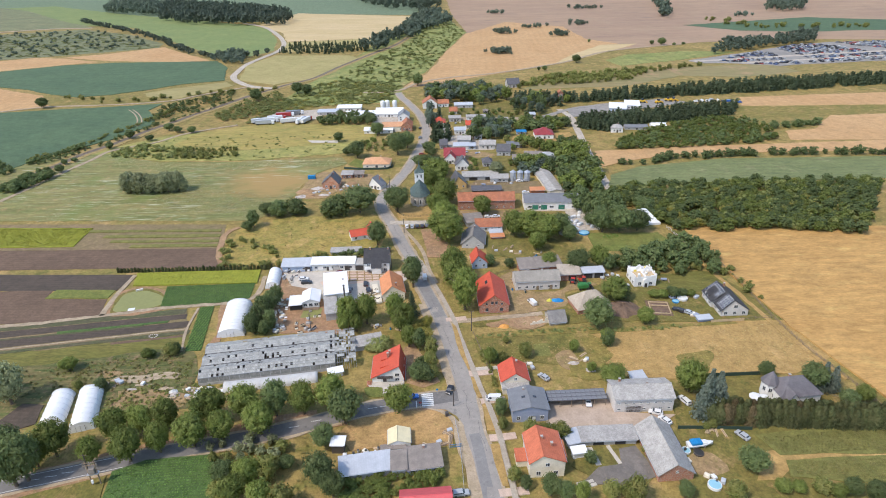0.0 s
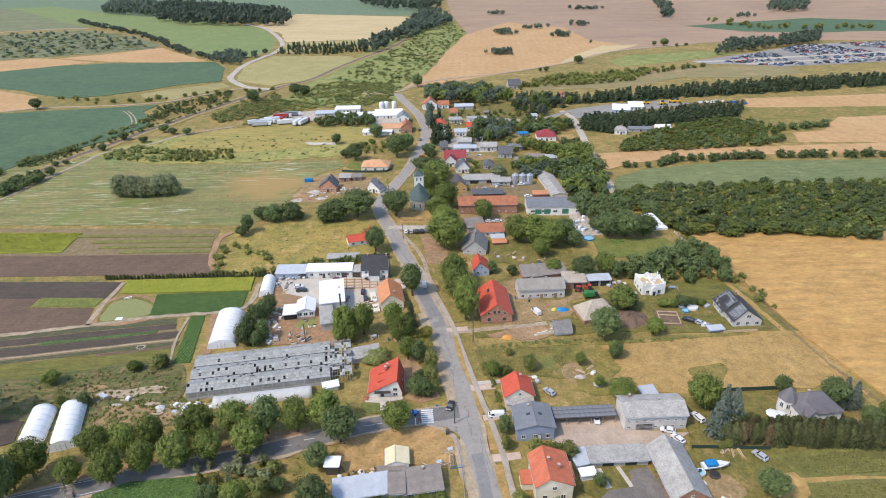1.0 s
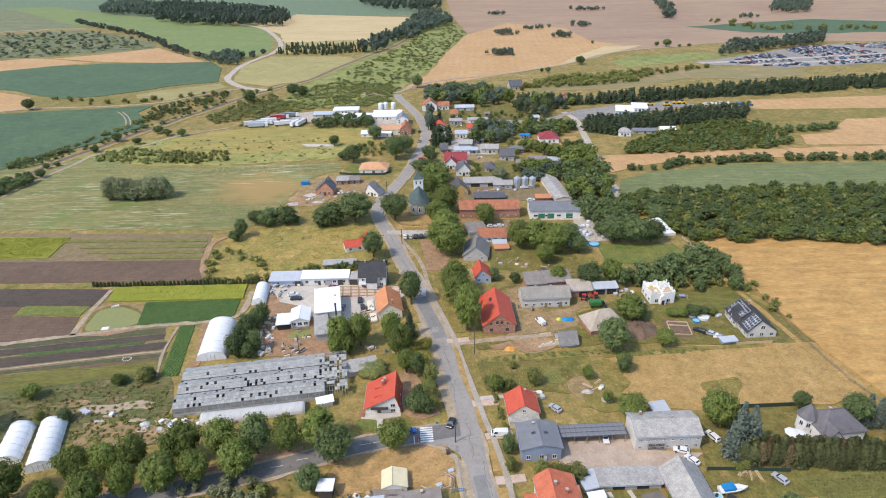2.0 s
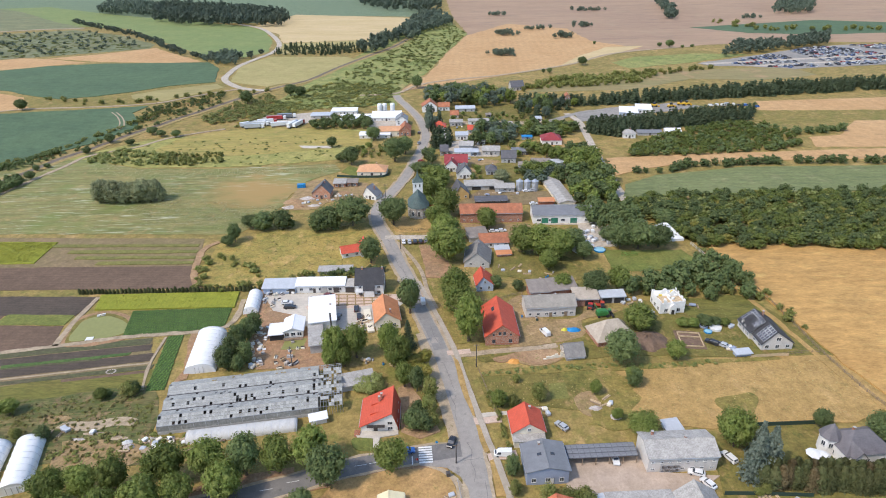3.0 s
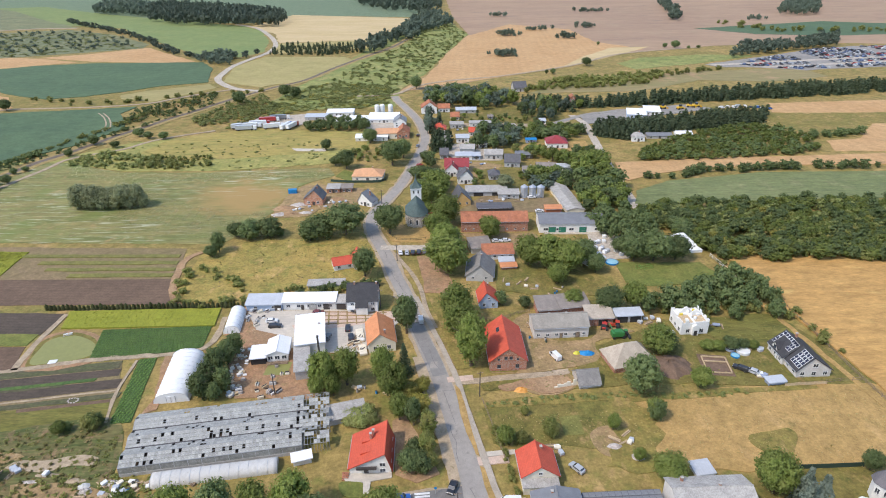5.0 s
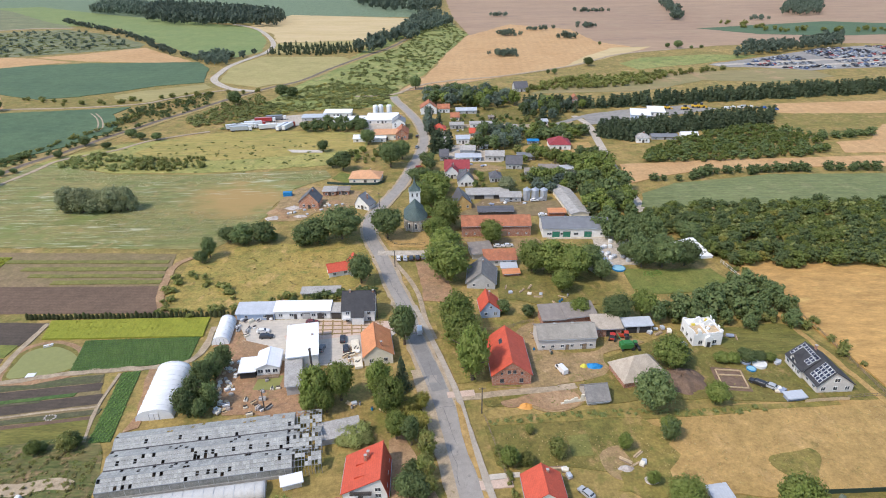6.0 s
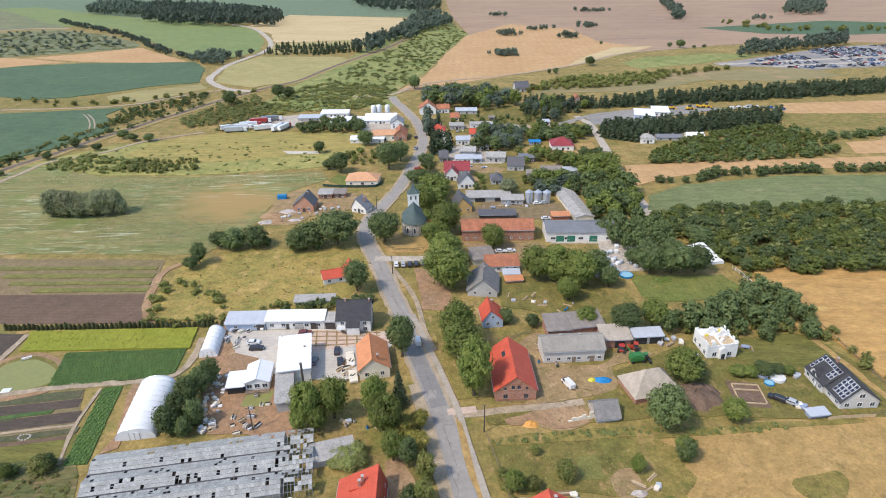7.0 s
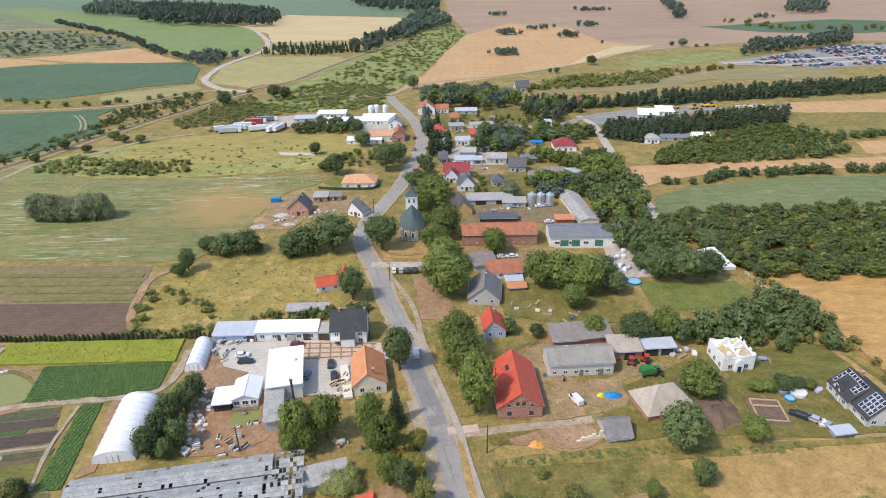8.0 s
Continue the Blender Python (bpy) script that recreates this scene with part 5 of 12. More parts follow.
# zebra crossing, stop line and lane marks
for k in range(7):
    a, b = Vector((-7.6, 156.3)), Vector((-4.4, 156.3))
    far, near = Vector((-6.2, 156.3)), Vector((-5.8, 150.9))
    c = far.lerp(near, k / 6)
    bm = bmesh.new()
    box(bm, -1.85, 1.85, -0.3, 0.3, 0.28, 0.306)
    ob = new("zebra_stripe", mesh_of("zebra_stripe", bm, M_PAINT))
    ob.matrix_world = pose(c.x, c.y, 0, 0, 0, 4)
    tagged(ob, "worn white stripe of the zebra crossing", "road marking", "zebra stripes", "structure")
for x, y, rz in ((-14.8, 153.1, 8), (-19.6, 151, 10), (-23.4, 150.2, 10), (-40.4, 145, 12), (-46.8, 142.5, 12), (-107.2, 126.2, 8), (-111.3, 124.9, 8), (-115.4, 123.8, 8)):
    bm = bmesh.new()
    box(bm, -1.6, 1.6, -0.08, 0.08, 0.27, 0.299)
    ob = new("lane_mark", mesh_of("lane_mark", bm, M_PAINT))
    ob.matrix_world = pose(x, y, 0, 0, 0, rz)
    tagged(ob, "white dash of the centre line on the side road", "road marking", "lane marks", "structure")
bm = bmesh.new()
box(bm, -0.15, 0.15, -1.5, 1.5, 0.27, 0.302)
ob = new("stop_line", mesh_of("stop_line", bm, M_PAINT))
ob.matrix_world = pose(-9.5, 151.5, 0, 0, 0, 5)
tagged(ob, "white stop line at the junction", "road marking", kind="structure")

# tar-sealed cracks in the asphalt
rng = random.Random(3)
road_line = smooth_line(MAIN_ROAD, 3.0)
for k in range(18):
    i = len(road_line) - 4 - k * 4 - rng.randint(0, 2)
    p, q = road_line[i], road_line[i - 4]
    d = (q - p).normalized()
    side = Vector((d.y, -d.x))
    o = rng.uniform(-2.2, 2.2)
    pts = [p.lerp(q, j / 4) + side * (o + rng.uniform(-0.5, 0.5)) for j in range(5)]
    if k % 3 == 0:
        pts = [p + side * u + d * rng.uniform(-0.5, 0.5) for u in (-2.8, -1.2, 0.4, 1.6, 2.8)]
    ribbon("crack_seal", "dark tar seal over a crack in the asphalt", pts, 0.12, M_SIDEASPHALT, 0.304, 0.06, 1, "road repair", 0.8)
for k in range(7):
    p = road_line[len(road_line) - 6 - k * 9]
    patch("asphalt_patch", "square darker repair patch in the asphalt", [(p.x - 1.3 + rng.uniform(-1, 1), p.y - 2), (p.x + 0.9, p.y - 2), (p.x + 0.9, p.y + 1.6), (p.x - 1.3, p.y + 1.6)], M_ASPHALT, 0, 0.1, 1, category="road repair", level=0.3025)
# paved strips in the courtyard garden
for a, b in (([(41.1, 131.6), (42.4, 124.7)], 1.6), ([(46.6, 132.1), (48.5, 125.1)], 1.2), ([(34.7, 118.3), (39.6, 119.4)], 1.0), ([(34.1, 116.8), (40.2, 118.2)], 1.0)):
    ribbon("garden_path", "pale slab path in the courtyard garden", a, b, M_CONCRETE, 0.3, 0.1, 2, "path")

x, y = -53, 207
patch("foundation_pit", "small flooded foundation pit with green water", [(x - 4, y - 3.4), (x + 3.4, y - 3.4), (x + 3.8, y + 3.2), (x - 3.6, y + 3.2)], M_WATER, 0.03, 0.1, 2, category="pit")


# ---- buildings ----
def window_on(parent, x, y, z, w, h, turn, frame_mat=None, glass=None):
    """A framed window whose outer face looks along local -y, turned about z."""
    bm = bmesh.new()
    t = 0.09
    for a in ((-w / 2 - t, w / 2 + t, -h / 2 - t, -h / 2), (-w / 2 - t, w / 2 + t, h / 2, h / 2 + t), (-w / 2 - t, -w / 2, -h / 2, h / 2), (w / 2, w / 2 + t, -h / 2, h / 2), (-0.035, 0.035, -h / 2, h / 2)):
        box(bm, a[0], a[1], -0.07, 0.04, a[2], a[3])
    win = part("window", bm, frame_mat or M_FRAME, parent)
    win.matrix_local = pose(x, y, z, 0, 0, turn)
    bm = bmesh.new()
    box(bm, -w / 2, w / 2, -0.025, 0.03, -h / 2, h / 2)
    part("pane", bm, glass or M_GLASS, win)
    bm = bmesh.new()
    box(bm, -w / 2 - 0.15, w / 2 + 0.15, -0.2, 0.02, -h / 2 - t - 0.06, -h / 2 - t)
    part("sill", bm, M_KERB, win)
    return win


def door_on(parent, x, y, w, h, turn, material, z=0.0, name="door"):
    bm = bmesh.new()
    box(bm, -w / 2, w / 2, -0.06, 0.05, 0, h)
    n = max(2, int(w / 0.9) * 2)
    step = (w - 0.06) / n
    if w <= 2:
        for k in range(n):
            box(bm, -w / 2 + 0.06 + k * step, -w / 2 + (k + 1) * step, -0.09, -0.05, 0.1, h - 0.1)
    d = part(name, bm, material, parent)
    d.matrix_local = pose(x, y, z + 0.01, 0, 0, turn)
    if w > 2:
        bm = bmesh.new()
        box(bm, 0, step - 0.06, -0.09, -0.05, 0.1, h - 0.1)
        board = mesh_of("board", bm, material)
        for k in range(n):
            shared("board", board, d, pose(-w / 2 + 0.06 + k * step, 0, 0))
    bm = bmesh.new()
    for a in ((-w / 2 - 0.08, -w / 2, 0, h + 0.08), (w / 2, w / 2 + 0.08, 0, h + 0.08), (-w / 2, w / 2, h, h + 0.08)):
        box(bm, a[0], a[1], -0.11, 0.03, a[2], a[3])
    part("door_frame", bm, M_DARKFRAME, d)
    if w < 2:
        bm = bmesh.new()
        tube(bm, 0.025, 0.025, (w * 0.36, -0.15, h * 0.5), (w * 0.24, -0.15, h * 0.5), 6)
        box(bm, w * 0.35, w * 0.37, -0.16, -0.08, h * 0.49, h * 0.51)
        part("handle", bm, M_METAL, d)
    return d


def face(w, d, side, u):
    """Where a wall's point at fraction u lies, and its turn."""
    return {"f": (u * w, -d / 2, 0), "b": (-u * w, d / 2, 180), "l": (-w / 2, -u * d, 270), "r": (w / 2, u * d, 90)}[side]


def house(name, label, dims, wall, roof, ridge="y", kind="gable", windows=(), doors=(), chimneys=(), over=0.45, category="house",
          roof_label="", group="", thick=0.22, skylights=(), floor=0.0, gutters=True, win_frame=None):
    """dims: x, y, turn, width along the front, depth, eave height, ridge height, ridge offset.
    windows: (side, count, z of the middle, width, height). doors: (side, u, width, height, material)."""
    x, y, rot, w, d, he, hr, ro = dims
    th = thing(name, label, category, x, y, rot, 0, group)
    hw, hd = w / 2, d / 2
    bm = bmesh.new()
    if kind == "gable":
        if ridge == "y":
            prism(bm, [(-hw, -0.3), (hw, -0.3), (hw, he), (ro * w, hr - 0.02), (-hw, he)], -hd, hd, "y")
        else:
            prism(bm, [(-hd, -0.3), (hd, -0.3), (hd, he), (ro * d, hr - 0.02), (-hd, he)], -hw, hw, "x")
    elif kind == "shed":
        prism(bm, [(-hd, -0.3), (hd, -0.3), (hd, hr), (-hd, he)], -hw, hw, "x")
    else:
        box(bm, -hw, hw, -hd, hd, -0.3, he)
    part("wall", fixed(bm), wall, th)
    bm = bmesh.new()
    if kind == "gable":
        half, run = (hw, hd) if ridge == "y" else (hd, hw)
        full = 2 * half
        for s in (-1, 1):
            top = ro * full
            slope = (hr - he) / abs(s * half - top)
            edge = s * (half + over)
            drop = he - slope * over
            prism(bm, [(top, hr), (edge, drop), (edge, drop + thick), (top, hr + thick)], -run - over * 0.8, run + over * 0.8, ridge)
    elif kind == "shed":
        s = (hr - he) / d
        prism(bm, [(-hd - over, he - s * over), (hd + over, hr + s * over), (hd + over, hr + s * over + thick), (-hd - over, he - s * over + thick)], -hw - over, hw + over, "x")
    elif kind == "hip":
        a, b = hw + over, hd + over
        r = max(0.0, abs(hw - hd))
        e = [bm.verts.new(p) for p in ((-a, -b, he), (a, -b, he), (a, b, he), (-a, b, he))]
        if hw >= hd:
            t = [bm.verts.new((-r - 0.01, 0, hr)), bm.verts.new((r + 0.01, 0, hr))]
            fs = ((e[0], e[1], t[1], t[0]), (e[1], e[2], t[1]), (e[2], e[3], t[0], t[1]), (e[3], e[0], t[0]))
        else:
            t = [bm.verts.new((0, -r - 0.01, hr)), bm.verts.new((0, r + 0.01, hr))]
            fs = ((e[0], e[1], t[0]), (e[1], e[2], t[1], t[0]), (e[2], e[3], t[1]), (e[3], e[0], t[0], t[1]))
        for f in fs:
            bm.faces.new(f)
        bm.faces.new(e[::-1])
    else:
        box(bm, -hw - over, hw + over, -hd - over, hd + over, he, he + thick)
    roof_ob = part("roof", fixed(bm), roof, th, roof_label)
    if kind == "gable":
        run = (hd if ridge == "y" else hw) + over * 0.8
        top = ro * (w if ridge == "y" else d)
        bm = bmesh.new()
        a, b = ((top, -run, hr + thick), (top, run, hr + thick)) if ridge == "y" else ((-run, top, hr + thick), (run, top, hr + thick))
        tube(bm, 0.14, 0.14, a, b, 8)
        part("ridge_cap", bm, roof, roof_ob)
    if gutters and kind in ("gable", "shed"):
        half = (hw if ridge == "y" else hd) if kind == "gable" else hd
        run = (hd if ridge == "y" and kind == "gable" else hw)
        for s in ((-1, 1) if kind == "gable" else (-1,)):
            full = 2 * half
            slope = (hr - he) / (abs(s * half - ro * full) if kind == "gable" else d)
            e, zz = s * (half + over + 0.07), he - slope * over + 0.02
            bm = bmesh.new()
            if kind == "gable" and ridge == "y":
                tube(bm, 0.08, 0.08, (e, -run, zz), (e, run, zz), 6)
            else:
                tube(bm, 0.08, 0.08, (-run, e, zz), (run, e, zz), 6)
            part("gutter", bm, M_METAL, roof_ob)
    for side, count, z, ww, wh in windows:
        for k in range(count):
            px, py, turn = face(w, d, side, (k + 0.5) / count - 0.5)
            window_on(th, px, py, z, ww, wh, turn, win_frame)
    for side, u, dw, dh, dm in doors:
        px, py, turn = face(w, d, side, u)
        door_on(th, px, py, dw, dh, turn, dm, name="gate" if dw > 2 else "door")
    for cx, cy, rise in chimneys:
        top = hr + rise
        bm = bmesh.new()
        box(bm, cx - 0.28, cx + 0.28, cy - 0.28, cy + 0.28, he, top)
        ch = part("chimney", bm, M_CHIMNEY, roof_ob)
        bm = bmesh.new()
        box(bm, cx - 0.36, cx + 0.36, cy - 0.36, cy + 0.36, top, top + 0.1)
        part("chimney_cap", bm, M_KERB, roof_ob)
    for u, v, sw in skylights:
        # u: across from the ridge as a fraction, v: along it
        half, run = (hw, hd) if ridge == "y" else (hd, hw)
        top = ro * 2 * half
        s = 1 if u > 0 else -1
        slope = math.atan2(hr - he, abs(s * half - top))
        pos = top + (s * half - top) * abs(u)
        zz = hr + thick - (hr - he) * abs(u) + 0.03
        bm = bmesh.new()
        box(bm, -sw / 2, sw / 2, -0.6, 0.6, -0.05, 0.06)
        sk = part("skylight", bm, M_DARKFRAME, roof_ob)
        if ridge == "y":
            sk.matrix_local = pose(pos, v * 2 * run, zz, 0, s * math.degrees(slope), 0) @ pose(0, 0, 0, 0, 0, 90)
        else:
            sk.matrix_local = pose(v * 2 * run, pos, zz, -s * math.degrees(slope), 0, 0)
        bm = bmesh.new()
        box(bm, -sw / 2 + 0.08, sw / 2 - 0.08, -0.52, 0.52, 0.06, 0.075)
        part("pane", bm, M_GLASS, sk)
    return th


def annex(parent, x0, x1, y0, y1, h0, h1, wall, roof, over=0.25, name="annex"):
    """A lean-to built against a house: its roof runs from h0 at y0 to h1 at y1."""
    bm = bmesh.new()
    prism(bm, [(y0, -0.3), (y1, -0.3), (y1, h1), (y0, h0)], x0, x1, "x")
    a = part(name, fixed(bm), wall, parent)
    s = (h1 - h0) / (y1 - y0)
    bm = bmesh.new()
    prism(bm, [(y0 - over, h0 - s * over), (y1, h1), (y1, h1 + 0.16), (y0 - over, h0 - s * over + 0.16)], x0 - over, x1 + over, "x")
    part("annex_roof", fixed(bm), roof, a)
    return a


def polytunnel(label, p_near, p_far, width, height, film=None):
    """A hooped greenhouse tunnel; its ends at p_near and p_far."""
    a, b = Vector(p_near), Vector(p_far)
    length, c = (b - a).length, (a + b) / 2
    rot = math.degrees(math.atan2(b.y - a.y, b.x - a.x)) - 90
    th = thing("polytunnel", label, "greenhouse", c.x, c.y, rot, 0, "polytunnels")
    n, hoops = 14, max(6, int(length / 2.2))
    bm = bmesh.new()
    rows = []
    for i in range(hoops * 2 + 1):
        s = -length / 2 + length * i / (hoops * 2)
        sag = 0.985 if i % 2 else 1.0
        ring = []
        for k in range(n + 1):
            f = math.pi * k / n
            px = -math.cos(f) * width / 2 * sag
            pz = (math.sin(f) ** 0.8) * height * sag + 0.02 * noise.noise((px, s, 3))
            ring.append(bm.verts.new((px, s, pz)))
        rows.append(ring)
    for r, q in zip(rows, rows[1:]):
        for k in range(n):
            bm.faces.new((r[k], r[k + 1], q[k + 1], q[k]))
    bm.faces.new(rows[0])
    bm.faces.new(rows[-1][::-1])
    fixed(bm)
    for f in bm.faces:
        f.smooth = len(f.verts) == 4
    part("film_cover", bm, film or M_FILM, th)
    bm = bmesh.new()
    rings = []
    for k in range(n + 1):
        f = math.pi * k / n
        c = Vector((-math.cos(f) * (width / 2 + 0.03), 0, math.sin(f) ** 0.8 * (height + 0.03)))
        out = Vector((-math.cos(f), 0, math.sin(f)))
        rings.append([bm.verts.new(c + out * (0.05 * math.cos(q * math.tau / 5)) + Vector((0, 0.05 * math.sin(q * math.tau / 5), 0))) for q in range(5)])
    for r, q in zip(rings, rings[1:]):
        for k in range(5):
            bm.faces.new((r[k], r[(k + 1) % 5], q[(k + 1) % 5], q[k]))
    bm.faces.new(rings[0])
    bm.faces.new(rings[-1])
    fixed(bm)
    hoop = mesh_of("hoop", bm, M_METAL)
    for i in range(0, hoops + 1):
        shared("hoop", hoop, th, pose(0, -length / 2 + length * i / hoops, 0))
    bm = bmesh.new()
    box(bm, -1.3, 1.3, -length / 2 - 0.06, -length / 2 + 0.02, 0, min(2.4, height * 0.75))
    door = part("end_door", bm, M_WHITESHEET, th)
    bm = bmesh.new()
    for u in (-1.3, -0.03, 1.24):
        box(bm, u, u + 0.06, -length / 2 - 0.1, -length / 2 - 0.05, 0, min(2.4, height * 0.75))
    part("door_frame", bm, M_DARKFRAME, door)
    return th


# west side of the road
h = house("white_house", "white rendered house with a red tiled roof", (-19.5, 169, 0.9, 10.5, 11.7, 2, 6.5, 0.37), M_WHITE, M_TILE, windows=[("r", 3, 1.6, 1.1, 1.2), ("l", 2, 1.2, 0.9, 0.8)], doors=[("f", -0.1, 1.0, 2.0, M_DARKFRAME)], chimneys=[(-0.2, 1.5, 0.1), (0.4, 2.6, 0.3)])
x, y, rot, w, d, he, hr, ro = (-19.5, 169, 0.9, 10.5, 11.7, 2, 6.5, 0.37)
for px, pz in ((w * 0.3, 1.1), (w * 0.3, 3.0)):
    window_on(h, px, -d / 2, pz, 1.3, 1.0, 0)
bm = bmesh.new()
box(bm, -w * 0.32, w * 0.16, -d / 2 - 1.1, -d / 2, 2.3, 2.45)
for k in range(12):
    u = -w * 0.32 + k * w * 0.48 / 11
    box(bm, u - 0.05, u + 0.05, -d / 2 - 1.1, -d / 2 - 1.0, 2.45, 3.25)
box(bm, -w * 0.32, w * 0.16, -d / 2 - 1.12, -d / 2 - 0.98, 3.25, 3.33)
part("balcony", bm, M_DARKFRAME, h, "dark wooden balcony")
bm = bmesh.new()
for k in range(5):
    box(bm, -w / 2 - 1.8, -w / 2 - 0.2, -d / 2 - 0.4 - k * 0.4, -d / 2 - k * 0.4, -0.1, 0.9 - 0.17 * k)
bm2 = bmesh.new()
for v in (-1.8, 2.2):
    prism(bm2, [(-2.6, he + 0.9), (0.4, he + 2.9), (0.4, he + 3.0), (-2.6, he + 2.1)], v - 1.3, v + 1.3, "y")
part("dormer", fixed(bm2), M_TILE, h)
part("brick_steps", bm, M_BRICK, h, "red brick garden steps")

h = house("dark_roofed_house", "white house under a dark slate roof by the works yard", (-29.8, 245, 1.2, 11.1, 10, 4.8, 8.9, 0.1), M_WHITE, M_BLACKTILE, "x", windows=[("f", 3, 1.3, 1.2, 1.2), ("f", 3, 3.7, 1.1, 1.1), ("r", 2, 1.6, 1.1, 1.2), ("r", 2, 4.4, 1.0, 1.1)], doors=[("f", -0.35, 1.0, 2.1, M_DARKFRAME)], chimneys=[(-3, 0.6, 0.8), (5, 0.6, 0.6)])
annex(h, -2.2, 2.0, -7.2, -5.0, 3.4, 4.9, M_WHITE, M_BLACKTILE, name="porch")
bm = bmesh.new()
box(bm, -5.4, -2.4, -7.4, -5.0, 2.5, 2.7)
for k in range(9):
    box(bm, -5.4 + k * 0.37, -5.32 + k * 0.37, -7.4, -7.3, 2.7, 3.6)
box(bm, -5.4, -2.4, -7.42, -7.28, 3.6, 3.7)
part("balcony", bm, M_FRAME, h, "white terrace with a balustrade")
house("workshop", "low white workshop with a pale metal roof", (-66.2, 244.9, 0.7, 13.1, 5.8, 2.8, 3.7, 0.00), M_BLUEWALL, M_SILVER, kind="shed", windows=[("f", 2, 1.6, 1.0, 0.8)], doors=[("f", 0.38, 2.4, 2.2, M_DARKFRAME)], category="workshop")
h = house("workshop", "long white workshop with a white sheet roof", (-49.7, 244.8, -0.1, 19.3, 4.8, 3.4, 4.3, 0.00), M_WHITE, M_WHITESHEET, kind="shed", windows=[("f", 5, 1.7, 1.3, 1.0)], doors=[("f", -0.13, 0.9, 2.0, M_DARKFRAME), ("f", 0.07, 2.6, 2.3, M_GREYWALL), ("f", 0.33, 2.2, 2.3, M_DARKFRAME)], category="workshop")
house("garage", "grey garage between workshop and house", (-37.8, 244.5, -2, 4.2, 4.5, 3, 3.5, 0.00), M_GREYWALL, M_ETERNIT, kind="shed", doors=[("f", 0, 3.2, 2.3, M_DARKFRAME)], category="garage")
house("hall", "white flat-roofed production hall", (-45.2, 222, 10, 9.2, 17, 5, 5.4, 0), M_WHITE, M_WHITESHEET, kind="shed", windows=[("r", 5, 2.2, 1.4, 1.0)], doors=[("r", 0.1, 3.0, 3.0, M_GREYWALL)], category="hall", chimneys=[(-4, 9, 0.3), (3, 2, 0.3)])
house("shed", "grey sheet-roofed extension of the hall", (-45.4, 208.4, 11.5, 4.4, 14.5, 3.6, 4.1, 0.00), M_GREYWALL, M_ETERNIT, kind="shed", category="shed")
h = house("pavilion", "white-roofed garden pavilion with a wooden veranda", (-54.4, 214.8, 6, 6.6, 8.6, 3.2, 4.5, 0.00), M_WHITE, M_WHITESHEET, windows=[("f", 3, 1.9, 1.4, 1.2), ("r", 2, 1.7, 1.1, 1.1)], category="pavilion", over=0.5)
bm = bmesh.new()
box(bm, -3.3, 3.3, -6.0, -4.3, -0.2, 0.5)
for k in range(14):
    u = -3.25 + k * 0.5
    box(bm, u - 0.05, u + 0.05, -6.0, -5.9, 0.5, 1.4)
box(bm, -3.3, 3.3, -6.02, -5.88, 1.4, 1.5)
part("veranda", bm, M_WOOD, h, "weathered wooden veranda")
# solid near-black walls stand for the shade under this open roof
house("shed", "white-roofed open lean-to shed", (-60.2, 212.4, 7, 4.6, 6.4, 2.7, 3.0, 0.00), M_DARK, M_WHITESHEET, kind="shed", category="shed")
house("orange_roofed_house", "house with a bright orange tiled roof", (-21.6, 221.8, 9.1, 9, 13.3, 3.6, 7.1, -0.06), M_CREAM, M_TILE_ORANGE, windows=[("f", 2, 1.8, 1.1, 1.2), ("l", 3, 1.7, 1.1, 1.2)], chimneys=[(1.2, -5, 0.4)], doors=[("l", 0.3, 1.0, 2.1, M_WOOD)])
house("shed", "long low shed with a grey felt roof by the greenhouse", (-28.4, 184.6, 16, 10.5, 5.4, 2.0, 2.5, 0.00), M_GREYWALL, M_ETERNIT, kind="shed", category="shed", gutters=False)
th = thing("steel_chimney", "tall dark steel chimney beside the hall", "chimney", -38.6, 203.6)
bm = bmesh.new()
tube(bm, 0.36, 0.3, (0, 0, -0.2), (0, 0, 14.5), 14)
part("flue", bm, M_DARKFRAME, th)
bm = bmesh.new()
lathe(bm, [(0.55, 0), (0.55, 0.5), (0.4, 0.8)], 12)
part("base", bm, M_KERB, th)
bm = bmesh.new()
lathe(bm, [(0.42, 14.4), (0.42, 14.6), (0.1, 14.9)], 14)
part("cowl", bm, M_DARKFRAME, th)
for x, y, n in ((-29, 224.5, 5), (-27.2, 216.4, 4)):
    th = thing("slab_stack", "long stack of pale concrete slabs on bearers", "slabs", x, y, 12, 0.05, "slab stacks")
    for k in range(n):
        bm = bmesh.new()
        rounded_box(bm, -1.25, 1.25, -3.4 + k * 1.4, -2.1 + k * 1.4, 0.15, 0.9, 0.03, 1)
        part("slab", bm, M_CREAM, th)
    bm = bmesh.new()
    for u in (-0.8, 0.7):
        box(bm, u, u + 0.12, -3.4, -3.4 + n * 1.4, 0, 0.16)
    part("bearer", bm, M_WOOD, th)
polytunnel("white plastic polytunnel by the vegetable plot", (-122.5, 145), (-126.3, 159.3), 7.2, 3.4)
polytunnel("bulging white plastic polytunnel", (-111.9, 142.8), (-117.8, 160.8), 7.4, 3.5)
polytunnel("long white polytunnel behind the greenhouse", (-80.9, 191.6), (-83.9, 213.9), 10.2, 3.6)
polytunnel("short grey polytunnel in the works yard", (-73.9, 227.2), (-75.4, 240.8), 5.6, 3.3)
polytunnel("low torn white plastic tunnel beside the greenhouse", (-74, 161.6), (-43.6, 166.2), 5.0, 2.1, M_OLDFILM)
house("shed", "small white tarpaulin shed", (-37.6, 167.6, 17.1, 4.6, 2.2, 1.8, 2.1, 0.00), M_WHITE, M_WHITESHEET, kind="shed", category="shed")

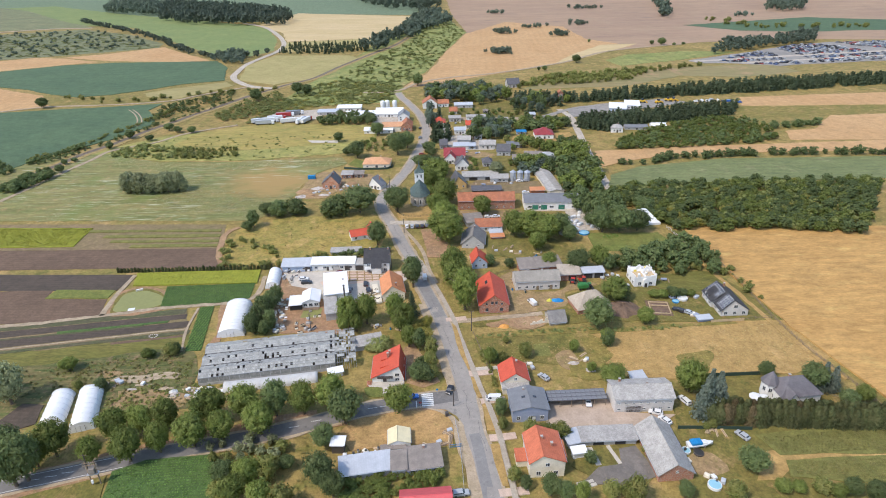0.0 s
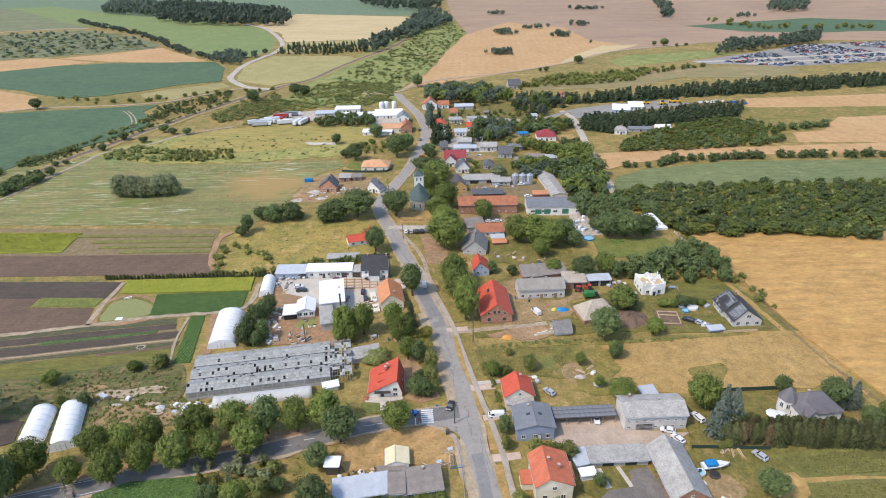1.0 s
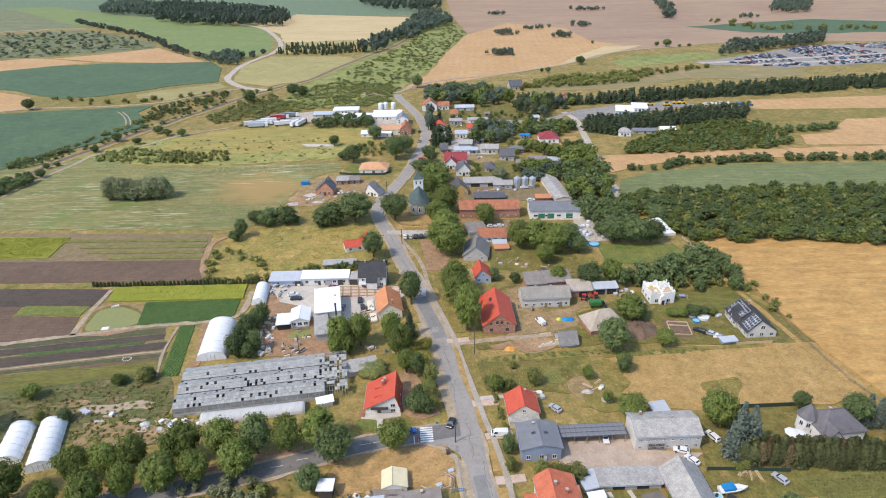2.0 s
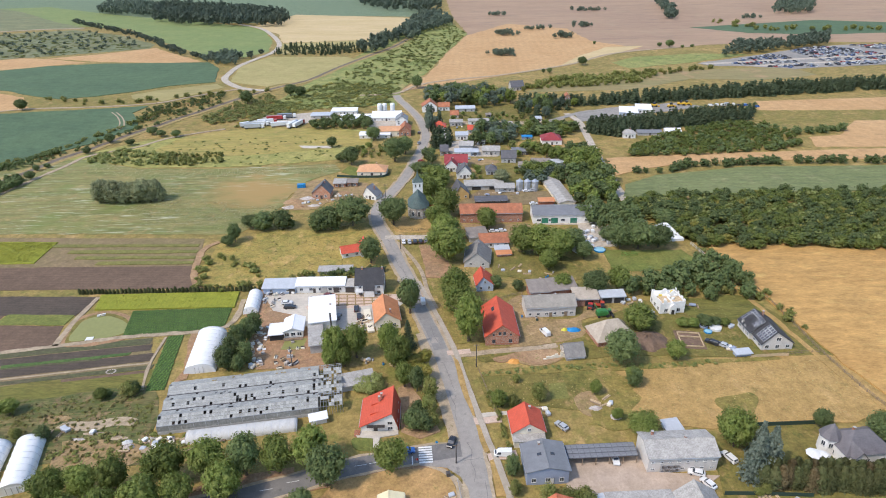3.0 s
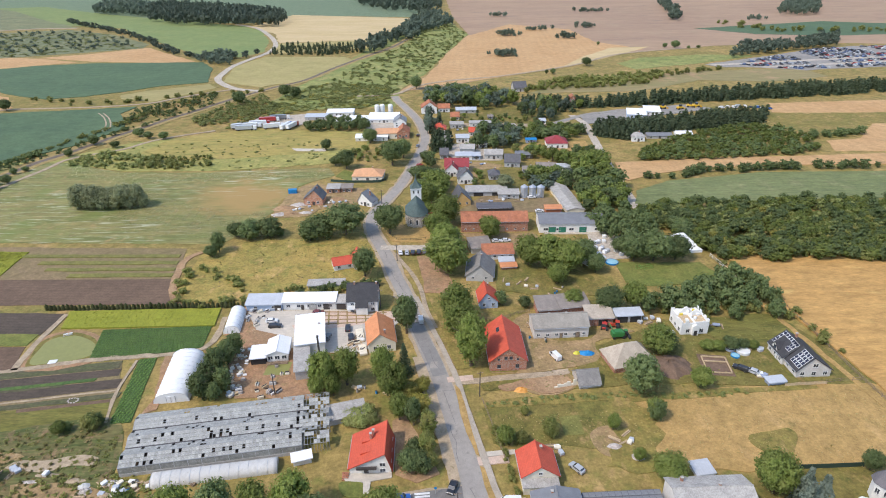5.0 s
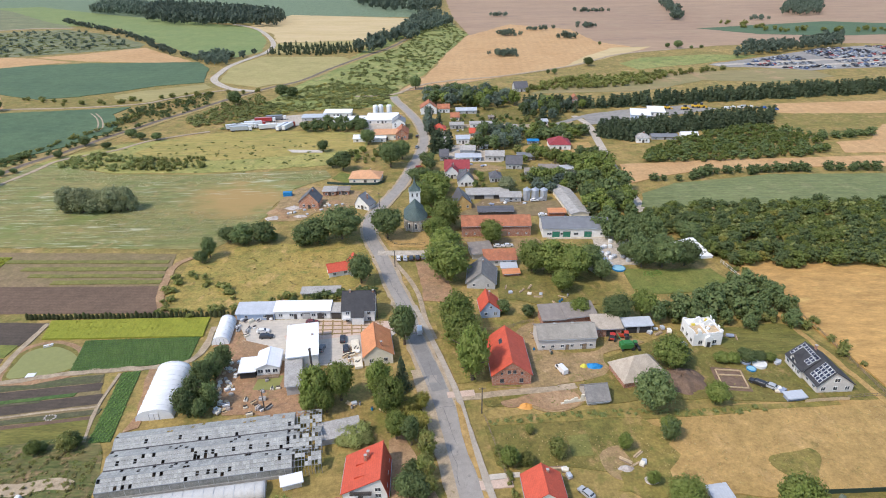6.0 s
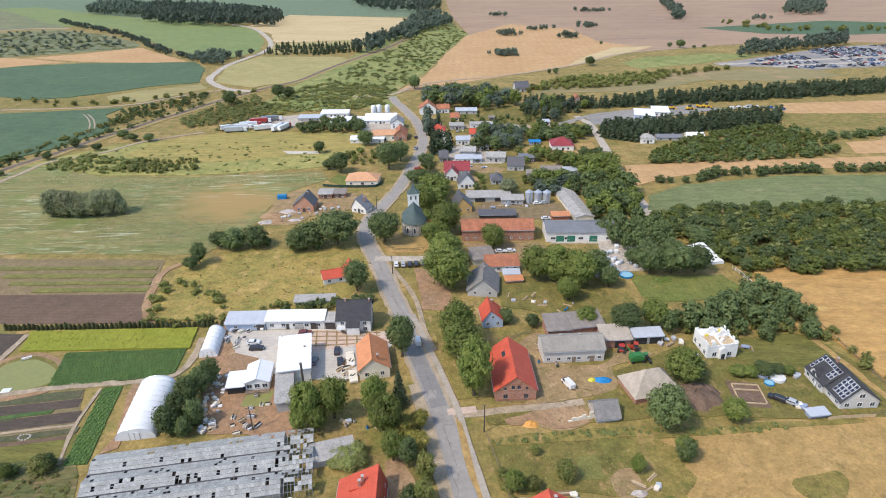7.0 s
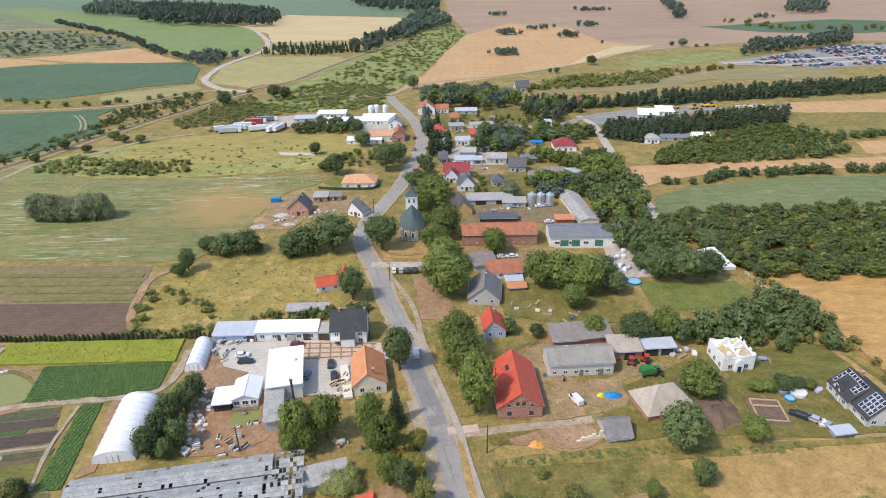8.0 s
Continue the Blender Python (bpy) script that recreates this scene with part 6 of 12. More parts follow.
# junction corner
house("brown_roofed_bungalow", "bungalow under a low brown felt roof", (-6.9, 127, 7.7, 10, 7.6, 2.3, 2.9, 0.00), M_BLUEWALL, M_BROWNSHEET, kind="shed", windows=[("f", 3, 1.5, 1.2, 1.1)], chimneys=[(0.5, 3, 1.0)])
house("shed", "low brown felt-roofed shed of the bungalow", (-13.6, 125.6, 4.4, 3.9, 6.4, 2.8, 3, 0.00), M_GREYWALL, M_BROWNSHEET, kind="shed", category="shed")
house("shed", "long shed with a pale blue-grey sheet roof", (-23, 124.9, 9.2, 13.9, 6.3, 2.6, 3, 0.00), M_GREYWALL, M_SILVER, kind="shed", category="shed")
house("garden_canopy", "garden canopy with a cream arched sheet roof", (-14.1, 135.8, 4.3, 6.4, 6, 2, 3.2, -0.09), M_WHITE, plain("cream_sheet", (0.75, 0.66, 0.42)), category="canopy", over=0.2)
house("shed", "low grey flat shed beside the canopy", (-15.7, 132.2, 5.9, 6.7, 1.2, 1.3, 1.4, 0.00), M_GREYWALL, M_BROWNSHEET, kind="shed", category="shed")
house("garden_shed", "small dark shed with a white roof", (-31.6, 132.9, -1.6, 3.5, 2.9, 3.3, 3.5, 0.00), M_DARKFRAME, M_WHITESHEET, kind="shed", category="shed")
house("red_sheet_roofed_house", "house under a pinkish red sheet roof", (-5.7, 110.8, 4, 13, 9, 3, 5.6, 0.00), M_CREAM, plain("pink_red_sheet", (0.62, 0.1, 0.11), 0.45), "x", windows=[("f", 3, 1.6, 1.1, 1.2)])

# east side of the road, near part
h = house("small_red_roofed_house", "small cream house with a bright red roof", (22.6, 162.5, 2.5, 8.9, 8.5, 3.4, 6.4, -0.00), M_CREAM, M_TILE, windows=[("f", 1, 4.2, 0.8, 0.8), ("l", 2, 1.6, 1.0, 1.1)], chimneys=[(1.2, 2.5, 0.2)])
x, y, rot, w, d, he, hr, ro = (22.6, 162.5, 2.5, 8.9, 8.5, 3.4, 6.4, -0.00)
annex(h, -w / 2, w / 2 - 0.3, -d / 2 - 2.4, -d / 2, 2.3, 2.6, M_CREAM, M_ETERNIT)
house("grey_blue_house", "grey-blue rendered house with a grey sheet roof", (25.4, 147.7, 2.2, 10.8, 9.7, 4.5, 5.9, 0.01), M_GREYBLUE, M_GREYMETAL, windows=[("f", 3, 1.6, 1.0, 1.2), ("r", 3, 1.6, 1.0, 1.2)], doors=[("f", 0.1, 1.0, 2.1, M_FRAME)], skylights=[(-0.3, 0.0, 0.9), (0.35, 0.0, 0.9)], chimneys=[(-1, 3.5, 0.4)])
h = house("orange_roofed_house", "cream house with a terracotta tiled roof", (27, 126.8, 2, 9.5, 11.2, 5.5, 8, -0.14), M_CREAM, M_TILE_TERRA, windows=[("f", 2, 1.6, 1.1, 1.2), ("f", 1, 4.6, 1.0, 1.0), ("r", 3, 1.6, 1.1, 1.2), ("l", 2, 1.6, 1.1, 1.2)], chimneys=[(1.8, -1, 0.2), (-0.6, 1, 0.7)])
x, y, rot, w, d, he, hr, ro = (27, 126.8, 2, 9.5, 11.2, 5.5, 8, -0.14)
a = annex(h, -w / 2 - 3.0, -w / 2, -1.5, 2.5, 2.2, 3.0, M_CREAM, M_TILE_TERRA, name="porch")
annex(h, w / 2, w / 2 + 0.9, -d / 2 + 2.5, d / 2 - 3, he - 0.9, he - 0.3, M_CREAM, M_TILE_OLD, name="side_wing")
h = house("grey_hall", "pale concrete farm building with a shallow sheet roof", (61.2, 150.8, 1.4, 18.3, 9.2, 5.2, 6.9, 0.00), M_PALEWALL, M_ETERNIT, "x", windows=[("f", 7, 1.3, 0.9, 0.5), ("f", 8, 3.6, 0.7, 0.4)], doors=[("f", -0.18, 4.2, 2.3, M_DARKFRAME)], chimneys=[(-6, 3, 0.3), (2, 0.6, 0.5)], category="farm building")
x, y, rot, w, d, he, hr, ro = (61.2, 150.8, 1.4, 18.3, 9.2, 5.2, 6.9, 0.00)
bm = bmesh.new()
for k in range(17):
    box(bm, -5.9 + k * 0.32, -5.82 + k * 0.32, -d / 2 - 0.2, -d / 2 - 0.13, 0.1, 2.5)
for z in (0.2, 1.3, 2.45):
    box(bm, -6.0, -0.6, -d / 2 - 0.22, -d / 2 - 0.11, z, z + 0.09)
part("barred_gate", bm, M_METAL, h, "grey barred sliding gate")
h = house("brick_barn", "long grey-roofed barn with a red brick gable", (61.3, 128.2, 3.1, 9.6, 18.6, 2.6, 6.1, -0.04), M_BRICK, M_ETERNIT, windows=[("r", 4, 1.6, 0.8, 0.7), ("f", 1, 3.4, 0.6, 0.6)], doors=[("l", 0.1, 2.6, 2.4, M_WOOD)], category="barn")
house("shed", "long low shed with a worn grey sheet roof", (47.1, 135, 1.6, 15.9, 5.1, 2, 2.4, 0.00), M_GREYWALL, M_ETERNIT, kind="shed", category="shed", doors=[("f", -0.2, 3, 2, M_DARK), ("f", 0.2, 3, 2, M_DARK)])
house("shed", "open shed with a pale blue sheet roof", (36.7, 134.3, 16.1, 4.4, 5, 1.8, 2.1, 0.00), M_GREYWALL, M_SILVER, kind="shed", category="shed")
house("canopy", "small white sheet canopy in the yard", (37.4, 128.6, 8.4, 3.7, 2, 2.2, 2.4, 0.00), M_WHITE, M_WHITESHEET, kind="shed", category="canopy", gutters=False)
house("garden_shed", "small shed with a blue-grey metal roof", (64.1, 162.1, 8.9, 4.5, 3.8, 1.2, 1.5, 0.00), M_WHITE, M_SILVER, kind="shed", category="shed")


# ---- the old greenhouse ----
M_BAR = plain("dull_grey_steel", (0.3, 0.31, 0.31), 0.7)
def greenhouse(dims, spans=3):
    x, y, rot, w, d, he, hr, ro = dims
    th = thing("glass_greenhouse", "long grey glasshouse with many broken and dirty panes", "greenhouse", x, y, rot)
    bm = bmesh.new()
    step = d / spans
    for u0, u1, v0, v1 in ((-w / 2, w / 2, -d / 2 - 0.1, -d / 2 + 0.1), (-w / 2, w / 2, d / 2 - 0.1, d / 2 + 0.1), (-w / 2 - 0.1, -w / 2 + 0.1, -d / 2, d / 2), (w / 2 - 0.1, w / 2 + 0.1, -d / 2, d / 2)):
        box(bm, u0, u1, v0, v1, 0, he * 0.35)
    part("base_wall", bm, M_GREYWALL, th)
    cols, rows = 54, 3
    pw = w / cols
    slope_len = math.hypot(step / 2, hr - he)
    tilt = math.degrees(math.atan2(hr - he, step / 2))
    ph = slope_len / rows
    bm = bmesh.new()
    box(bm, -pw / 2 + 0.035, pw / 2 - 0.035, -ph / 2 + 0.03, ph / 2 - 0.03, -0.012, 0.012)
    pane_mesh = mesh_of("pane", bm, M_PANE)
    bm = bmesh.new()
    box(bm, -0.04, 0.04, -slope_len / 2, slope_len / 2, -0.05, 0.03)
    bar_mesh = mesh_of("glazing_bar", bm, M_BAR)
    rng = random.Random(9)
    rest = bmesh.new()
    bars = bmesh.new()
    for s in range(spans):
        y0 = -d / 2 + s * step
        for side in (0, 1):
            base = pose(0, y0 + step * (0.25 if side == 0 else 0.75), (he + hr) / 2, tilt if side == 0 else -tilt)
            for c in range(cols + 1):
                box(bars, -0.04, 0.04, -slope_len / 2, slope_len / 2, -0.05, 0.03, base @ Matrix.Translation((-w / 2 + c * pw, 0, 0)))
            box(bars, -w / 2, w / 2, -0.05, 0.05, -0.06, 0.03, base)
            for c in range(cols):
                for r in range(rows):
                    gap = noise.noise((c * 0.35, s * 3.1 + side * 1.7 + r, 2.2))
                    if rng.random() < 0.05 + max(0, gap) * 0.28:
                        continue
                    m = base @ Matrix.Translation((-w / 2 + (c + 0.5) * pw, -slope_len / 2 + (r + 0.5) * ph, rng.uniform(0, 0.02)))
                    if s < 1:
                        shared("pane", pane_mesh, th, m)
                    else:
                        box(rest, -pw / 2 + 0.035, pw / 2 - 0.035, -ph / 2 + 0.03, ph / 2 - 0.03, -0.012, 0.012, m)
        if s:
            bm = bmesh.new()
            box(bm, -w / 2, w / 2, y0 - 0.22, y0 + 0.22, he - 0.02, he + 0.1)
            part("valley_gutter", bm, M_DARKFRAME, th, "dark valley gutter between two spans")
        for yy, zz in ((y0, he), (y0 + step / 2, hr)):
            box(bars, -w / 2, w / 2, yy - 0.09, yy + 0.09, zz - 0.06, zz + 0.08)
    tagged(part("glazing_grid", bars, M_BAR, th), kind="stuff")
    tagged(part("pane_rest", rest, M_PANE, th), kind="stuff")
    bm = bmesh.new()
    for sx in (-1, 1):
        for s in range(spans):
            y0 = -d / 2 + s * step
            ring = [(y0 + 0.05, he * 0.35), (y0 + step - 0.05, he * 0.35), (y0 + step - 0.05, he - 0.1), (y0 + step / 2, hr - 0.1), (y0 + 0.05, he - 0.1)]
            prism(bm, ring, sx * w / 2 - 0.02, sx * w / 2 + 0.02, "x")
    box(bm, -w / 2, w / 2, -d / 2 - 0.02, -d / 2 + 0.02, he * 0.35, he - 0.06)
    part("side_glazing", fixed(bm), M_PANE, th)
    bm = bmesh.new()
    box(bm, -0.05, 0.05, -0.05, 0.05, 0, he)
    post = mesh_of("post", bm, M_METAL)
    for c in range(0, cols + 1, 4):
        for s in range(spans + 1):
            shared("post", post, th, pose(-w / 2 + c * pw, -d / 2 + s * step, 0))
    bm = bmesh.new()
    box(bm, -w / 2 + 0.3, w / 2 - 0.3, -d / 2 + 0.3, d / 2 - 0.3, 0.05, 0.35)
    part("weed_bed", bm, M_DARKSOIL, th, "dark weedy soil inside")
    # the unglazed end bay: bare frame of trusses
    for k in range(9):
        u = w / 2 + 0.8 + k * 0.8
        for s in range(spans):
            bm = bmesh.new()
            y0 = -d / 2 + s * step
            for a, b in (((u, y0, he), (u, y0 + step / 2, hr)), ((u, y0 + step / 2, hr), (u, y0 + step, he))):
                tube(bm, 0.06, 0.06, a, b, 5)
            tube(bm, 0.06, 0.06, (u, y0, 0), (u, y0, he), 5)
            part("bare_truss", bm, M_BAR, th)
    for s in range(spans * 4 + 1):
        yy = -d / 2 + s * step / 4
        zz = he + (hr - he) * (1 - abs((s % 4) / 2 - 1))
        bm = bmesh.new()
        tube(bm, 0.05, 0.05, (w / 2, yy, zz), (w / 2 + 7.4, yy, zz), 5)
        part("purlin", bm, M_BAR, th)
    for k in range(120):
        c, s, side = rng.randrange(9), rng.randrange(spans), rng.randrange(2)
        base = pose(0, -d / 2 + s * step + step * (0.25 if side == 0 else 0.75), (he + hr) / 2, tilt if side == 0 else -tilt)
        shared("pane", pane_mesh, th, base @ Matrix.Translation((w / 2 + 0.4 + c * 0.8, rng.choice((-1, 0, 1)) * slope_len / 3, 0.03 + 0.001 * k)))
    return th


greenhouse((-62.1, 176.9, 9, 45.5, 20.4, 3, 4.1, 0.00))

# ---- east side farms ----
h = house("brick_farmhouse", "large brick farmhouse with a red tiled roof", (19.5, 213.7, 1.5, 11.5, 18.9, 3.8, 8.3, 0.00), M_BRICK, M_TILE, windows=[("f", 2, 1.7, 1.0, 1.2), ("r", 4, 1.7, 1.0, 1.2), ("l", 4, 1.7, 1.0, 1.2)], skylights=[(-0.35, 0.2, 1.2), (-0.35, 0.14, 1.2)], win_frame=M_DARKFRAME, doors=[("r", 0.05, 1.0, 2.1, M_WOOD)])
x, y, rot, w, d, he, hr, ro = (19.5, 213.7, 1.5, 11.5, 18.9, 3.8, 8.3, 0.00)
for u in (-0.07, 0.07):
    window_on(h, u * w, -d / 2, he + 1.0, 0.8, 1.0, 0, M_DARKFRAME)
for u in (-0.26, 0.26):
    window_on(h, u * w, -d / 2, he + 0.5, 0.5, 0.6, 0, M_DARKFRAME)
bm = bmesh.new()
for z in (0.5, he - 0.1, he + 1.9):
    box(bm, -w * 0.5 * min(1, (hr - z) / (hr - he)) + 0.1, w * 0.5 * min(1, (hr - z) / (hr - he)) - 0.1, -d / 2 - 0.08, -d / 2, z, z + 0.18)
part("brick_band", bm, M_TILE_OLD, h)
house("grey_outbuilding", "two-storey grey outbuilding with a worn sheet roof", (39.3, 226, 2.9, 18.7, 8.8, 4.4, 6.8, 0.00), M_PALEWALL, M_DULLETERNIT, "x", windows=[("f", 6, 1.5, 1.0, 0.9)], doors=[("f", 0.3, 1.2, 2.0, M_WOOD), ("f", 0.0, 0.9, 1.9, M_WOOD)], chimneys=[(-3.5, 0.4, 0.3), (2.5, 0.4, 0.3)], category="farm building")
house("cowshed", "old cowshed with a brown-grey felt roof", (37.4, 238.3, 4.4, 8.1, 7.6, 3.2, 4.4, 0.00), M_BRICK, M_BROWNSHEET, kind="shed", category="shed")
house("cowshed", "old brick shed with a wide brown-grey roof", (46.6, 239.4, 7.8, 10.7, 7.1, 3.4, 4.6, 0.00), M_BRICK, M_BROWNSHEET, kind="shed", category="shed")
house("shed", "brick shed with an old beige sheet roof", (54.4, 231.9, 1.7, 9, 6.7, 3.2, 4.2, 0.00), M_BRICK, M_OLDROOF, kind="shed", category="shed", doors=[("f", 0.1, 3.0, 2.4, M_DARK)])
# the near-black gates are painted shade of the open bays
h = house("machine_shed", "open machine shed with a pale metal roof", (64.9, 232.3, 3.4, 9.3, 3.7, 2.9, 3.5, 0.00), M_GREYWALL, M_SILVER, kind="shed", category="shed", doors=[("f", -0.25, 3.6, 2.3, M_DARK), ("f", 0.25, 3.6, 2.3, M_DARK)])
house("old_barn", "old barn under a wide grey hipped roof", (58.3, 208, 12, 14, 10, 2.2, 7.6, 0.00), M_BRICK, M_OLDROOF, "x", "hip", category="barn", doors=[("f", -0.1, 3, 2.1, M_WOOD)])
house("shed", "small ruined stone shed with a weathered grey roof", (43, 198.6, 6.4, 6.4, 7.2, 1.5, 4.3, 0.00), M_FIELDSTONE, M_OLDGREY, "x", category="shed")
bm = bmesh.new()
for k in range(9):
    a = k / 8
    box(bm, -4 + 8 * a - 0.5, -4 + 8 * a + 0.52, -0.18, 0.18, -0.1, 0.7 + 1.5 * abs(math.sin(k * 1.3)) * (0.4 + a))
ob = new("ruined_wall", mesh_of("ruined_wall", bm, M_CREAM))
ob.matrix_world = pose(37.1, 196, 0, 0, 0, 12)
tagged(ob, "crumbling pale garden wall of the ruined shed", "wall")
# white house under construction
h = house("unfinished_house", "unfinished white block house with no roof yet", (84.7, 227.1, 3, 9.4, 9.5, 4.2, 4.3, 0.00), M_WHITE, M_WHITE, kind="shed", windows=[("f", 2, 1.6, 1.2, 1.3), ("l", 3, 1.6, 1.2, 1.3)], over=0.05, thick=0.15, gutters=False)
x, y, rot, w, d, he, hr, ro = (84.7, 227.1, 3, 9.4, 9.5, 4.2, 4.3, 0.00)
wall_rng = random.Random(9)
top = hr + 0.15
for u0, u1, v0, v1 in ((-w / 2, w / 2, -d / 2, -d / 2 + 0.3), (-w / 2, -w / 2 + 0.3, -d / 2, d / 2), (w / 2 - 0.3, w / 2, -d / 2, d / 2), (-w / 2, w / 2, d / 2 - 0.3, d / 2), (-0.2, 0.1, -d / 2 + 2, d / 2), (-w / 2, 0, 0.8, 1.1)):
    # courses broken off at uneven heights, as one stepped outline
    bm = bmesh.new()
    along_x = u1 - u0 > v1 - v0
    lo, hi = (u0, u1) if along_x else (v0, v1)
    n = max(3, int((hi - lo) / 1.1))
    outline = [(lo, top - 0.02), (hi, top - 0.02)]
    for q in range(n, 0, -1):
        up = top + wall_rng.choice((0.12, 0.25, 0.5, 0.55, 0.75, 1.2))
        outline += [(lo + (hi - lo) * q / n, up), (lo + (hi - lo) * (q - 1) / n, up)]
    prism(bm, outline, *((v0, v1, "y") if along_x else (u0, u1, "x")))
    fixed(bm)
    part("upper_wall", bm, M_WHITE, h)
for u, v, r in ((-0.6, d * 0.22, 2.4), (w * 0.22, d * 0.05, 2.1)):
    bm = bmesh.new()
    prism(bm, [(u - 2.6, top - 0.02), (u + 2.6, top - 0.02), (u + 0.3, top + r), (u - 0.3, top + r)], v, v + 0.3, "y")
    part("gable_wall", fixed(bm), M_WHITE, h)
for u0, u1, v0, v1 in ((-w / 2 + 0.5, -0.5, -d / 2 + 0.5, 0.6), (0.4, w / 2 - 0.5, -d / 2 + 0.5, d * 0.02)):
    bm = bmesh.new()
    box(bm, u0, u1, v0, v1, top - 0.02, top + 0.04)
    part("floor_deck", bm, M_PLANK, h, "pale timber boards on the upper floor")
bm = bmesh.new()
prism(bm, [(-1.1, -0.2), (1.1, -0.2), (1.1, he * 0.85), (0, he + 0.25), (-1.1, he * 0.85)], -d / 2 - 0.9, -d / 2, "y")
part("entrance", fixed(bm), M_WHITE, h, "white gabled entrance porch")
# dark sheet painted as the shade in the open doorway
bm = bmesh.new()
box(bm, -0.55, 0.55, -d / 2 - 0.95, -d / 2 - 0.88, 0, 2.1)
part("entrance_opening", bm, M_DARK, h)
M_FOAM = plain("yellow_foam", (0.75, 0.6, 0.08))
for k, (u, v) in enumerate(((-0.3, 0.1), (-0.1, 0.3), (0.1, -0.2), (0.25, 0.3), (-0.25, -0.3), (0.3, 0.05))):
    bm = bmesh.new()
    rounded_box(bm, -0.6, 0.6, -0.45, 0.45, 0, 0.8, 0.06)
    pk = part("foam_pack", bm, M_FOAM if k % 3 == 0 else M_WHITE, h, "stacked insulation pack")
    pk.matrix_local = pose(u * w, v * d, hr + 0.15, 0, 0, 20 * k)
# dark house with solar panels
dims = (111.3, 209.3, 1.7, 11, 8.4, 3, 7, -0.06)
x, y, rot, w, d, he, hr, ro = dims
h = house("solar_house", "pale grey house with solar panels on a black tiled roof", dims, M_PALEWALL, M_BLACKTILE, windows=[("l", 3, 1.6, 1.1, 1.2), ("r", 3, 1.6, 1.1, 1.2)], doors=[("l", 0.1, 1.0, 2.1, M_FRAME)], chimneys=[(1.4, 2, 0.5)])
wing_dims = (112.2, 201.8, 1.7, 10.6, 6.6, 2.8, 7.2, -0.1)
wing = house("solar_house_wing", "gabled wing with solar panels on a black roof", wing_dims, M_PALEWALL, M_BLACKTILE, windows=[("f", 3, 1.5, 1.2, 1.2), ("f", 1, 4.4, 1.5, 1.2), ("l", 2, 1.6, 1.1, 1.2)])


def solar_rows(parent, dims, side, cols, rows, v0, panel=(1.1, 1.7)):
    """Framed panels on one slope of a roof with its ridge along local y."""
    x, y, rot, w, d, he, hr, ro = dims
    half = abs(side * w / 2 - ro * w)
    tilt = math.degrees(math.atan2(hr - he, half)) * side
    bm = bmesh.new()
    box(bm, -panel[1] / 2 + 0.09, panel[1] / 2 - 0.09, -panel[0] / 2 + 0.09, panel[0] / 2 - 0.09, 0.03, 0.06)
    cell = mesh_of("solar_glass", bm, M_SOLAR)
    bm = bmesh.new()
    box(bm, -panel[1] / 2, panel[1] / 2, -panel[0] / 2, panel[0] / 2, -0.02, 0.028)
    rim = mesh_of("solar_panel", bm, M_FRAME)
    length = math.hypot(half, hr - he)
    for r in range(rows):
        s = ((r + 0.5) * (panel[1] + 0.12) + 0.3) / length
        for c in range(cols):
            m = pose(ro * w + side * half * s, v0 + c * (panel[0] + 0.12), hr - (hr - he) * s + 0.32, 0, tilt, 0)
            p = shared("solar_panel", rim, parent, m)
            shared("solar_glass", cell, p)


solar_rows(wing, wing_dims, -1, 4, 4, -2.6, (1.05, 1.25))
solar_rows(h, dims, -1, 7, 1, -d / 2 + 0.7, (1.0, 1.2))
solar_rows(h, dims, -1, 1, 4, d / 2 - 0.7, (1.0, 1.2))
solar_rows(h, dims, -1, 2, 3, -d / 2 + 0.9, (1.0, 1.2))
# cross dormer between the panels
c = d * 0.08
bm = bmesh.new()
prism(bm, [(c - 1.5, he - 0.4), (c + 1.5, he - 0.4), (c + 1.5, he + 0.9), (c, he + 2.3), (c - 1.5, he + 0.9)], -w / 2 - 0.12, -w / 2 + 3.2, "x")
dm = part("dormer", fixed(bm), M_PALEWALL, h)
bm = bmesh.new()
for q in (-1, 1):
    prism(bm, [(c, he + 2.35), (c, he + 2.5), (c + q * 1.8, he + 0.75), (c + q * 1.8, he + 0.6)], -w / 2 - 0.4, -w / 2 + 3.3, "x")
part("dormer_roof", fixed(bm), M_BLACKTILE, dm)
bm = bmesh.new()
box(bm, -w / 2 - 0.18, -w / 2 - 0.1, c - 0.6, c + 0.6, he + 0.1, he + 1.3)
part("pane", bm, M_GLASS, dm)
house("garden_shed", "low blue-grey garden shed with a flat roof", (99.5, 196.1, 7, 5.2, 2.2, 1.3, 1.5, 0.00), M_GREYBLUE, M_SILVER, kind="shed", category="shed")
h = house("turreted_house", "white house with a grey hipped roof and a turret", (109.8, 151.6, 6, 13, 9, 4.2, 8.4, 0.00), M_WHITE, M_MAUVETILE, "x", "hip", windows=[("f", 3, 1.7, 1.2, 1.2), ("l", 1, 1.7, 1.2, 1.2)], chimneys=[(-1.6, 0.8, 0.2)])
bm = bmesh.new()
lathe(bm, [(2.5, -0.3), (2.5, 5.4)], 8)
tw = part("turret", bm, M_WHITE, h)
tw.matrix_local = pose(-6.4, 2.2, 0)
bm = bmesh.new()
lathe(bm, [(3.0, 5.3), (1.5, 7.4), (0.05, 9.2)], 8)
part("turret_roof", bm, M_MAUVETILE, tw)
for k in range(3):
    a = radians(200 + 45 * k)
    window_on(tw, 2.35 * math.cos(a), 2.35 * math.sin(a), 3.4, 0.9, 1.4, 290 + 45 * k)
bm = bmesh.new()
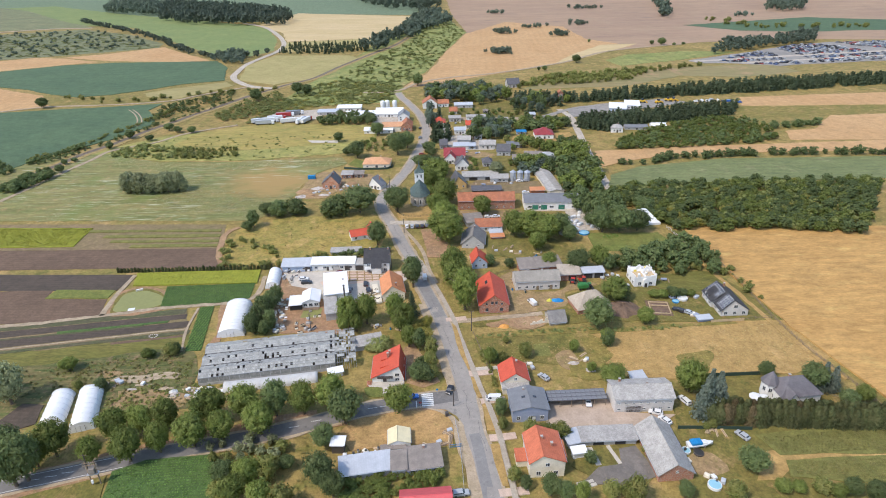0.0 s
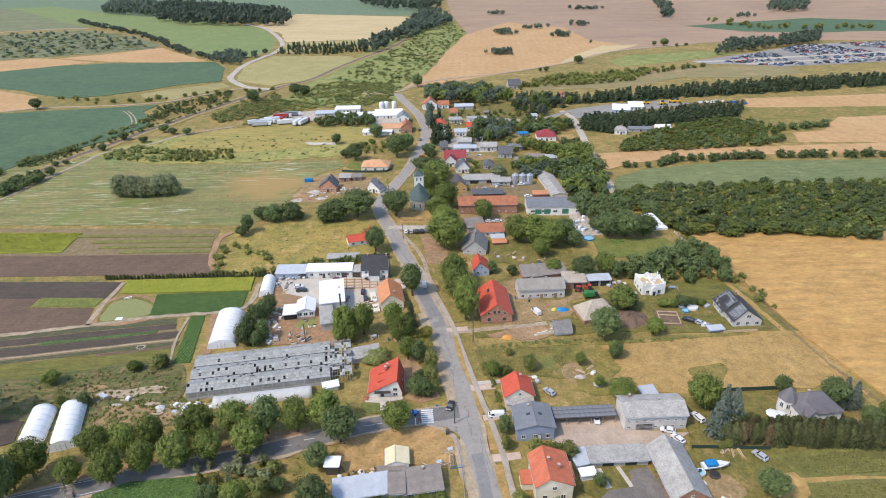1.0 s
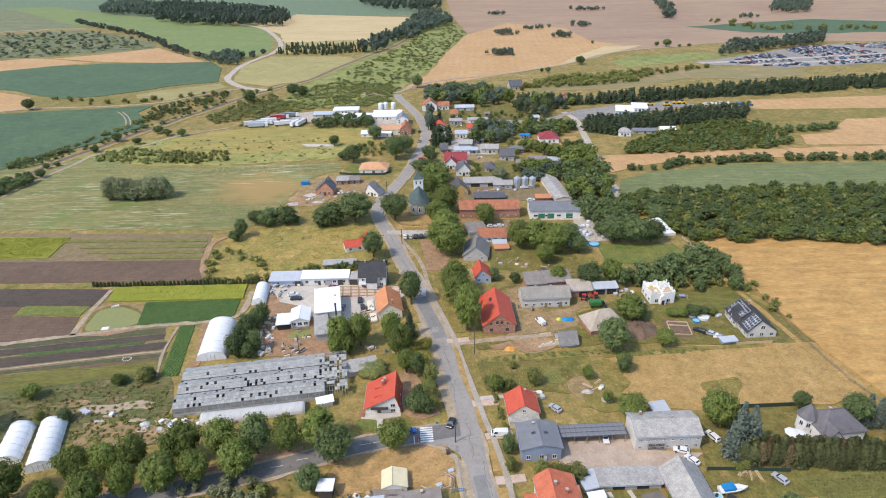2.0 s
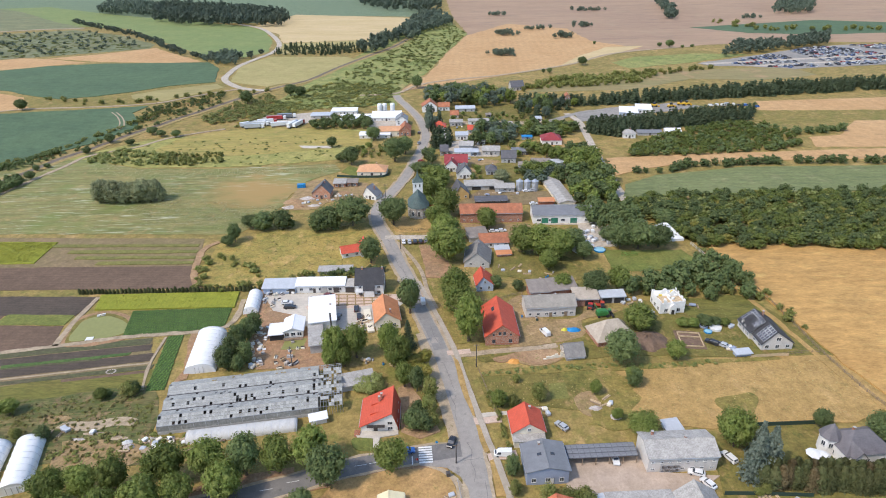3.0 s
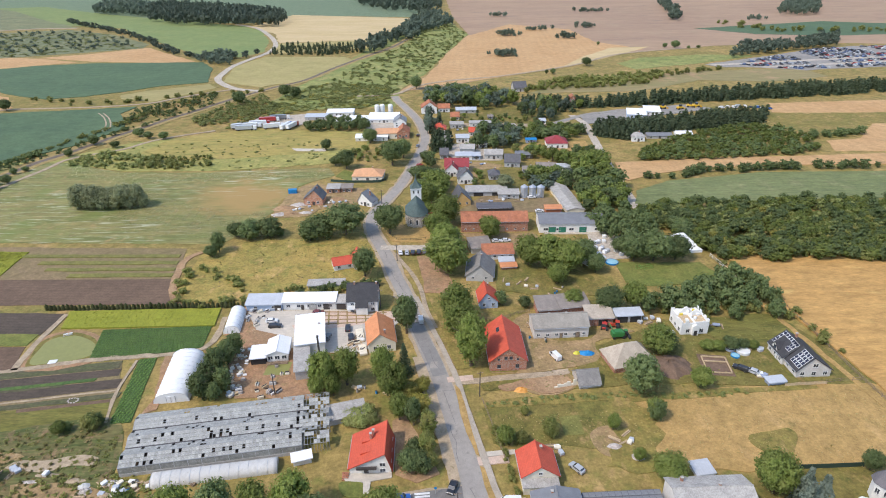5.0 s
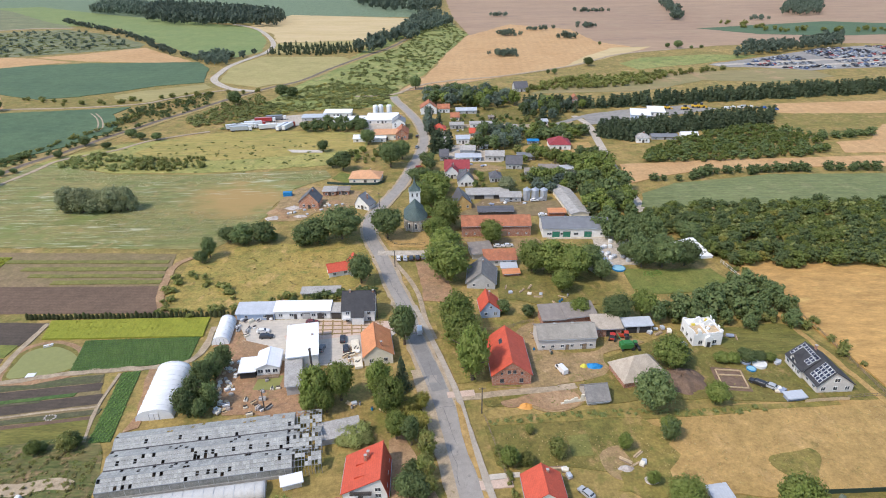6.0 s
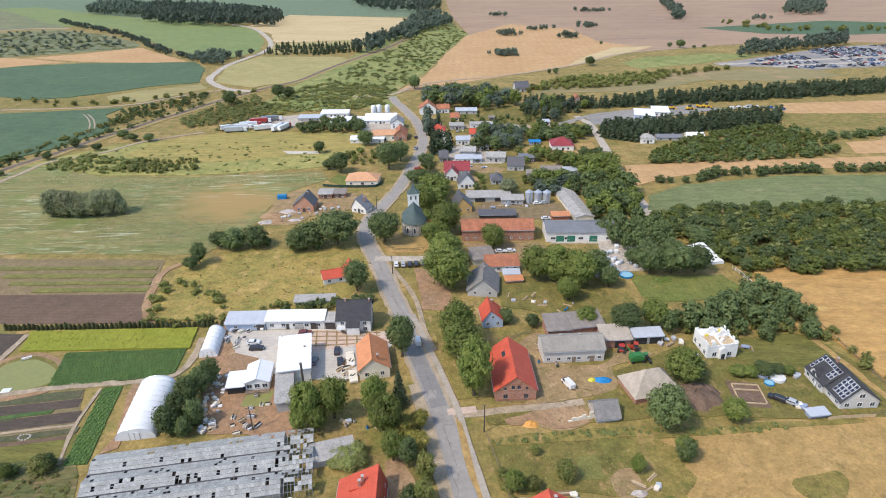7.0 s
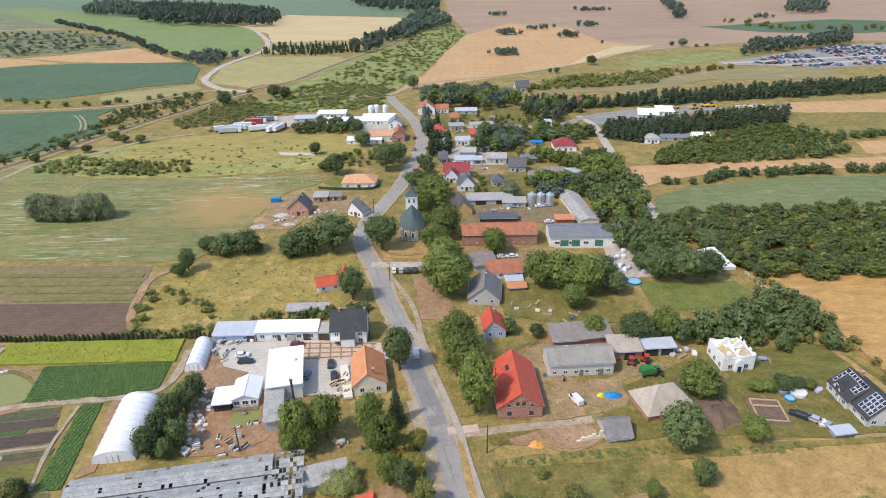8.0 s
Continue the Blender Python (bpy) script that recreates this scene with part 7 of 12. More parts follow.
prism(bm, [(-5.4, -0.3), (-2.2, -0.3), (-2.2, 4.6), (-3.8, 6.6), (-5.4, 4.6)], -6.0, -1.5, "y")
bay = part("front_bay", fixed(bm), M_WHITE, h)
bm = bmesh.new()
for q in (-1, 1):
    prism(bm, [(-3.8, 6.62), (-3.8, 6.8), (-3.8 + q * 2.0, 4.3), (-3.8 + q * 2.0, 4.12)], -6.4, -1.0, "y")
part("bay_roof", fixed(bm), M_MAUVETILE, bay)
window_on(bay, -3.8, -6.0, 3.4, 1.5, 1.6, 0)
# carport with a solar roof
h = thing("carport", "long open carport with a dark sheet roof", "carport", *[float(v) for v in (41.1, 151.1, 2.2, 18.8, 4.6, 2.9, 3.3, 0.00)[:3]])
x, y, rot, w, d, he, hr, ro = (41.1, 151.1, 2.2, 18.8, 4.6, 2.9, 3.3, 0.00)
bm = bmesh.new()
prism(bm, [(-d / 2, he), (d / 2, hr), (d / 2, hr + 0.12), (-d / 2, he + 0.12)], -w / 2, w / 2, "x")
rf = part("roof", fixed(bm), M_SLATE, h)
for c in range(12):
    for r in range(3):
        bm = bmesh.new()
        box(bm, -w / 26, w / 26, -d / 7.5, d / 7.5, 0, 0.05)
        p = part("roof_panel", bm, M_GREYMETAL, rf)
        p.matrix_local = pose(-w / 2 + (c + 0.5) * w / 12, -d / 3 + r * d / 3, he + 0.13 + (hr - he) * (r + 0.5) / 3, math.degrees(math.atan2(hr - he, d)))
for c in range(6):
    for v in (-d / 2 + 0.2, d / 2 - 0.2):
        bm = bmesh.new()
        box(bm, -0.08, 0.08, -0.08, 0.08, 0, he)
        p = part("post", bm, M_WOOD, h)
        p.matrix_local = pose(-w / 2 + 0.3 + c * (w - 0.6) / 5, v, 0)
bm = bmesh.new()
box(bm, -w / 2, w / 2, d / 2 - 0.12, d / 2, 0, hr)
part("back_wall", bm, M_GREYWALL, h)
# small houses along the road
house("grey_gabled_house", "old grey-roofed house with a plain plaster gable", (15.1, 268.4, -6.2, 10.8, 13.5, 2.4, 6.9, 0.00), M_GREYWALL, M_OLDGREY, windows=[("f", 2, 1.6, 0.9, 1.0), ("r", 3, 1.6, 1.0, 1.1)], chimneys=[(0.3, 3, 0.5)])
house("blue_gabled_house", "pale blue house with a red tiled roof", (16.2, 245.6, 3.4, 6.7, 8.5, 3, 6.6, -0.12), M_BLUEWALL, M_TILE, windows=[("f", 2, 1.6, 0.9, 1.1), ("f", 1, 4.2, 0.7, 0.8), ("r", 2, 1.6, 0.9, 1.1)], chimneys=[(0.3, 2, 0.5)])
house("white_cottage", "long white cottage with an orange-red roof", (23.5, 283.6, 1.5, 13, 6.2, 2.6, 4.2, 0.00), M_WHITE, M_TILE_OLD, kind="shed", windows=[("f", 4, 1.5, 0.9, 1.0)], doors=[("f", 0.4, 1, 2, M_WOOD)])
house("conservatory", "low conservatory with a ribbed glass roof", (26.7, 278.2, 1.7, 6.1, 3, 1, 1.5, 0.00), M_WHITE, M_SILVER, kind="shed", category="conservatory")
house("shed", "small shed with an orange-red roof", (27, 272.3, 5, 6.4, 2.6, 1.4, 1.8, 0.00), M_BRICK, M_TILE_ORANGE, kind="shed", category="shed")
house("shed", "brown felt-roofed shed near the cottage", (16.2, 291.4, 10, 9, 9, 2.6, 3.4, 0.00), M_GREYWALL, M_BROWNSHEET, kind="shed", category="shed")
house("long_barn", "long brick barn with a weathered orange roof", (24.4, 314.8, -0.6, 30.9, 11.9, 5.2, 7.7, 0.00), M_BRICK, M_TILE_OLD, "x", windows=[("f", 8, 1.5, 0.7, 0.6)], doors=[("f", 0.1, 3, 2.6, M_WOOD)], category="barn")
house("green_door_hall", "white farm hall with green doors and a grey roof", (59.9, 312.9, -1.5, 29.6, 12.8, 4.6, 6.6, 0.00), M_WHITE, M_GREYMETAL, "x", windows=[("f", 5, 1.8, 2.0, 1.0)], doors=[("f", -0.3, 3.2, 2.8, M_GREEN_DOOR), ("f", -0.14, 3.2, 2.8, M_GREEN_DOOR), ("f", 0.18, 3.2, 2.8, M_GREEN_DOOR)], category="hall")
house("diagonal_barn", "long pale barn with a light grey roof", (64.4, 346.6, 5.6, 8.5, 37.6, 2.5, 3.3, -0.05), M_CREAM, M_ETERNIT, windows=[("l", 8, 1.8, 1.0, 0.8)], category="barn")
house("tent_hall", "white fabric storage tent with a low peak", (104, 290, 4, 15, 13, 1.2, 6.8, 0.00), M_WHITESHEET, M_FILM, "x", "hip", category="tent", over=0.1, gutters=False)
house("shed", "pale blue-roofed shed by the works yard", (62, 277.6, 30, 8, 9, 2.6, 3.2, 0.00), M_GREYWALL, M_SILVER, kind="shed", category="shed")
house("red_roofed_cottage", "small white cottage with a red roof on the slope", (-39.8, 277, 18, 13, 6, 2.6, 4.6, 0.00), M_WHITE, M_TILE, "x", windows=[("f", 3, 1.5, 1.0, 1.0)])
house("red_gabled_wing", "red-gabled wing of the cottage", (-35.1, 277.7, 18, 6, 8, 3, 6.4, 0.00), M_GREYWALL, M_TILE)
house("shed", "long low shed with a flat grey roof on the slope", (-46.2, 259.9, 2, 14, 4, 1.6, 1.8, 0.00), M_GREYWALL, M_ETERNIT, kind="shed", category="shed")


# ---- church ----
def church(x, y, rot):
    th = thing("church", "small field-stone village church with a green roof", "church", x, y, rot)
    r = 5.1
    bm = bmesh.new()
    ring = [(-r, 0), (-r, 9)] + [(r, 9), (r, 0)]
    arc = [(r * math.cos(a), r * math.sin(a)) for a in [-math.pi * k / 8 for k in range(9)]]
    low = [bm.verts.new((px, py, -0.3)) for px, py in [(r, 9)] + arc + [(-r, 9)]]
    up = [bm.verts.new((px, py, 5.6)) for px, py in [(r, 9)] + arc + [(-r, 9)]]
    for k in range(len(low)):
        n = (k + 1) % len(low)
        bm.faces.new((low[k], low[n], up[n], up[k]))
    bm.faces.new(up)
    part("wall", fixed(bm), M_FIELDSTONE, th)
    bm = bmesh.new()
    e = 1.09
    rim = [bm.verts.new((px * e, py * e if py < 0 else py, 5.5)) for px, py in [(r, 9)] + arc + [(-r, 9)]]
    a, b = bm.verts.new((0, 0.2, 11.0)), bm.verts.new((0, 9, 11.0))
    bm.faces.new((rim[0], rim[1], a, b))
    for k in range(1, len(rim) - 2):
        bm.faces.new((rim[k], rim[k + 1], a))
    bm.faces.new((rim[-2], rim[-1], b, a))
    bm.faces.new((rim[-1], rim[0], b))
    bm.faces.new(rim[::-1])
    part("roof", fixed(bm), M_COPPER, th)
    for k in range(5):
        ang = -math.pi * (k + 0.5) / 5
        bm = bmesh.new()
        n = 7
        pts2 = [(-0.45, 1.4), (0.45, 1.4)] + [(0.45 * math.cos(math.pi * i / n), 3.4 + 0.55 * math.sin(math.pi * i / n)) for i in range(n + 1)]
        prism(bm, pts2, -0.06, 0.06, "y")
        wn = part("arched_window", fixed(bm), M_GLASS, th)
        wn.matrix_local = pose(math.cos(ang) * (r + 0.02), math.sin(ang) * (r + 0.02), 0, 0, 0, math.degrees(ang) + 90)
        bm = bmesh.new()
        prism(bm, [(px * 1.5, (pz - 2.6) * 1.2 + 2.6) for px, pz in pts2], -0.03, 0.03, "y")
        part("window_surround", fixed(bm), M_WHITE, wn)
        bm = bmesh.new()
        box(bm, -0.5, 0.5, -0.5, 0.5, -0.3, 5.0)
        bt = part("buttress", bm, M_FIELDSTONE, th)
        ang -= math.pi / 10
        bt.matrix_local = pose(math.cos(ang) * r, math.sin(ang) * r, 0, 0, 0, math.degrees(ang))
    bm = bmesh.new()
    box(bm, -2.6, 2.6, 9, 14, -0.3, 14.2)
    tower = part("tower", bm, M_WHITE, th, "white plastered square tower")
    bm = bmesh.new()
    box(bm, -2.8, 2.8, 8.7, 14.3, 14.2, 14.5)
    part("cornice", bm, M_WHITE, tower)
    bm = bmesh.new()
    lathe(bm, [(3.9, 14.5), (2.3, 15.7), (1.2, 17.0), (0.6, 18.6), (0.05, 21.5)], 4, pose(0, 11.5, 0, 0, 0, 45) )
    part("spire", bm, M_COPPER, tower)
    for u in (-1, 1):
        bm = bmesh.new()
        box(bm, u * 1.1 - 0.35, u * 1.1 + 0.35, 8.93, 9.02, 11.9, 13.5)
        part("louvre", bm, M_DARKFRAME, tower)
    bm = bmesh.new()
    prism(bm, [(3, -0.3), (8, -0.3), (8, 3), (3, 3.6)], 4.2, 8.4, "x")
    sac = part("sacristy", fixed(bm), M_WHITE, th)
    bm = bmesh.new()
    prism(bm, [(2.6, 3.6), (8.4, 2.9), (8.4, 3.1), (2.6, 3.8)], 4.2, 8.7, "x")
    part("sacristy_roof", fixed(bm), M_TILE, sac)


church(-12.2, 320.1, 3)


# ---- silos ----
silo = thing("grain_silo", "galvanised steel grain silo with a conical lid", "silo", 43.7, 352.6, 0, 0, "grain silos")
bm = bmesh.new()
lathe(bm, [(1.95 if k % 2 else 1.9, 0.25 * k) for k in range(24)], 28)
part("drum", bm, M_METAL, silo)
bm = bmesh.new()
lathe(bm, [(2.08, 5.75), (0.45, 6.8), (0.45, 7.05), (0.1, 7.15)], 28)
part("lid", bm, M_METAL, silo)
bm = bmesh.new()
for k in range(16):
    box(bm, -0.25, 0.25, -2.08, -1.9, 0.4 + k * 0.33, 0.44 + k * 0.33)
for u in (-0.25, 0.25):
    box(bm, u - 0.03, u + 0.03, -2.08, -1.9, 0, 5.7)
part("ladder", bm, M_METAL, silo)
copy_thing(silo, pose(48, 352.4, 0))
copy_thing(silo, pose(52.3, 352.1, 0))

# ---- far part of the village ----
house("ochre_house", "ochre house with a brown gabled roof", (10.3, 346.8, 7.5, 7.5, 11.8, 3.1, 7.7, -0.14), M_YELLOW, M_SLATE, windows=[("f", 2, 1.6, 0.9, 1.0)])
house("shed", "long shed with a pale grey roof", (24, 358, 0, 22, 7, 2.6, 3.4, 0.00), M_GREYWALL, M_ETERNIT, kind="shed", category="shed", doors=[("f", -0.2, 5, 2, M_DARK), ("f", 0.25, 5, 2, M_DARK)])
house("shed", "dark open shed in the barn yard", (26.3, 335.6, 0, 17, 5, 2, 2.6, 0.00), M_DARKFRAME, M_SLATE, kind="shed", category="shed")
house("container", "orange-roofed low shed by the pale barn", (55.5, 331.6, 0, 8, 4, 2.4, 2.8, 0.00), M_TILE_OLD, M_TILE_ORANGE, kind="shed", category="shed")
FAR_HOUSES = [
    ("blue_grey_house", "white house with a steep blue-grey roof", (-38.5, 345.8, -27.1, 8.2, 5.9, 2.6, 7, -0.18), M_WHITE, M_GREYMETAL, "y"),
    ("brick_shell_house", "unfinished brick house with a dark roof", (-66.6, 349.4, -2.8, 9.8, 9, 3.7, 8.4, 0.08), M_NEWBRICK, M_SLATE, "y"),
    ("orange_bungalow", "wide bungalow with a pale orange hipped roof", (-42.2, 386.7, -3, 17.3, 12, 3, 6, 0.00), M_CREAM, M_TILE_PEACH, "hip"),
    ("white_gabled_house", "white house with a grey gabled roof", (13.3, 377.5, 2.5, 8.4, 7.3, 3.4, 7.8, 0.05), M_WHITE, M_SLATE, "y"),
    ("dark_red_house", "large white house with a dark red roof", (9.3, 397.7, -3, 14.1, 10, 4, 7.5, 0.00), M_WHITE, M_TILE_DARKRED, "x"),
    ("dark_red_wing", "white gabled wing with a dark red roof", (6.1, 389.6, -3, 6.9, 6, 4, 7.5, 0.00), M_WHITE, M_TILE_DARKRED, "y"),
    ("black_roofed_house", "small grey house with a black roof", (30.2, 383.2, 0, 6.2, 8, 3, 5.5, 0.00), M_GREYWALL, M_SLATE, "hip"),
    ("black_gabled_house", "grey house with a steep black roof", (43.2, 405.6, -6, 9.3, 9, 3.5, 7, 0.00), M_GREYWALL, M_SLATE, "x"),
    ("red_roofed_villa", "white villa with a broad crimson hipped roof", (76.8, 444.6, -3, 13.6, 13, 3.5, 7.5, 0.00), M_WHITE, M_TILE_DARKRED, "hip"),
    ("brown_roofed_house", "low house with a brown roof", (61.8, 394.6, -6, 11.2, 8, 2.8, 5, 0.00), M_CREAM, M_BROWNSHEET, "x"),
    ("brown_roofed_shed", "low brown-roofed shed beside the house", (51.7, 393.3, -2, 7.5, 6, 2.4, 3.4, 0.00), M_GREYWALL, M_BROWNSHEET, "x"),
    ("white_garage", "flat white garage building", (72.2, 394.9, 0, 9.1, 6, 2.8, 3.1, 0.00), M_WHITE, M_SILVER, "shed"),
    ("red_house", "house with a red hipped roof behind spruces", (-0.9, 484.3, 0, 9.5, 11, 3, 6.5, 0.00), M_WHITE, M_TILE, "hip"),
    ("schoolhouse", "large white house with an orange-red gabled roof", (-9.1, 544.2, 3.8, 12.4, 12, 4.7, 9.1, 0.04), M_WHITE, M_TILE_OLD, "y"),
    ("long_house", "long white building with an orange-red roof", (3, 546.3, 0, 9.5, 9, 3.5, 6, 0.00), M_WHITE, M_TILE_OLD, "x"),
    ("farm_block", "grey flat-roofed farm block", (17.1, 431.1, -4, 9.3, 10, 4.5, 6, 0.00), M_GREYWALL, M_ETERNIT, "x"),
    ("farm_block", "grey sheet-roofed farm building", (33.4, 422.6, -6, 11.4, 10, 3.2, 5, 0.00), M_GREYWALL, M_ETERNIT, "x"),
    ("farm_block", "white farm shed with a flat roof", (14.3, 420.2, 0, 10.4, 7, 2.8, 3.2, 0.00), M_WHITE, M_SILVER, "shed"),
    ("farm_block", "low blue-fronted farm shed", (22.2, 420.3, 0, 4.6, 6, 2.6, 3, 0.00), M_BLUEWALL, M_SILVER, "shed"),
    ("garage_row", "low row of pale garages", (12, 495.7, 0, 9.7, 7, 3, 3.4, 0.00), M_GREYWALL, M_ETERNIT, "shed"),
    ("garage_row", "low row of grey garages", (30.3, 498.4, 0, 17.2, 6, 2.8, 3.2, 0.00), M_WHITE, M_ETERNIT, "shed"),
    ("small_red_house", "small white house with a red roof", (23.2, 474.4, 0, 6.3, 8, 3.2, 5.5, 0.00), M_WHITE, M_TILE, "x"),
    ("white_block", "low white building with garage doors", (15, 459.4, 0, 8.6, 8, 3.2, 3.6, 0.00), M_WHITE, M_SILVER, "shed"),
    ("white_block", "low pale house behind the gardens", (3.1, 455.2, 0, 7.1, 8, 3, 5, 0.00), M_WHITE, M_ETERNIT, "x"),
    ("glass_house", "long low glasshouse behind the gardens", (20.8, 541.8, 0, 16.2, 10, 2.8, 4, 0.00), M_GREYWALL, M_SILVER, "x"),
    ("far_grey_house", "far grey-roofed house by the farm road", (73.4, 622.7, 6, 12.2, 12, 3.5, 8, 0.00), M_GREYWALL, M_SLATE, "x"),
    ("dark_barn", "low dark barn with a long roof", (52.4, 421, 0, 10.1, 7, 2.5, 3, 0.00), M_DARKFRAME, M_GREYMETAL, "shed"),
    ("grey_shop", "grey building with a pale flat roof", (50.6, 484, 0, 7.5, 12, 3, 3.4, 0.00), M_GREYWALL, M_ETERNIT, "shed"),
    ("lone_brick_house", "tall old brick house among the conifers", (108.8, 555.4, 0, 4.3, 7, 8, 10, 0.00), M_BRICK, M_TILE_OLD, "y"),
    ("white_hall", "modern white and blue hall", (152, 519, -14, 14, 18, 3.6, 4.2, 0.00), M_BLUEWALL, M_WHITESHEET, "shed"),
    ("white_hall", "long white sheet hall", (167, 528.4, -12, 12, 16, 3.2, 4, 0.00), M_WHITE, M_WHITESHEET, "shed"),
    ("grey_hall", "long grey shed in the trees", (158.1, 497.7, -4, 16.1, 8, 3.5, 4.5, 0.00), M_GREYWALL, M_ETERNIT, "x"),
    ("white_villa", "white house with a grey hipped roof", (134.1, 456, -3, 8.6, 9, 3.4, 5.6, 0.00), M_WHITE, M_ETERNIT, "hip"),
    ("grey_shed_row", "long grey stable behind the white villa", (150.4, 461, -4, 17, 7, 2, 3.2, 0.00), M_GREYWALL, M_GREYMETAL, "x"),
    ("white_tunnel_hall", "white tent hall beside the copse", (169, 465, -4, 11, 6, 1.6, 3, 0.00), M_WHITESHEET, M_WHITESHEET, "x"),
    ("garden_shed", "small brown shed among the gardens", (38.7, 519.2, 0, 4.1, 5, 2.4, 3, 0.00), M_WOOD, M_BROWNSHEET, "x"),
    ("garden_shed", "small pale shed among the gardens", (40.8, 463.8, 0, 4, 5, 2.4, 3, 0.00), M_GREYWALL, M_ETERNIT, "x"),
    ("garden_shed", "small white shed by the far lane", (76.9, 503.6, 0, 4.3, 5, 2.4, 3, 0.00), M_WHITE, M_SILVER, "shed"),
    ("grey_cottage", "grey cottage with a dark roof", (2, 423.5, 0, 5.3, 8, 3, 6, 0.00), M_GREYWALL, M_SLATE, "x"),
    ("white_cottage", "small white cottage with a grey roof", (28, 446.4, 0, 5.5, 8, 3, 5, 0.00), M_WHITE, M_ETERNIT, "x"),
    ("blue_shed", "small blue tarpaulin shed by the far gardens", (61.2, 453.1, 0, 7, 4, 2.4, 2.6, 0.00), M_GREYBLUE, M_BLUE, "shed"),
    ("old_cottage", "old cottage with a weathered clay roof", (11.3, 519.5, 0, 6.5, 8, 3, 5.5, 0.00), M_CREAM, M_TILE_OLD, "x"),
    ("grey_barn", "grey barn behind the silos", (35.4, 353.1, -3, 10.8, 6, 2.6, 3.2, 0.00), M_GREYWALL, M_ETERNIT, "shed"),
    ("site_hut", "small hut on the building plot", (-59.2, 365.4, 0, 6.8, 6, 2.6, 3.2, 0.00), M_BRICK, M_ETERNIT, "shed"),
    ("site_hut", "low brick hut beside the plot", (-52.1, 366, 0, 6.2, 5, 2.4, 3, 0.00), M_BRICK, M_BROWNSHEET, "shed"),
    ("works_hall", "grey works hall with a pale roof", (-97, 527, 0, 17.2, 9, 2.6, 3.1, 0.00), M_GREYWALL, M_SILVER, "shed"),
    ("works_hall", "white works hall behind the trees", (-80, 539, 0, 21, 10, 3, 3.6, 0.00), M_WHITE, M_WHITESHEET, "shed"),
    ("works_hall", "long white works hall", (-67.5, 512.5, 0, 25, 15, 2.6, 3.8, 0.00), M_WHITE, M_WHITESHEET, "shed"),
    ("works_hall", "wide white works hall by the road", (-43.5, 519, 0, 23, 16, 2.8, 4.2, 0.00), M_WHITE, M_WHITESHEET, "shed"),
    ("cream_hall", "long cream hall with a pale roof", (-37, 474, 1, 17, 14, 4, 5.4, 0.00), M_CREAM, M_TILE_PEACH, "x"),
    ("brick_front_house", "brick-fronted house at the end of the hall", (-26.4, 474.1, 1, 8.5, 14, 4, 7.5, 0.00), M_BRICK, M_TILE_OLD, "y"),
    ("white_front_house", "white gabled house by the road bend", (-30.1, 500.2, 1, 9, 13, 5, 8, 0.00), M_WHITE, M_GREYMETAL, "y"),
    ("white_shed", "low white shed before the cream hall", (-48, 466, 1, 22, 7, 2.6, 3.2, 0.00), M_WHITE, M_WHITESHEET, "shed"),
]
for name, label, dims, wall, roof, ridge in FAR_HOUSES:
    kind = ridge if ridge in ("hip", "shed") else "gable"
    x, y, rot, w, d, he, hr, ro = dims
    n = max(2, int(w / 5))
    wins = [("f", n, he * 0.5, 1.1, 1.1)] + ([("f", n, he * 0.82, 1.1, 0.9)] if he > 4.8 else [])
    house(name, label, dims, wall, roof, "x" if kind != "gable" else ridge, kind, windows=wins, chimneys=[(w * 0.15, 0.5, 0.5)] if kind != "shed" else [], doors=[("f", 0.02, 1.2, 2.1, M_DARKFRAME)], gutters=False,
          category="hall" if "hall" in name else "house")


# ---- trees ----
def lump(rng, n_theta, n_phi, centre, r, squash=1.0):
    """A small uneven ball as quads."""
    v, f = [], []
    for i in range(n_theta + 1):
        th = math.pi * (0.04 + 0.92 * i / n_theta)
        for k in range(n_phi):
            ph = math.tau * k / n_phi
            rr = r * (0.78 + 0.3 * rng.random())
            v.append((centre[0] + rr * math.sin(th) * math.cos(ph), centre[1] + rr * math.sin(th) * math.sin(ph), centre[2] + rr * math.cos(th) * squash))
    for i in range(n_theta):
        for k in range(n_phi):
            f.append((i * n_phi + k, (i + 1) * n_phi + k, (i + 1) * n_phi + (k + 1) % n_phi, i * n_phi + (k + 1) % n_phi))
    return np.array(v), np.array(f)


def leaves(rng, points, normals, size):
    """Bent leaf sprays, one quad each, about the points."""
    n = len(points)
    nor = normals + rng.normal(0, 0.55, (n, 3))
    nor /= np.linalg.norm(nor, axis=1)[:, None]
    a = np.cross(nor, rng.normal(0, 1, (n, 3)))
    a /= np.linalg.norm(a, axis=1)[:, None] + 1e-9
    b = np.cross(nor, a)
    s = size * rng.uniform(0.6, 1.3, (n, 1))
    l = s * rng.uniform(0.8, 1.5, (n, 1))
    v = np.stack([points - a * s * 0.5 - b * l * 0.2, points - b * l * 0.6 + nor * s * 0.1, points + a * s * 0.55, points + b * l * 0.6 - nor * s * 0.2], 1).reshape(-1, 3)
    return v, np.arange(4 * n).reshape(-1, 4)


def join(arrays):
    vs, fs, o = [], [], 0
    for v, f in arrays:
        vs.append(v)
        fs.append(f + o)
        o += len(v)
    return np.concatenate(vs), np.concatenate(fs)


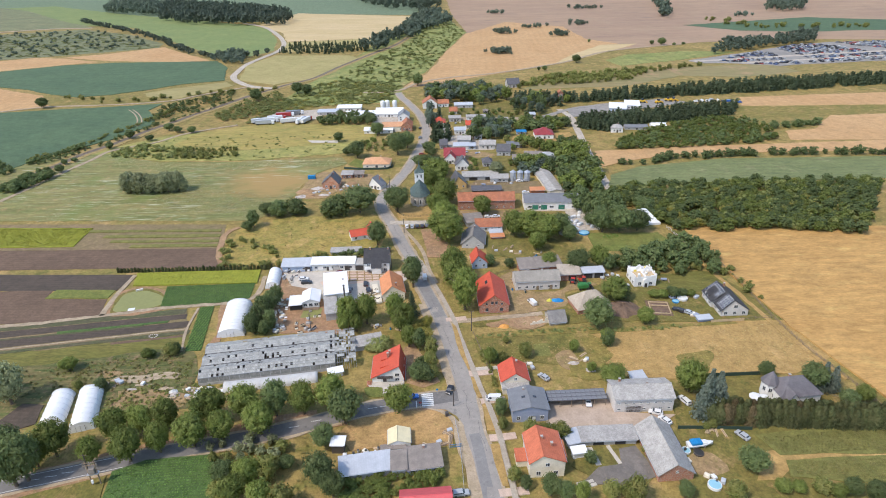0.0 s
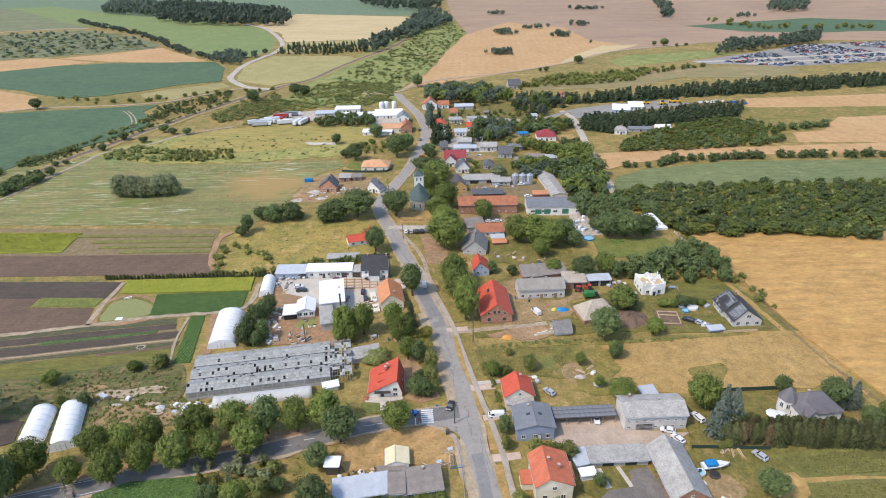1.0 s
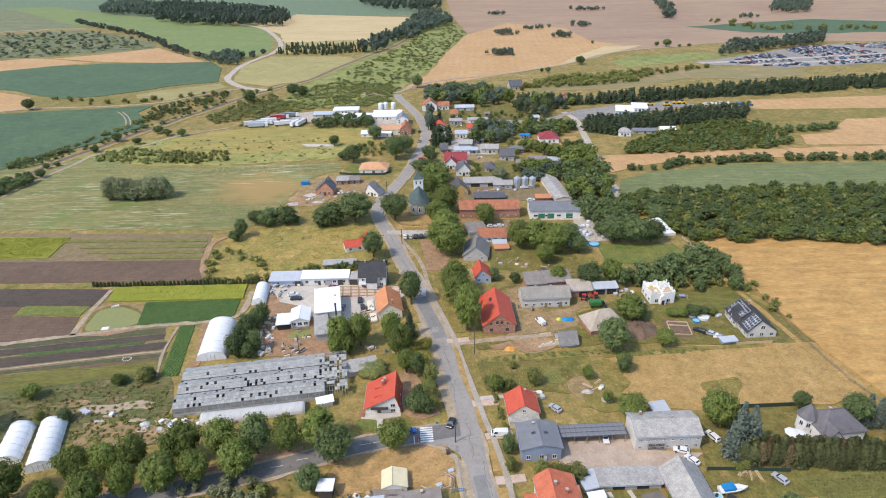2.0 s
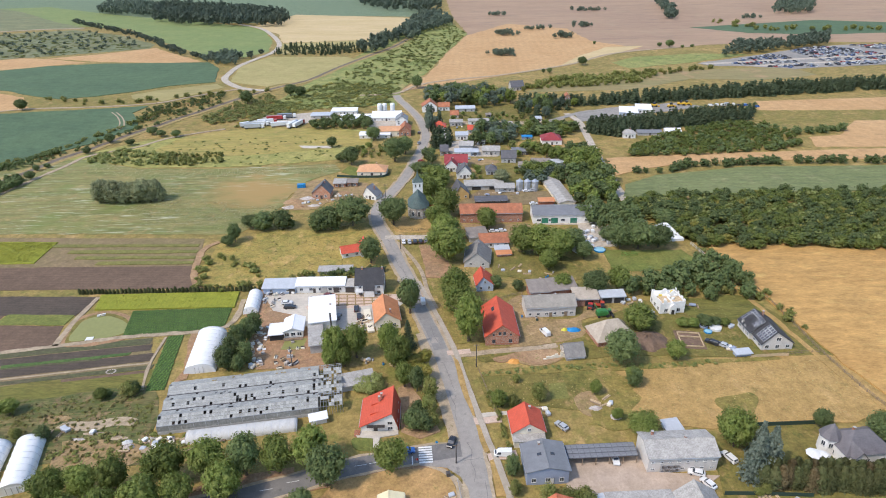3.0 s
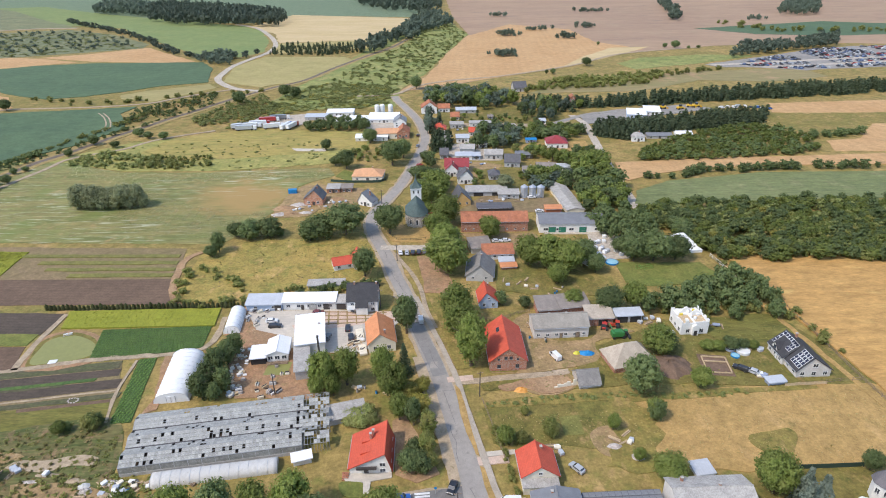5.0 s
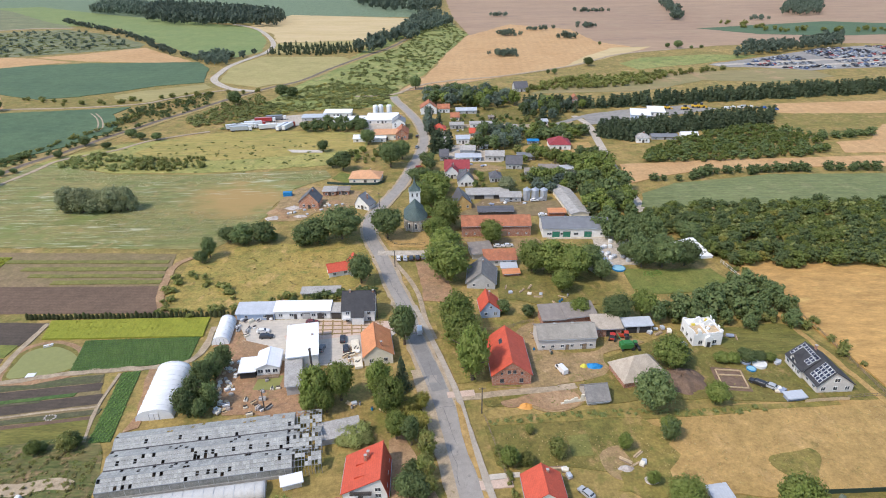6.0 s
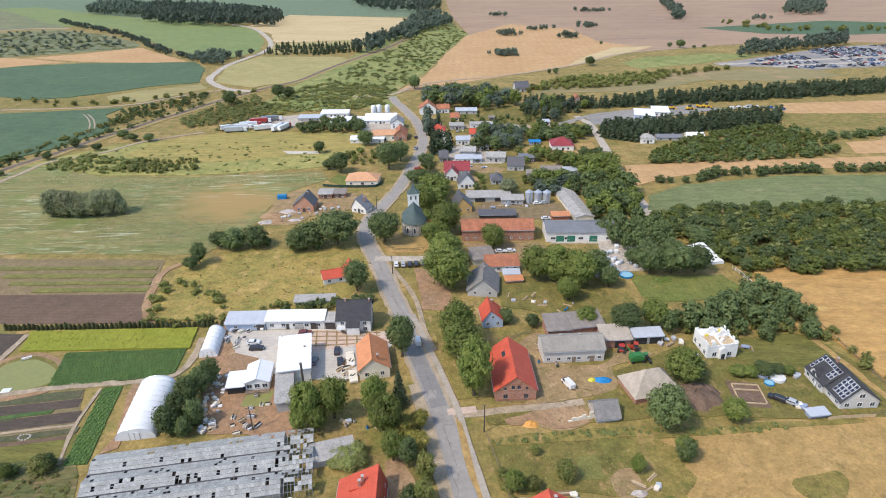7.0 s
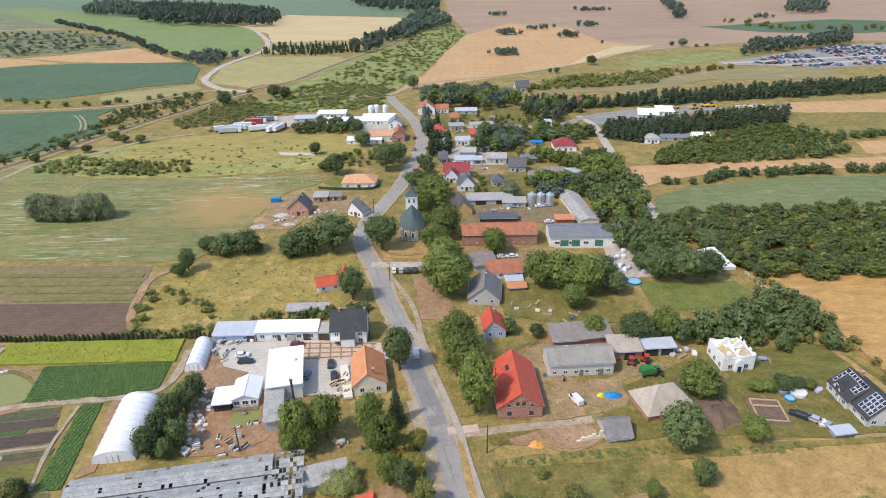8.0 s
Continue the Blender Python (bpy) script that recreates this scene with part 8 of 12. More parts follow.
def crown(shape, seed, blobs, per, size, core=(4, 6)):
    """A crown one metre high and one wide from its ground up: 'round', 'tall', 'bush', 'spruce', 'column'."""
    rng = np.random.default_rng(seed)
    made = []
    if shape in ("spruce", "column"):
        tiers = blobs
        for i in range(tiers):
            z = 0.05 + 0.93 * i / tiers
            flat = shape == "spruce"
            r = 0.5 * ((1 - z) ** 0.9 if flat else min(1, 1.7 * (1 - z) ** 0.6) * 0.95) * rng.uniform(0.82, 1.12)
            n = max(5, int(per * (0.25 + r * 1.7)))
            if flat:
                # boughs: leaves gathered along a few drooping arms
                arms = np.arange(9) * 0.698 + i * 0.35 + rng.normal(0, 0.1, 9)
                ang = arms[rng.integers(0, 9, n)] + rng.normal(0, 0.2, n)
                rr = r * np.sqrt(rng.uniform(0.1, 1.2, n))
                p = np.stack([np.cos(ang) * rr, np.sin(ang) * rr, z + rng.uniform(-0.02, 0.03, n) - rr * 0.22], 1)
                nor = np.stack([np.cos(ang) * 0.5, np.sin(ang) * 0.5, np.full(n, 1.3)], 1)
                made.append(leaves(rng, p, nor, size))
                made.append(lump(rng, 3, core[1], (0, 0, z - 0.03), r * 0.6, 0.5))
            else:
                ang = rng.uniform(0, math.tau, n)
                rr = r * rng.uniform(0.45, 1.05, n)
                p = np.stack([np.cos(ang) * rr, np.sin(ang) * rr, z + rng.uniform(-0.04, 0.06, n) - rr * 0.12], 1)
                nor = np.stack([np.cos(ang), np.sin(ang), np.full(n, 0.7)], 1)
                made.append(leaves(rng, p, nor, size))
                made.append(lump(rng, 3, core[1], (0, 0, z), r * 0.78, 0.5))
        return join(made)
    low = {"round": 0.17, "tall": 0.1, "bush": 0.02}[shape]
    mid = (1 + low) / 2
    half = (1 - low) / 2
    lobes = rng.normal(0, 1, (5, 3))
    lobes /= np.linalg.norm(lobes, axis=1)[:, None]
    for i in range(blobs):
        # clumps through an ellipsoid by a golden spiral, drawn out into a few lobes
        u = 1 - 2 * (i + 0.5) / blobs
        ang = i * 2.399963 + rng.uniform(-0.5, 0.5)
        q = math.sqrt(max(0, 1 - u * u))
        way = np.array([math.cos(ang) * q, math.sin(ang) * q, u])
        out = 0.8 + 0.26 * max(0.0, float((lobes @ way).max()) - 0.45) / 0.55 + rng.uniform(-0.07, 0.05)
        r = rng.uniform(0.13, 0.23) if shape != "bush" else rng.uniform(0.17, 0.28)
        deep = rng.uniform(0.55, 1.0) ** 0.6
        c = np.array([way[0] * (0.5 - r * 0.62) * out * deep, way[1] * (0.5 - r * 0.62) * out * deep, mid + u * (half - r * 0.7) * (out if u > 0 else 0.95)])
        made.append(lump(rng, core[0], core[1], c, r * 0.6))
        d = rng.normal(0, 1, (per, 3))
        d /= np.linalg.norm(d, axis=1)[:, None]
        d[:, 2] = np.abs(d[:, 2]) * np.sign(d[:, 2] + 0.6)
        p = c + d * r * rng.uniform(0.5, 1.12, (per, 1))
        far = p - np.array([0, 0, mid - 0.1])
        far /= np.linalg.norm(far, axis=1)[:, None] + 1e-9
        made.append(leaves(rng, p, d * 0.55 + far * 0.75, size))
    return join(made)


def mesh_arrays(name, v, f, material):
    me = bpy.data.meshes.new(name)
    me.vertices.add(len(v))
    me.vertices.foreach_set("co", v.astype(np.float32).ravel())
    me.loops.add(len(f) * 4)
    me.loops.foreach_set("vertex_index", f.astype(np.int32).ravel())
    me.polygons.add(len(f))
    me.polygons.foreach_set("loop_start", np.arange(0, len(f) * 4, 4, dtype=np.int32))
    me.update(calc_edges=True)
    me.validate()
    me.materials.append(material)
    return me


def trunk_mesh(seed, shape):
    """A tapered trunk with limbs for a tree one metre high."""
    rng = random.Random(seed)
    bm = bmesh.new()
    if shape in ("spruce", "column"):
        tube(bm, 0.022, 0.004, (0, 0, -0.03), (0, 0, 0.93), 7)
    else:
        tube(bm, 0.034, 0.024, (0, 0, -0.03), (0.01, 0, 0.26), 8)
        tube(bm, 0.024, 0.01, (0.01, 0, 0.26), (0.0, 0.01, 0.8), 7)
        for k in range(6):
            a = k * 1.05 + rng.uniform(-0.3, 0.3)
            z = 0.22 + 0.07 * k
            tube(bm, 0.013, 0.004, (0.008, 0, z), (0.33 * math.cos(a), 0.33 * math.sin(a), z + 0.24), 5)
    return mesh_of("trunk", bm, M_BARK)


KINDS = {"willowbush": ("bush", F_WILLOW), "lowscrub": ("bush", F_SCRUB), "lime": ("round", F_LIME), "oak": ("round", F_DARK), "tall": ("tall", F_LIME), "willow": ("round", F_WILLOW), "yellow": ("round", F_YELLOW), "bush": ("bush", F_BUSH),
         "darkbush": ("bush", F_DARK), "spruce": ("spruce", F_SPRUCE), "bluespruce": ("spruce", F_BLUE), "column": ("column", F_THUJA), "drycolumn": ("column", F_DRYTHUJA), "hazetree": ("round", F_HAZE)}
WORDS = {"willowbush": ("bush", "silvery willow bush"), "lowscrub": ("bush", "light green low bush"), "lime": ("deciduous_tree", "leafy green lime tree"), "oak": ("deciduous_tree", "dense dark green broadleaf tree"), "tall": ("deciduous_tree", "tall full-crowned broadleaf tree"),
         "willow": ("willow_tree", "silvery grey-green willow tree"), "yellow": ("deciduous_tree", "yellowish green small tree"), "bush": ("bush", "round green garden bush"),
         "darkbush": ("bush", "dense dark green bush"), "spruce": ("spruce_tree", "dark green spruce tree"), "bluespruce": ("spruce_tree", "silvery blue spruce tree"), "column": ("thuja", "dark columnar thuja tree"), "drycolumn": ("thuja", "browning columnar thuja tree"), "hazetree": ("pine_tree", "haze-blue tinted green tree")}
CROWNS, TRUNKS = {}, {}
for kind, (shape, leaf) in KINDS.items():
    CROWNS[kind] = []
    for s in range(4):
        if shape in ("spruce", "column"):
            v, f = crown(shape, s + 11, 13, 120, 0.075) if shape == "column" else crown(shape, s + 11, 13, 200, 0.05)
        elif shape == "bush":
            v, f = crown(shape, s + 21, 20, 90, 0.056, (3, 4))
        else:
            v, f = crown(shape, s + 31, 44, 104, 0.038, (3, 4))
        CROWNS[kind].append(mesh_arrays("crown", v, f, leaf))
    TRUNKS[kind] = [trunk_mesh(s, shape) for s in range(2)]
TINY = [crown("bush", s + 81, 5, 14, 0.2, (3, 4)) for s in range(4)]
LOW = {}
for kind, (shape, leaf) in KINDS.items():
    if shape in ("spruce", "column"):
        LOW[kind] = [crown(shape, s + 51, 6, 26, 0.19, (3, 4)) for s in range(3)]
    elif shape == "bush":
        LOW[kind] = [crown(shape, s + 61, 8, 32, 0.12, (3, 4)) for s in range(4)]
    else:
        LOW[kind] = [crown(shape, s + 71, 15, 34, 0.085, (3, 4)) for s in range(5)]
FAR = [crown("round", s + 91, 7, 18, 0.15, (3, 4)) for s in range(4)]
LIGHT = {kind: [mesh_arrays("crown", v, f, KINDS[kind][1]) for v, f in LOW[kind]] for kind in KINDS}
TREE_RNG = random.Random(5)


def tree(kind, x, y, h, w, where, group="", light=False):
    name, words = WORDS[kind]
    t = thing(name, words + " " + where, "bush" if "bush" in kind else "tree", x, y, TREE_RNG.uniform(0, 360), 0, group)
    s = Matrix.Diagonal((w * 1.14, w * 1.14 * TREE_RNG.uniform(0.9, 1.1), h, 1))
    shared("crown", TREE_RNG.choice(LIGHT[kind] if light else CROWNS[kind]), t, s)
    shared("trunk", TREE_RNG.choice(TRUNKS[kind]), t, Matrix.Diagonal((h, h, h, 1)))
    return t


def trees(kinds, rows, where, group):
    for x, y, h, w in rows:
        tree(TREE_RNG.choice(kinds), x, y, h, w, where, group)


def inside(p, poly):
    c, n = False, len(poly)
    for i in range(n):
        (x0, y0), (x1, y1) = poly[i], poly[i - 1]
        if (y0 > p[1]) != (y1 > p[1]) and p[0] < (x1 - x0) * (p[1] - y0) / (y1 - y0) + x0:
            c = not c
    return c


def spread(poly, n, seed, gap=2.0):
    rng = random.Random(seed)
    xs, ys = [p[0] for p in poly], [p[1] for p in poly]
    out, tries = [], 0
    while len(out) < n and tries < n * 40:
        tries += 1
        p = (rng.uniform(min(xs), max(xs)), rng.uniform(min(ys), max(ys)))
        if inside(p, poly) and all((p[0] - q[0]) ** 2 + (p[1] - q[1]) ** 2 > gap * gap for q in out):
            out.append(p)
    return out


def wood(name, label, spots, kinds, lo, hi, wide, seed, category="wood", protos=None):
    """Many trees or bushes that nobody could count, as one mesh a kind of leaf."""
    rng = random.Random(seed)
    made = []
    for x, y in spots:
        h = rng.uniform(lo, hi)
        w = h * wide * rng.uniform(0.8, 1.25)
        v, f = rng.choice(protos or LOW[kinds])
        a = rng.uniform(0, math.tau)
        c, s = math.cos(a), math.sin(a)
        q = np.stack([(v[:, 0] * c - v[:, 1] * s) * w + x, (v[:, 0] * s + v[:, 1] * c) * w + y, v[:, 2] * h - 0.04 * h], 1)
        made.append((q, f))
    if made:
        v, f = join(made)
        return tagged(new(name, mesh_arrays(name, v, f, KINDS[kinds][1])), label, category, kind="stuff")


def along(pts, gap, jitter, seed):
    rng = random.Random(seed)
    return [(p.x + rng.uniform(-jitter, jitter), p.y + rng.uniform(-jitter, jitter)) for p in smooth_line(pts, gap)]


# rows and single trees that can be told apart
trees(["lime", "lime", "oak"], [(x, y, h * 0.95, w) for x, y, h, w in [(-118.8, 121.7, 16.2, 9), (-113.7, 132.7, 13.5, 9.2), (-101.6, 129.3, 10, 6.8), (-91, 129.9, 13.4, 8.8), (-83.7, 133.2, 11.6, 7.1), (-99.3, 139.3, 12.2, 8.2), (-92.2, 141.4, 11.3, 8), (-74.5, 135.1, 12.6, 9.3), (-66.5, 137.2, 12.5, 8.2), (-85.3, 143.4, 11.2, 7.8), (-73, 145.8, 13, 9.5), (-62.7, 148, 12.5, 9.6), (-56, 139.7, 12.2, 9.2), (-53.2, 147.7, 13.8, 9.2), (-44.5, 148.4, 13, 8.6), (-35.8, 149.7, 13.9, 9.7), (-31.1, 143.7, 13.4, 10), (-14.8, 148, 11.1, 8.3), (-126.9, 132.2, 12, 9.2), (-116.5, 123.6, 17.2, 10.5), (-116.6, 128.5, 11.2, 7.5)]], "along the side road", "roadside trees")
trees(["willow"], [(-141.4, 156, 15.6, 11.3), (-148, 160.6, 9.5, 7)], "on the weedy ground", "weedy ground willows")
trees(["darkbush"], [(-99.6, 182.6, 4.2, 3.5), (-97.6, 182.5, 4.4, 3.5), (-107.9, 180.6, 3.3, 3.1), (-105.4, 180.8, 2.9, 2.2)], "on the weedy ground", "weedy ground bushes")
trees(["oak", "lime"], [(-36.4, 196, 14, 8.2), (-30, 198.6, 13.2, 8.4), (-33.4, 193.6, 8, 5.4), (-38.4, 193.4, 7.5, 5)], "beside the production hall", "willows by the hall")
trees(["oak", "lime"], [(-19.3, 199.7, 12.4, 7.4), (-14.7, 191, 13.3, 7.7), (-13, 226, 14.7, 8.7), (-17.3, 193.3, 8.9, 6.5), (-13.1, 182.6, 9.4, 5.5), (-9.1, 180.5, 9.3, 4.8)], "beside the village road", "trees by the road")
trees(["spruce"], [(-12.7, 203.7, 12.1, 5.5), (-19.8, 217.2, 7, 3.3)], "in the garden by the road", "garden spruces")
trees(["darkbush"], [(-72.5, 193.4, 9.7, 6), (-71.8, 198.4, 9.6, 6.1), (-71.3, 204.5, 10.1, 6.6), (-69.9, 209.8, 9.6, 6.6), (-68.5, 214.3, 9.2, 5.8), (-66.8, 196.7, 9, 5.3), (-68.3, 192.5, 6.8, 4.6)], "along the polytunnel", "bushes by the tunnel")
trees(["tall"], [(8.2, 206.9, 19, 10.1), (5.3, 224, 13.1, 12), (3.9, 232.4, 14.8, 12.2), (1.8, 269.2, 16.2, 17), (0.6, 285, 15, 12)], "on the verge beside the road", "big verge trees")
trees(["oak", "tall"], [(-24.5, 308.3, 15.1, 13.1), (1.8, 318.3, 14.6, 13.6), (-2.6, 302.1, 13.5, 10.7), (-8.4, 343.9, 12.6, 12.3), (-1.2, 365.5, 9.4, 13.2), (-7.1, 327.7, 8.1, 7.9), (-13, 382.5, 8.4, 11), (1.9, 294.4, 10, 12.5)], "around the church", "churchyard trees")
trees(["darkbush", "oak"], [(-44.9, 308.2, 15.3, 17.5), (-55, 305.4, 12.1, 13), (-60.5, 302.1, 10.7, 10.7), (-79.7, 306.5, 9.9, 10.9), (-88.5, 304.8, 9.2, 10.8), (-95, 307.2, 7.4, 8.7), (-98.7, 291.5, 9.5, 7), (-100.3, 286.9, 5.5, 6.1), (-75.4, 307.9, 4, 3.9)], "on the dry grassy slope", "slope trees")
trees(["oak"], [(-31.8, 267.3, 12.6, 9.7)], "beside the little red house", "slope trees")
trees(["willow"], [(-187.4, 346, 13.2, 10.9), (-179.9, 344.3, 13.2, 11.3), (-172.5, 345.3, 11.5, 9.9), (-165, 346.2, 13.2, 11.9), (-158.9, 347.3, 13.3, 9)], "in the clump on the meadow", "meadow clump")
trees(["willowbush"], [(-189, 345.4, 9.2, 8.4), (-182, 344.4, 8.7, 8.9), (-175, 344, 9.2, 8.9), (-168, 344.4, 8.4, 8.9), (-161.4, 345.4, 9, 8.4), (-155.6, 346.5, 8.5, 6.5), (-187.1, 348.7, 10.3, 8.5), (-168.8, 348.5, 10, 9)], "at the foot of the meadow clump", "meadow clump")
trees(["oak", "lime", "darkbush"], [(57.9, 192.7, 12.3, 11.1), (68.9, 211.5, 10.6, 10.9), (72.3, 213.1, 6.9, 7.2), (76.4, 194.9, 6.5, 7.2), (58.8, 181, 6.7, 5.4), (59.3, 237.9, 9.9, 10.2), (69.1, 239.8, 10.8, 8.3), (86, 213.8, 3.2, 4.9), (89.3, 213.2, 3.5, 4.9), (93.7, 213.6, 4.5, 5.2), (97.5, 214, 3.5, 4.4), (100.9, 213.9, 2.8, 4.1), (47.7, 241.5, 6.7, 7.3), (29.8, 242.1, 4.4, 5), (21, 244, 5.8, 5.1)], "in the farm gardens", "garden trees")
trees(["oak", "tall", "lime"], [(35.8, 274.8, 13.5, 12.7), (42.6, 272.5, 14.4, 13.4), (50.5, 268.9, 14.6, 13.6), (58.3, 276.1, 10.5, 10.9), (44.6, 258.2, 9.4, 8.5), (21.5, 301.1, 11.3, 9.4), (61.9, 267.7, 8.2, 8.2)], "behind the farm sheds", "trees behind the sheds")
trees(["oak"], [(80.2, 277.3, 12.4, 12.5), (88.5, 277, 13.2, 14), (97.9, 277.9, 10.9, 12.1), (77.4, 285, 6.5, 9.2), (108.1, 302.4, 8, 10.7)], "beside the white tent hall", "trees behind the sheds")
trees(["lime", "bush"], [(58.6, 182.1, 6.8, 4.4), (28.5, 175.5, 6.2, 5.2), (15.5, 172.5, 6.3, 4.5), (55, 159.6, 7.6, 8.6), (49.6, 165.9, 4.2, 3.2), (45.8, 177.4, 5.3, 3.7), (22.2, 183.8, 3.3, 2.5)], "in the gardens by the paddock", "paddock trees")
trees(["lime"], [(78.6, 154.8, 11.2, 9.5)], "beside the grey farm building", "paddock trees")
trees(["bluespruce"], [(78.8, 143.9, 16.4, 8.1), (83.2, 145.8, 16.3, 8.8), (83.2, 151, 13.2, 6.7)], "in the garden by the hedge", "blue spruces")
trees(["lime", "oak"], [(79, 157.2, 10.3, 9.6), (106.3, 161.5, 6.3, 4.9), (118.5, 155.3, 9.8, 8.5), (125.2, 146.5, 6, 6.6), (130.8, 148.4, 6.5, 5.6)], "in the garden by the wheat", "hedge garden trees")
trees(["bush"], [(79.6, 138.5, 3.2, 2.6), (77.7, 138, 2.6, 2.2)], "at the end of the thuja hedge", "hedge garden trees")
trees(["bluespruce"], [(121.3, 154.7, 11.8, 6.8), (124.2, 154, 10.6, 5.8)], "in the garden by the wheat", "blue spruces")
trees(["bush", "lime", "darkbush"], [(-131.8, 173.5, 5.1, 5.5), (-99, 181.2, 5.1, 5.3), (-107, 179.2, 3.8, 4.2), (-123.1, 162.7, 3.9, 3.5), (-115.4, 162.4, 4.7, 4.6)], "on the weedy ground", "weedy ground bushes")
trees(["lime", "oak", "bush"], [(-36, 134.5, 7.8, 7.1), (-34.4, 119.8, 11.2, 8.6), (-30.7, 115.9, 9.3, 7), (-60.8, 120.5, 8.5, 6.6), (-54.6, 120.4, 9.4, 6.6), (-49.6, 122.2, 8.5, 5.8), (-56.8, 114.8, 9.3, 7), (-49.5, 112.8, 9.2, 6.9), (-43.4, 111.7, 8.3, 6.9), (-61.2, 116.7, 5.7, 5.6), (-45, 126.1, 4.8, 4.4), (27.3, 114.8, 7.4, 5.9), (30.7, 113.4, 6.5, 5), (35.1, 112.7, 7, 4.1), (42.8, 114, 5.6, 4.7), (49, 112, 9.5, 5.5), (62.4, 113.5, 5.2, 4.2), (75, 112.4, 6.6, 5.5), (83.6, 122.1, 7.5, 7.8), (88.3, 114.6, 4.1, 4.7), (92.5, 114.2, 3.7, 3.9), (98.6, 114.4, 4.5, 5), (101.7, 112.4, 4.4, 4.1), (105.8, 113.1, 5.5, 5), (110.6, 111.3, 6.4, 5.5)], "in the allotment gardens", "allotment trees")
trees(["bush", "darkbush"], [(25.1, 137.3, 5.9, 4.7), (33.3, 135.9, 5.9, 5.6), (29.3, 137.1, 4.4, 4.7), (18.1, 120.3, 4.8, 3.7), (20.8, 117.4, 4.7, 3.4), (40.2, 125.8, 4.8, 3.3), (56.5, 129.6, 2.9, 2.1), (20.2, 173.1, 3.9, 3.7), (16.6, 173.2, 4.8, 3.7), (16.7, 146, 7.1, 4.3), (16.9, 139.9, 5, 3.2), (47.3, 113.9, 5.6, 4.2)], "by the houses", "garden bushes")
trees(["yellow", "bush"], [(-4.9, 175.8, 9.3, 4.6), (-5.2, 169, 8.2, 4.4), (-7.6, 185.8, 6.2, 5.8), (-11.3, 191.3, 5.9, 7.2), (-6.9, 194, 5.9, 5), (-4, 164.7, 5.4, 3.4)], "along the garden hedge", "hedge bushes")
trees(["lowscrub"], [(-28, 184.6, 2.6, 4.6), (-25.2, 184.4, 3.0, 5.2), (-22.4, 184.8, 3.1, 5), (-27.2, 181.4, 2.6, 4.6), (-24, 181.2, 2.9, 5), (-21, 182, 2.5, 4.4)], "in a row of climbing plants", "hedge bushes")
trees(["darkbush"], [(-9.8, 164, 6.5, 6), (-6.6, 163.6, 6.5, 6), (-8, 168.5, 6, 5.6)], "beside the white house", "hedge bushes")
HEDGE_H = 7.6
for k in range(76):
    a, b = Vector((80.2, 141.2)), Vector((149.2, 135.6))
    p = a.lerp(b, (k // 2) / 37)
    tree("drycolumn" if k in (4, 6, 7, 12, 13, 27) else "column", p.x + (k % 2) * 1.6, p.y + (k % 2) * 2.4 + TREE_RNG.uniform(-0.5, 0.5), TREE_RNG.uniform(HEDGE_H * 0.92, HEDGE_H * 1.05), TREE_RNG.uniform(3.4, 4.4), "in a long thuja hedge", "thuja hedge")
for k in range(48):
    a, b = Vector((-148.1, 244.9)), Vector((-75.1, 244.9))
    p = a.lerp(b, k / 47)
    tree("column", p.x, p.y + TREE_RNG.uniform(-0.3, 0.3), TREE_RNG.uniform(2.0, 2.9), TREE_RNG.uniform(1.2, 1.6), "in a thin field hedge", "field hedge")
# woods, belts and scrub
EAST_WOOD = [(98.5, 331), (121, 335), (150, 335.5), (187, 336.5), (255, 334), (205.9, 268), (150.2, 276.6), (137.6, 272.9), (129.2, 276.6), (117.5, 276.2), (112, 285), (105.9, 291.4), (105.9, 302.5), (95.9, 314), (90, 326.1)]
wood("wood", "dense deciduous wood on the edge of the wheat", spread(EAST_WOOD, 150, 1, 4.8), "oak", 5, 8, 1.05, 1)
wood("wood", "lighter trees within the wood", spread(EAST_WOOD, 200, 2, 4.0), "lime", 4.5, 7, 1.15, 2)
wood("wood", "young pale green trees in the clearings of the wood", spread(EAST_WOOD, 110, 205, 4.6), "lowscrub", 4, 6.5, 1.2, 205, protos=FAR)
wood("wood", "shrubs along the clearings of the wood", spread(EAST_WOOD, 240, 203, 2.6), "bush", 2, 4, 1.4, 203, protos=FAR)
wood("wood", "yellowing shrubs in the wood", spread(EAST_WOOD, 34, 204, 3.0), "yellow", 3.5, 6, 1.2, 204)
GARDEN_WOOD = [(64.8, 233.2), (73.8, 239), (94.5, 249.7), (109.6, 261.9), (123.1, 257.6), (124.5, 240.3), (121.7, 229.8), (105.4, 231.3), (92.2, 228.8), (82.1, 233.2)]
wood("thicket", "dark thicket of trees behind the farm gardens", spread(GARDEN_WOOD, 34, 3, 3.8), "oak", 5, 9.5, 0.85, 3)
wood("thicket", "bushes at the edge of the thicket", spread(GARDEN_WOOD, 40, 4, 2.0), "bush", 2.5, 4, 1.1, 4)
FAR_COPSE = [(159, 454), (128, 426), (121, 409), (147.5, 408.7), (213.9, 413), (243, 427), (254, 470), (224, 484), (190, 472)]
wood("copse", "dense green copse by the wheat strip", spread(FAR_COPSE, 190, 5, 3.2), "lime", 3, 5.5, 1.3, 5, protos=FAR)
wood("copse", "darker bushes in the copse by the wheat strip", spread(FAR_COPSE, 160, 215, 3.2), "oak", 2.5, 5, 1.4, 215, protos=FAR)
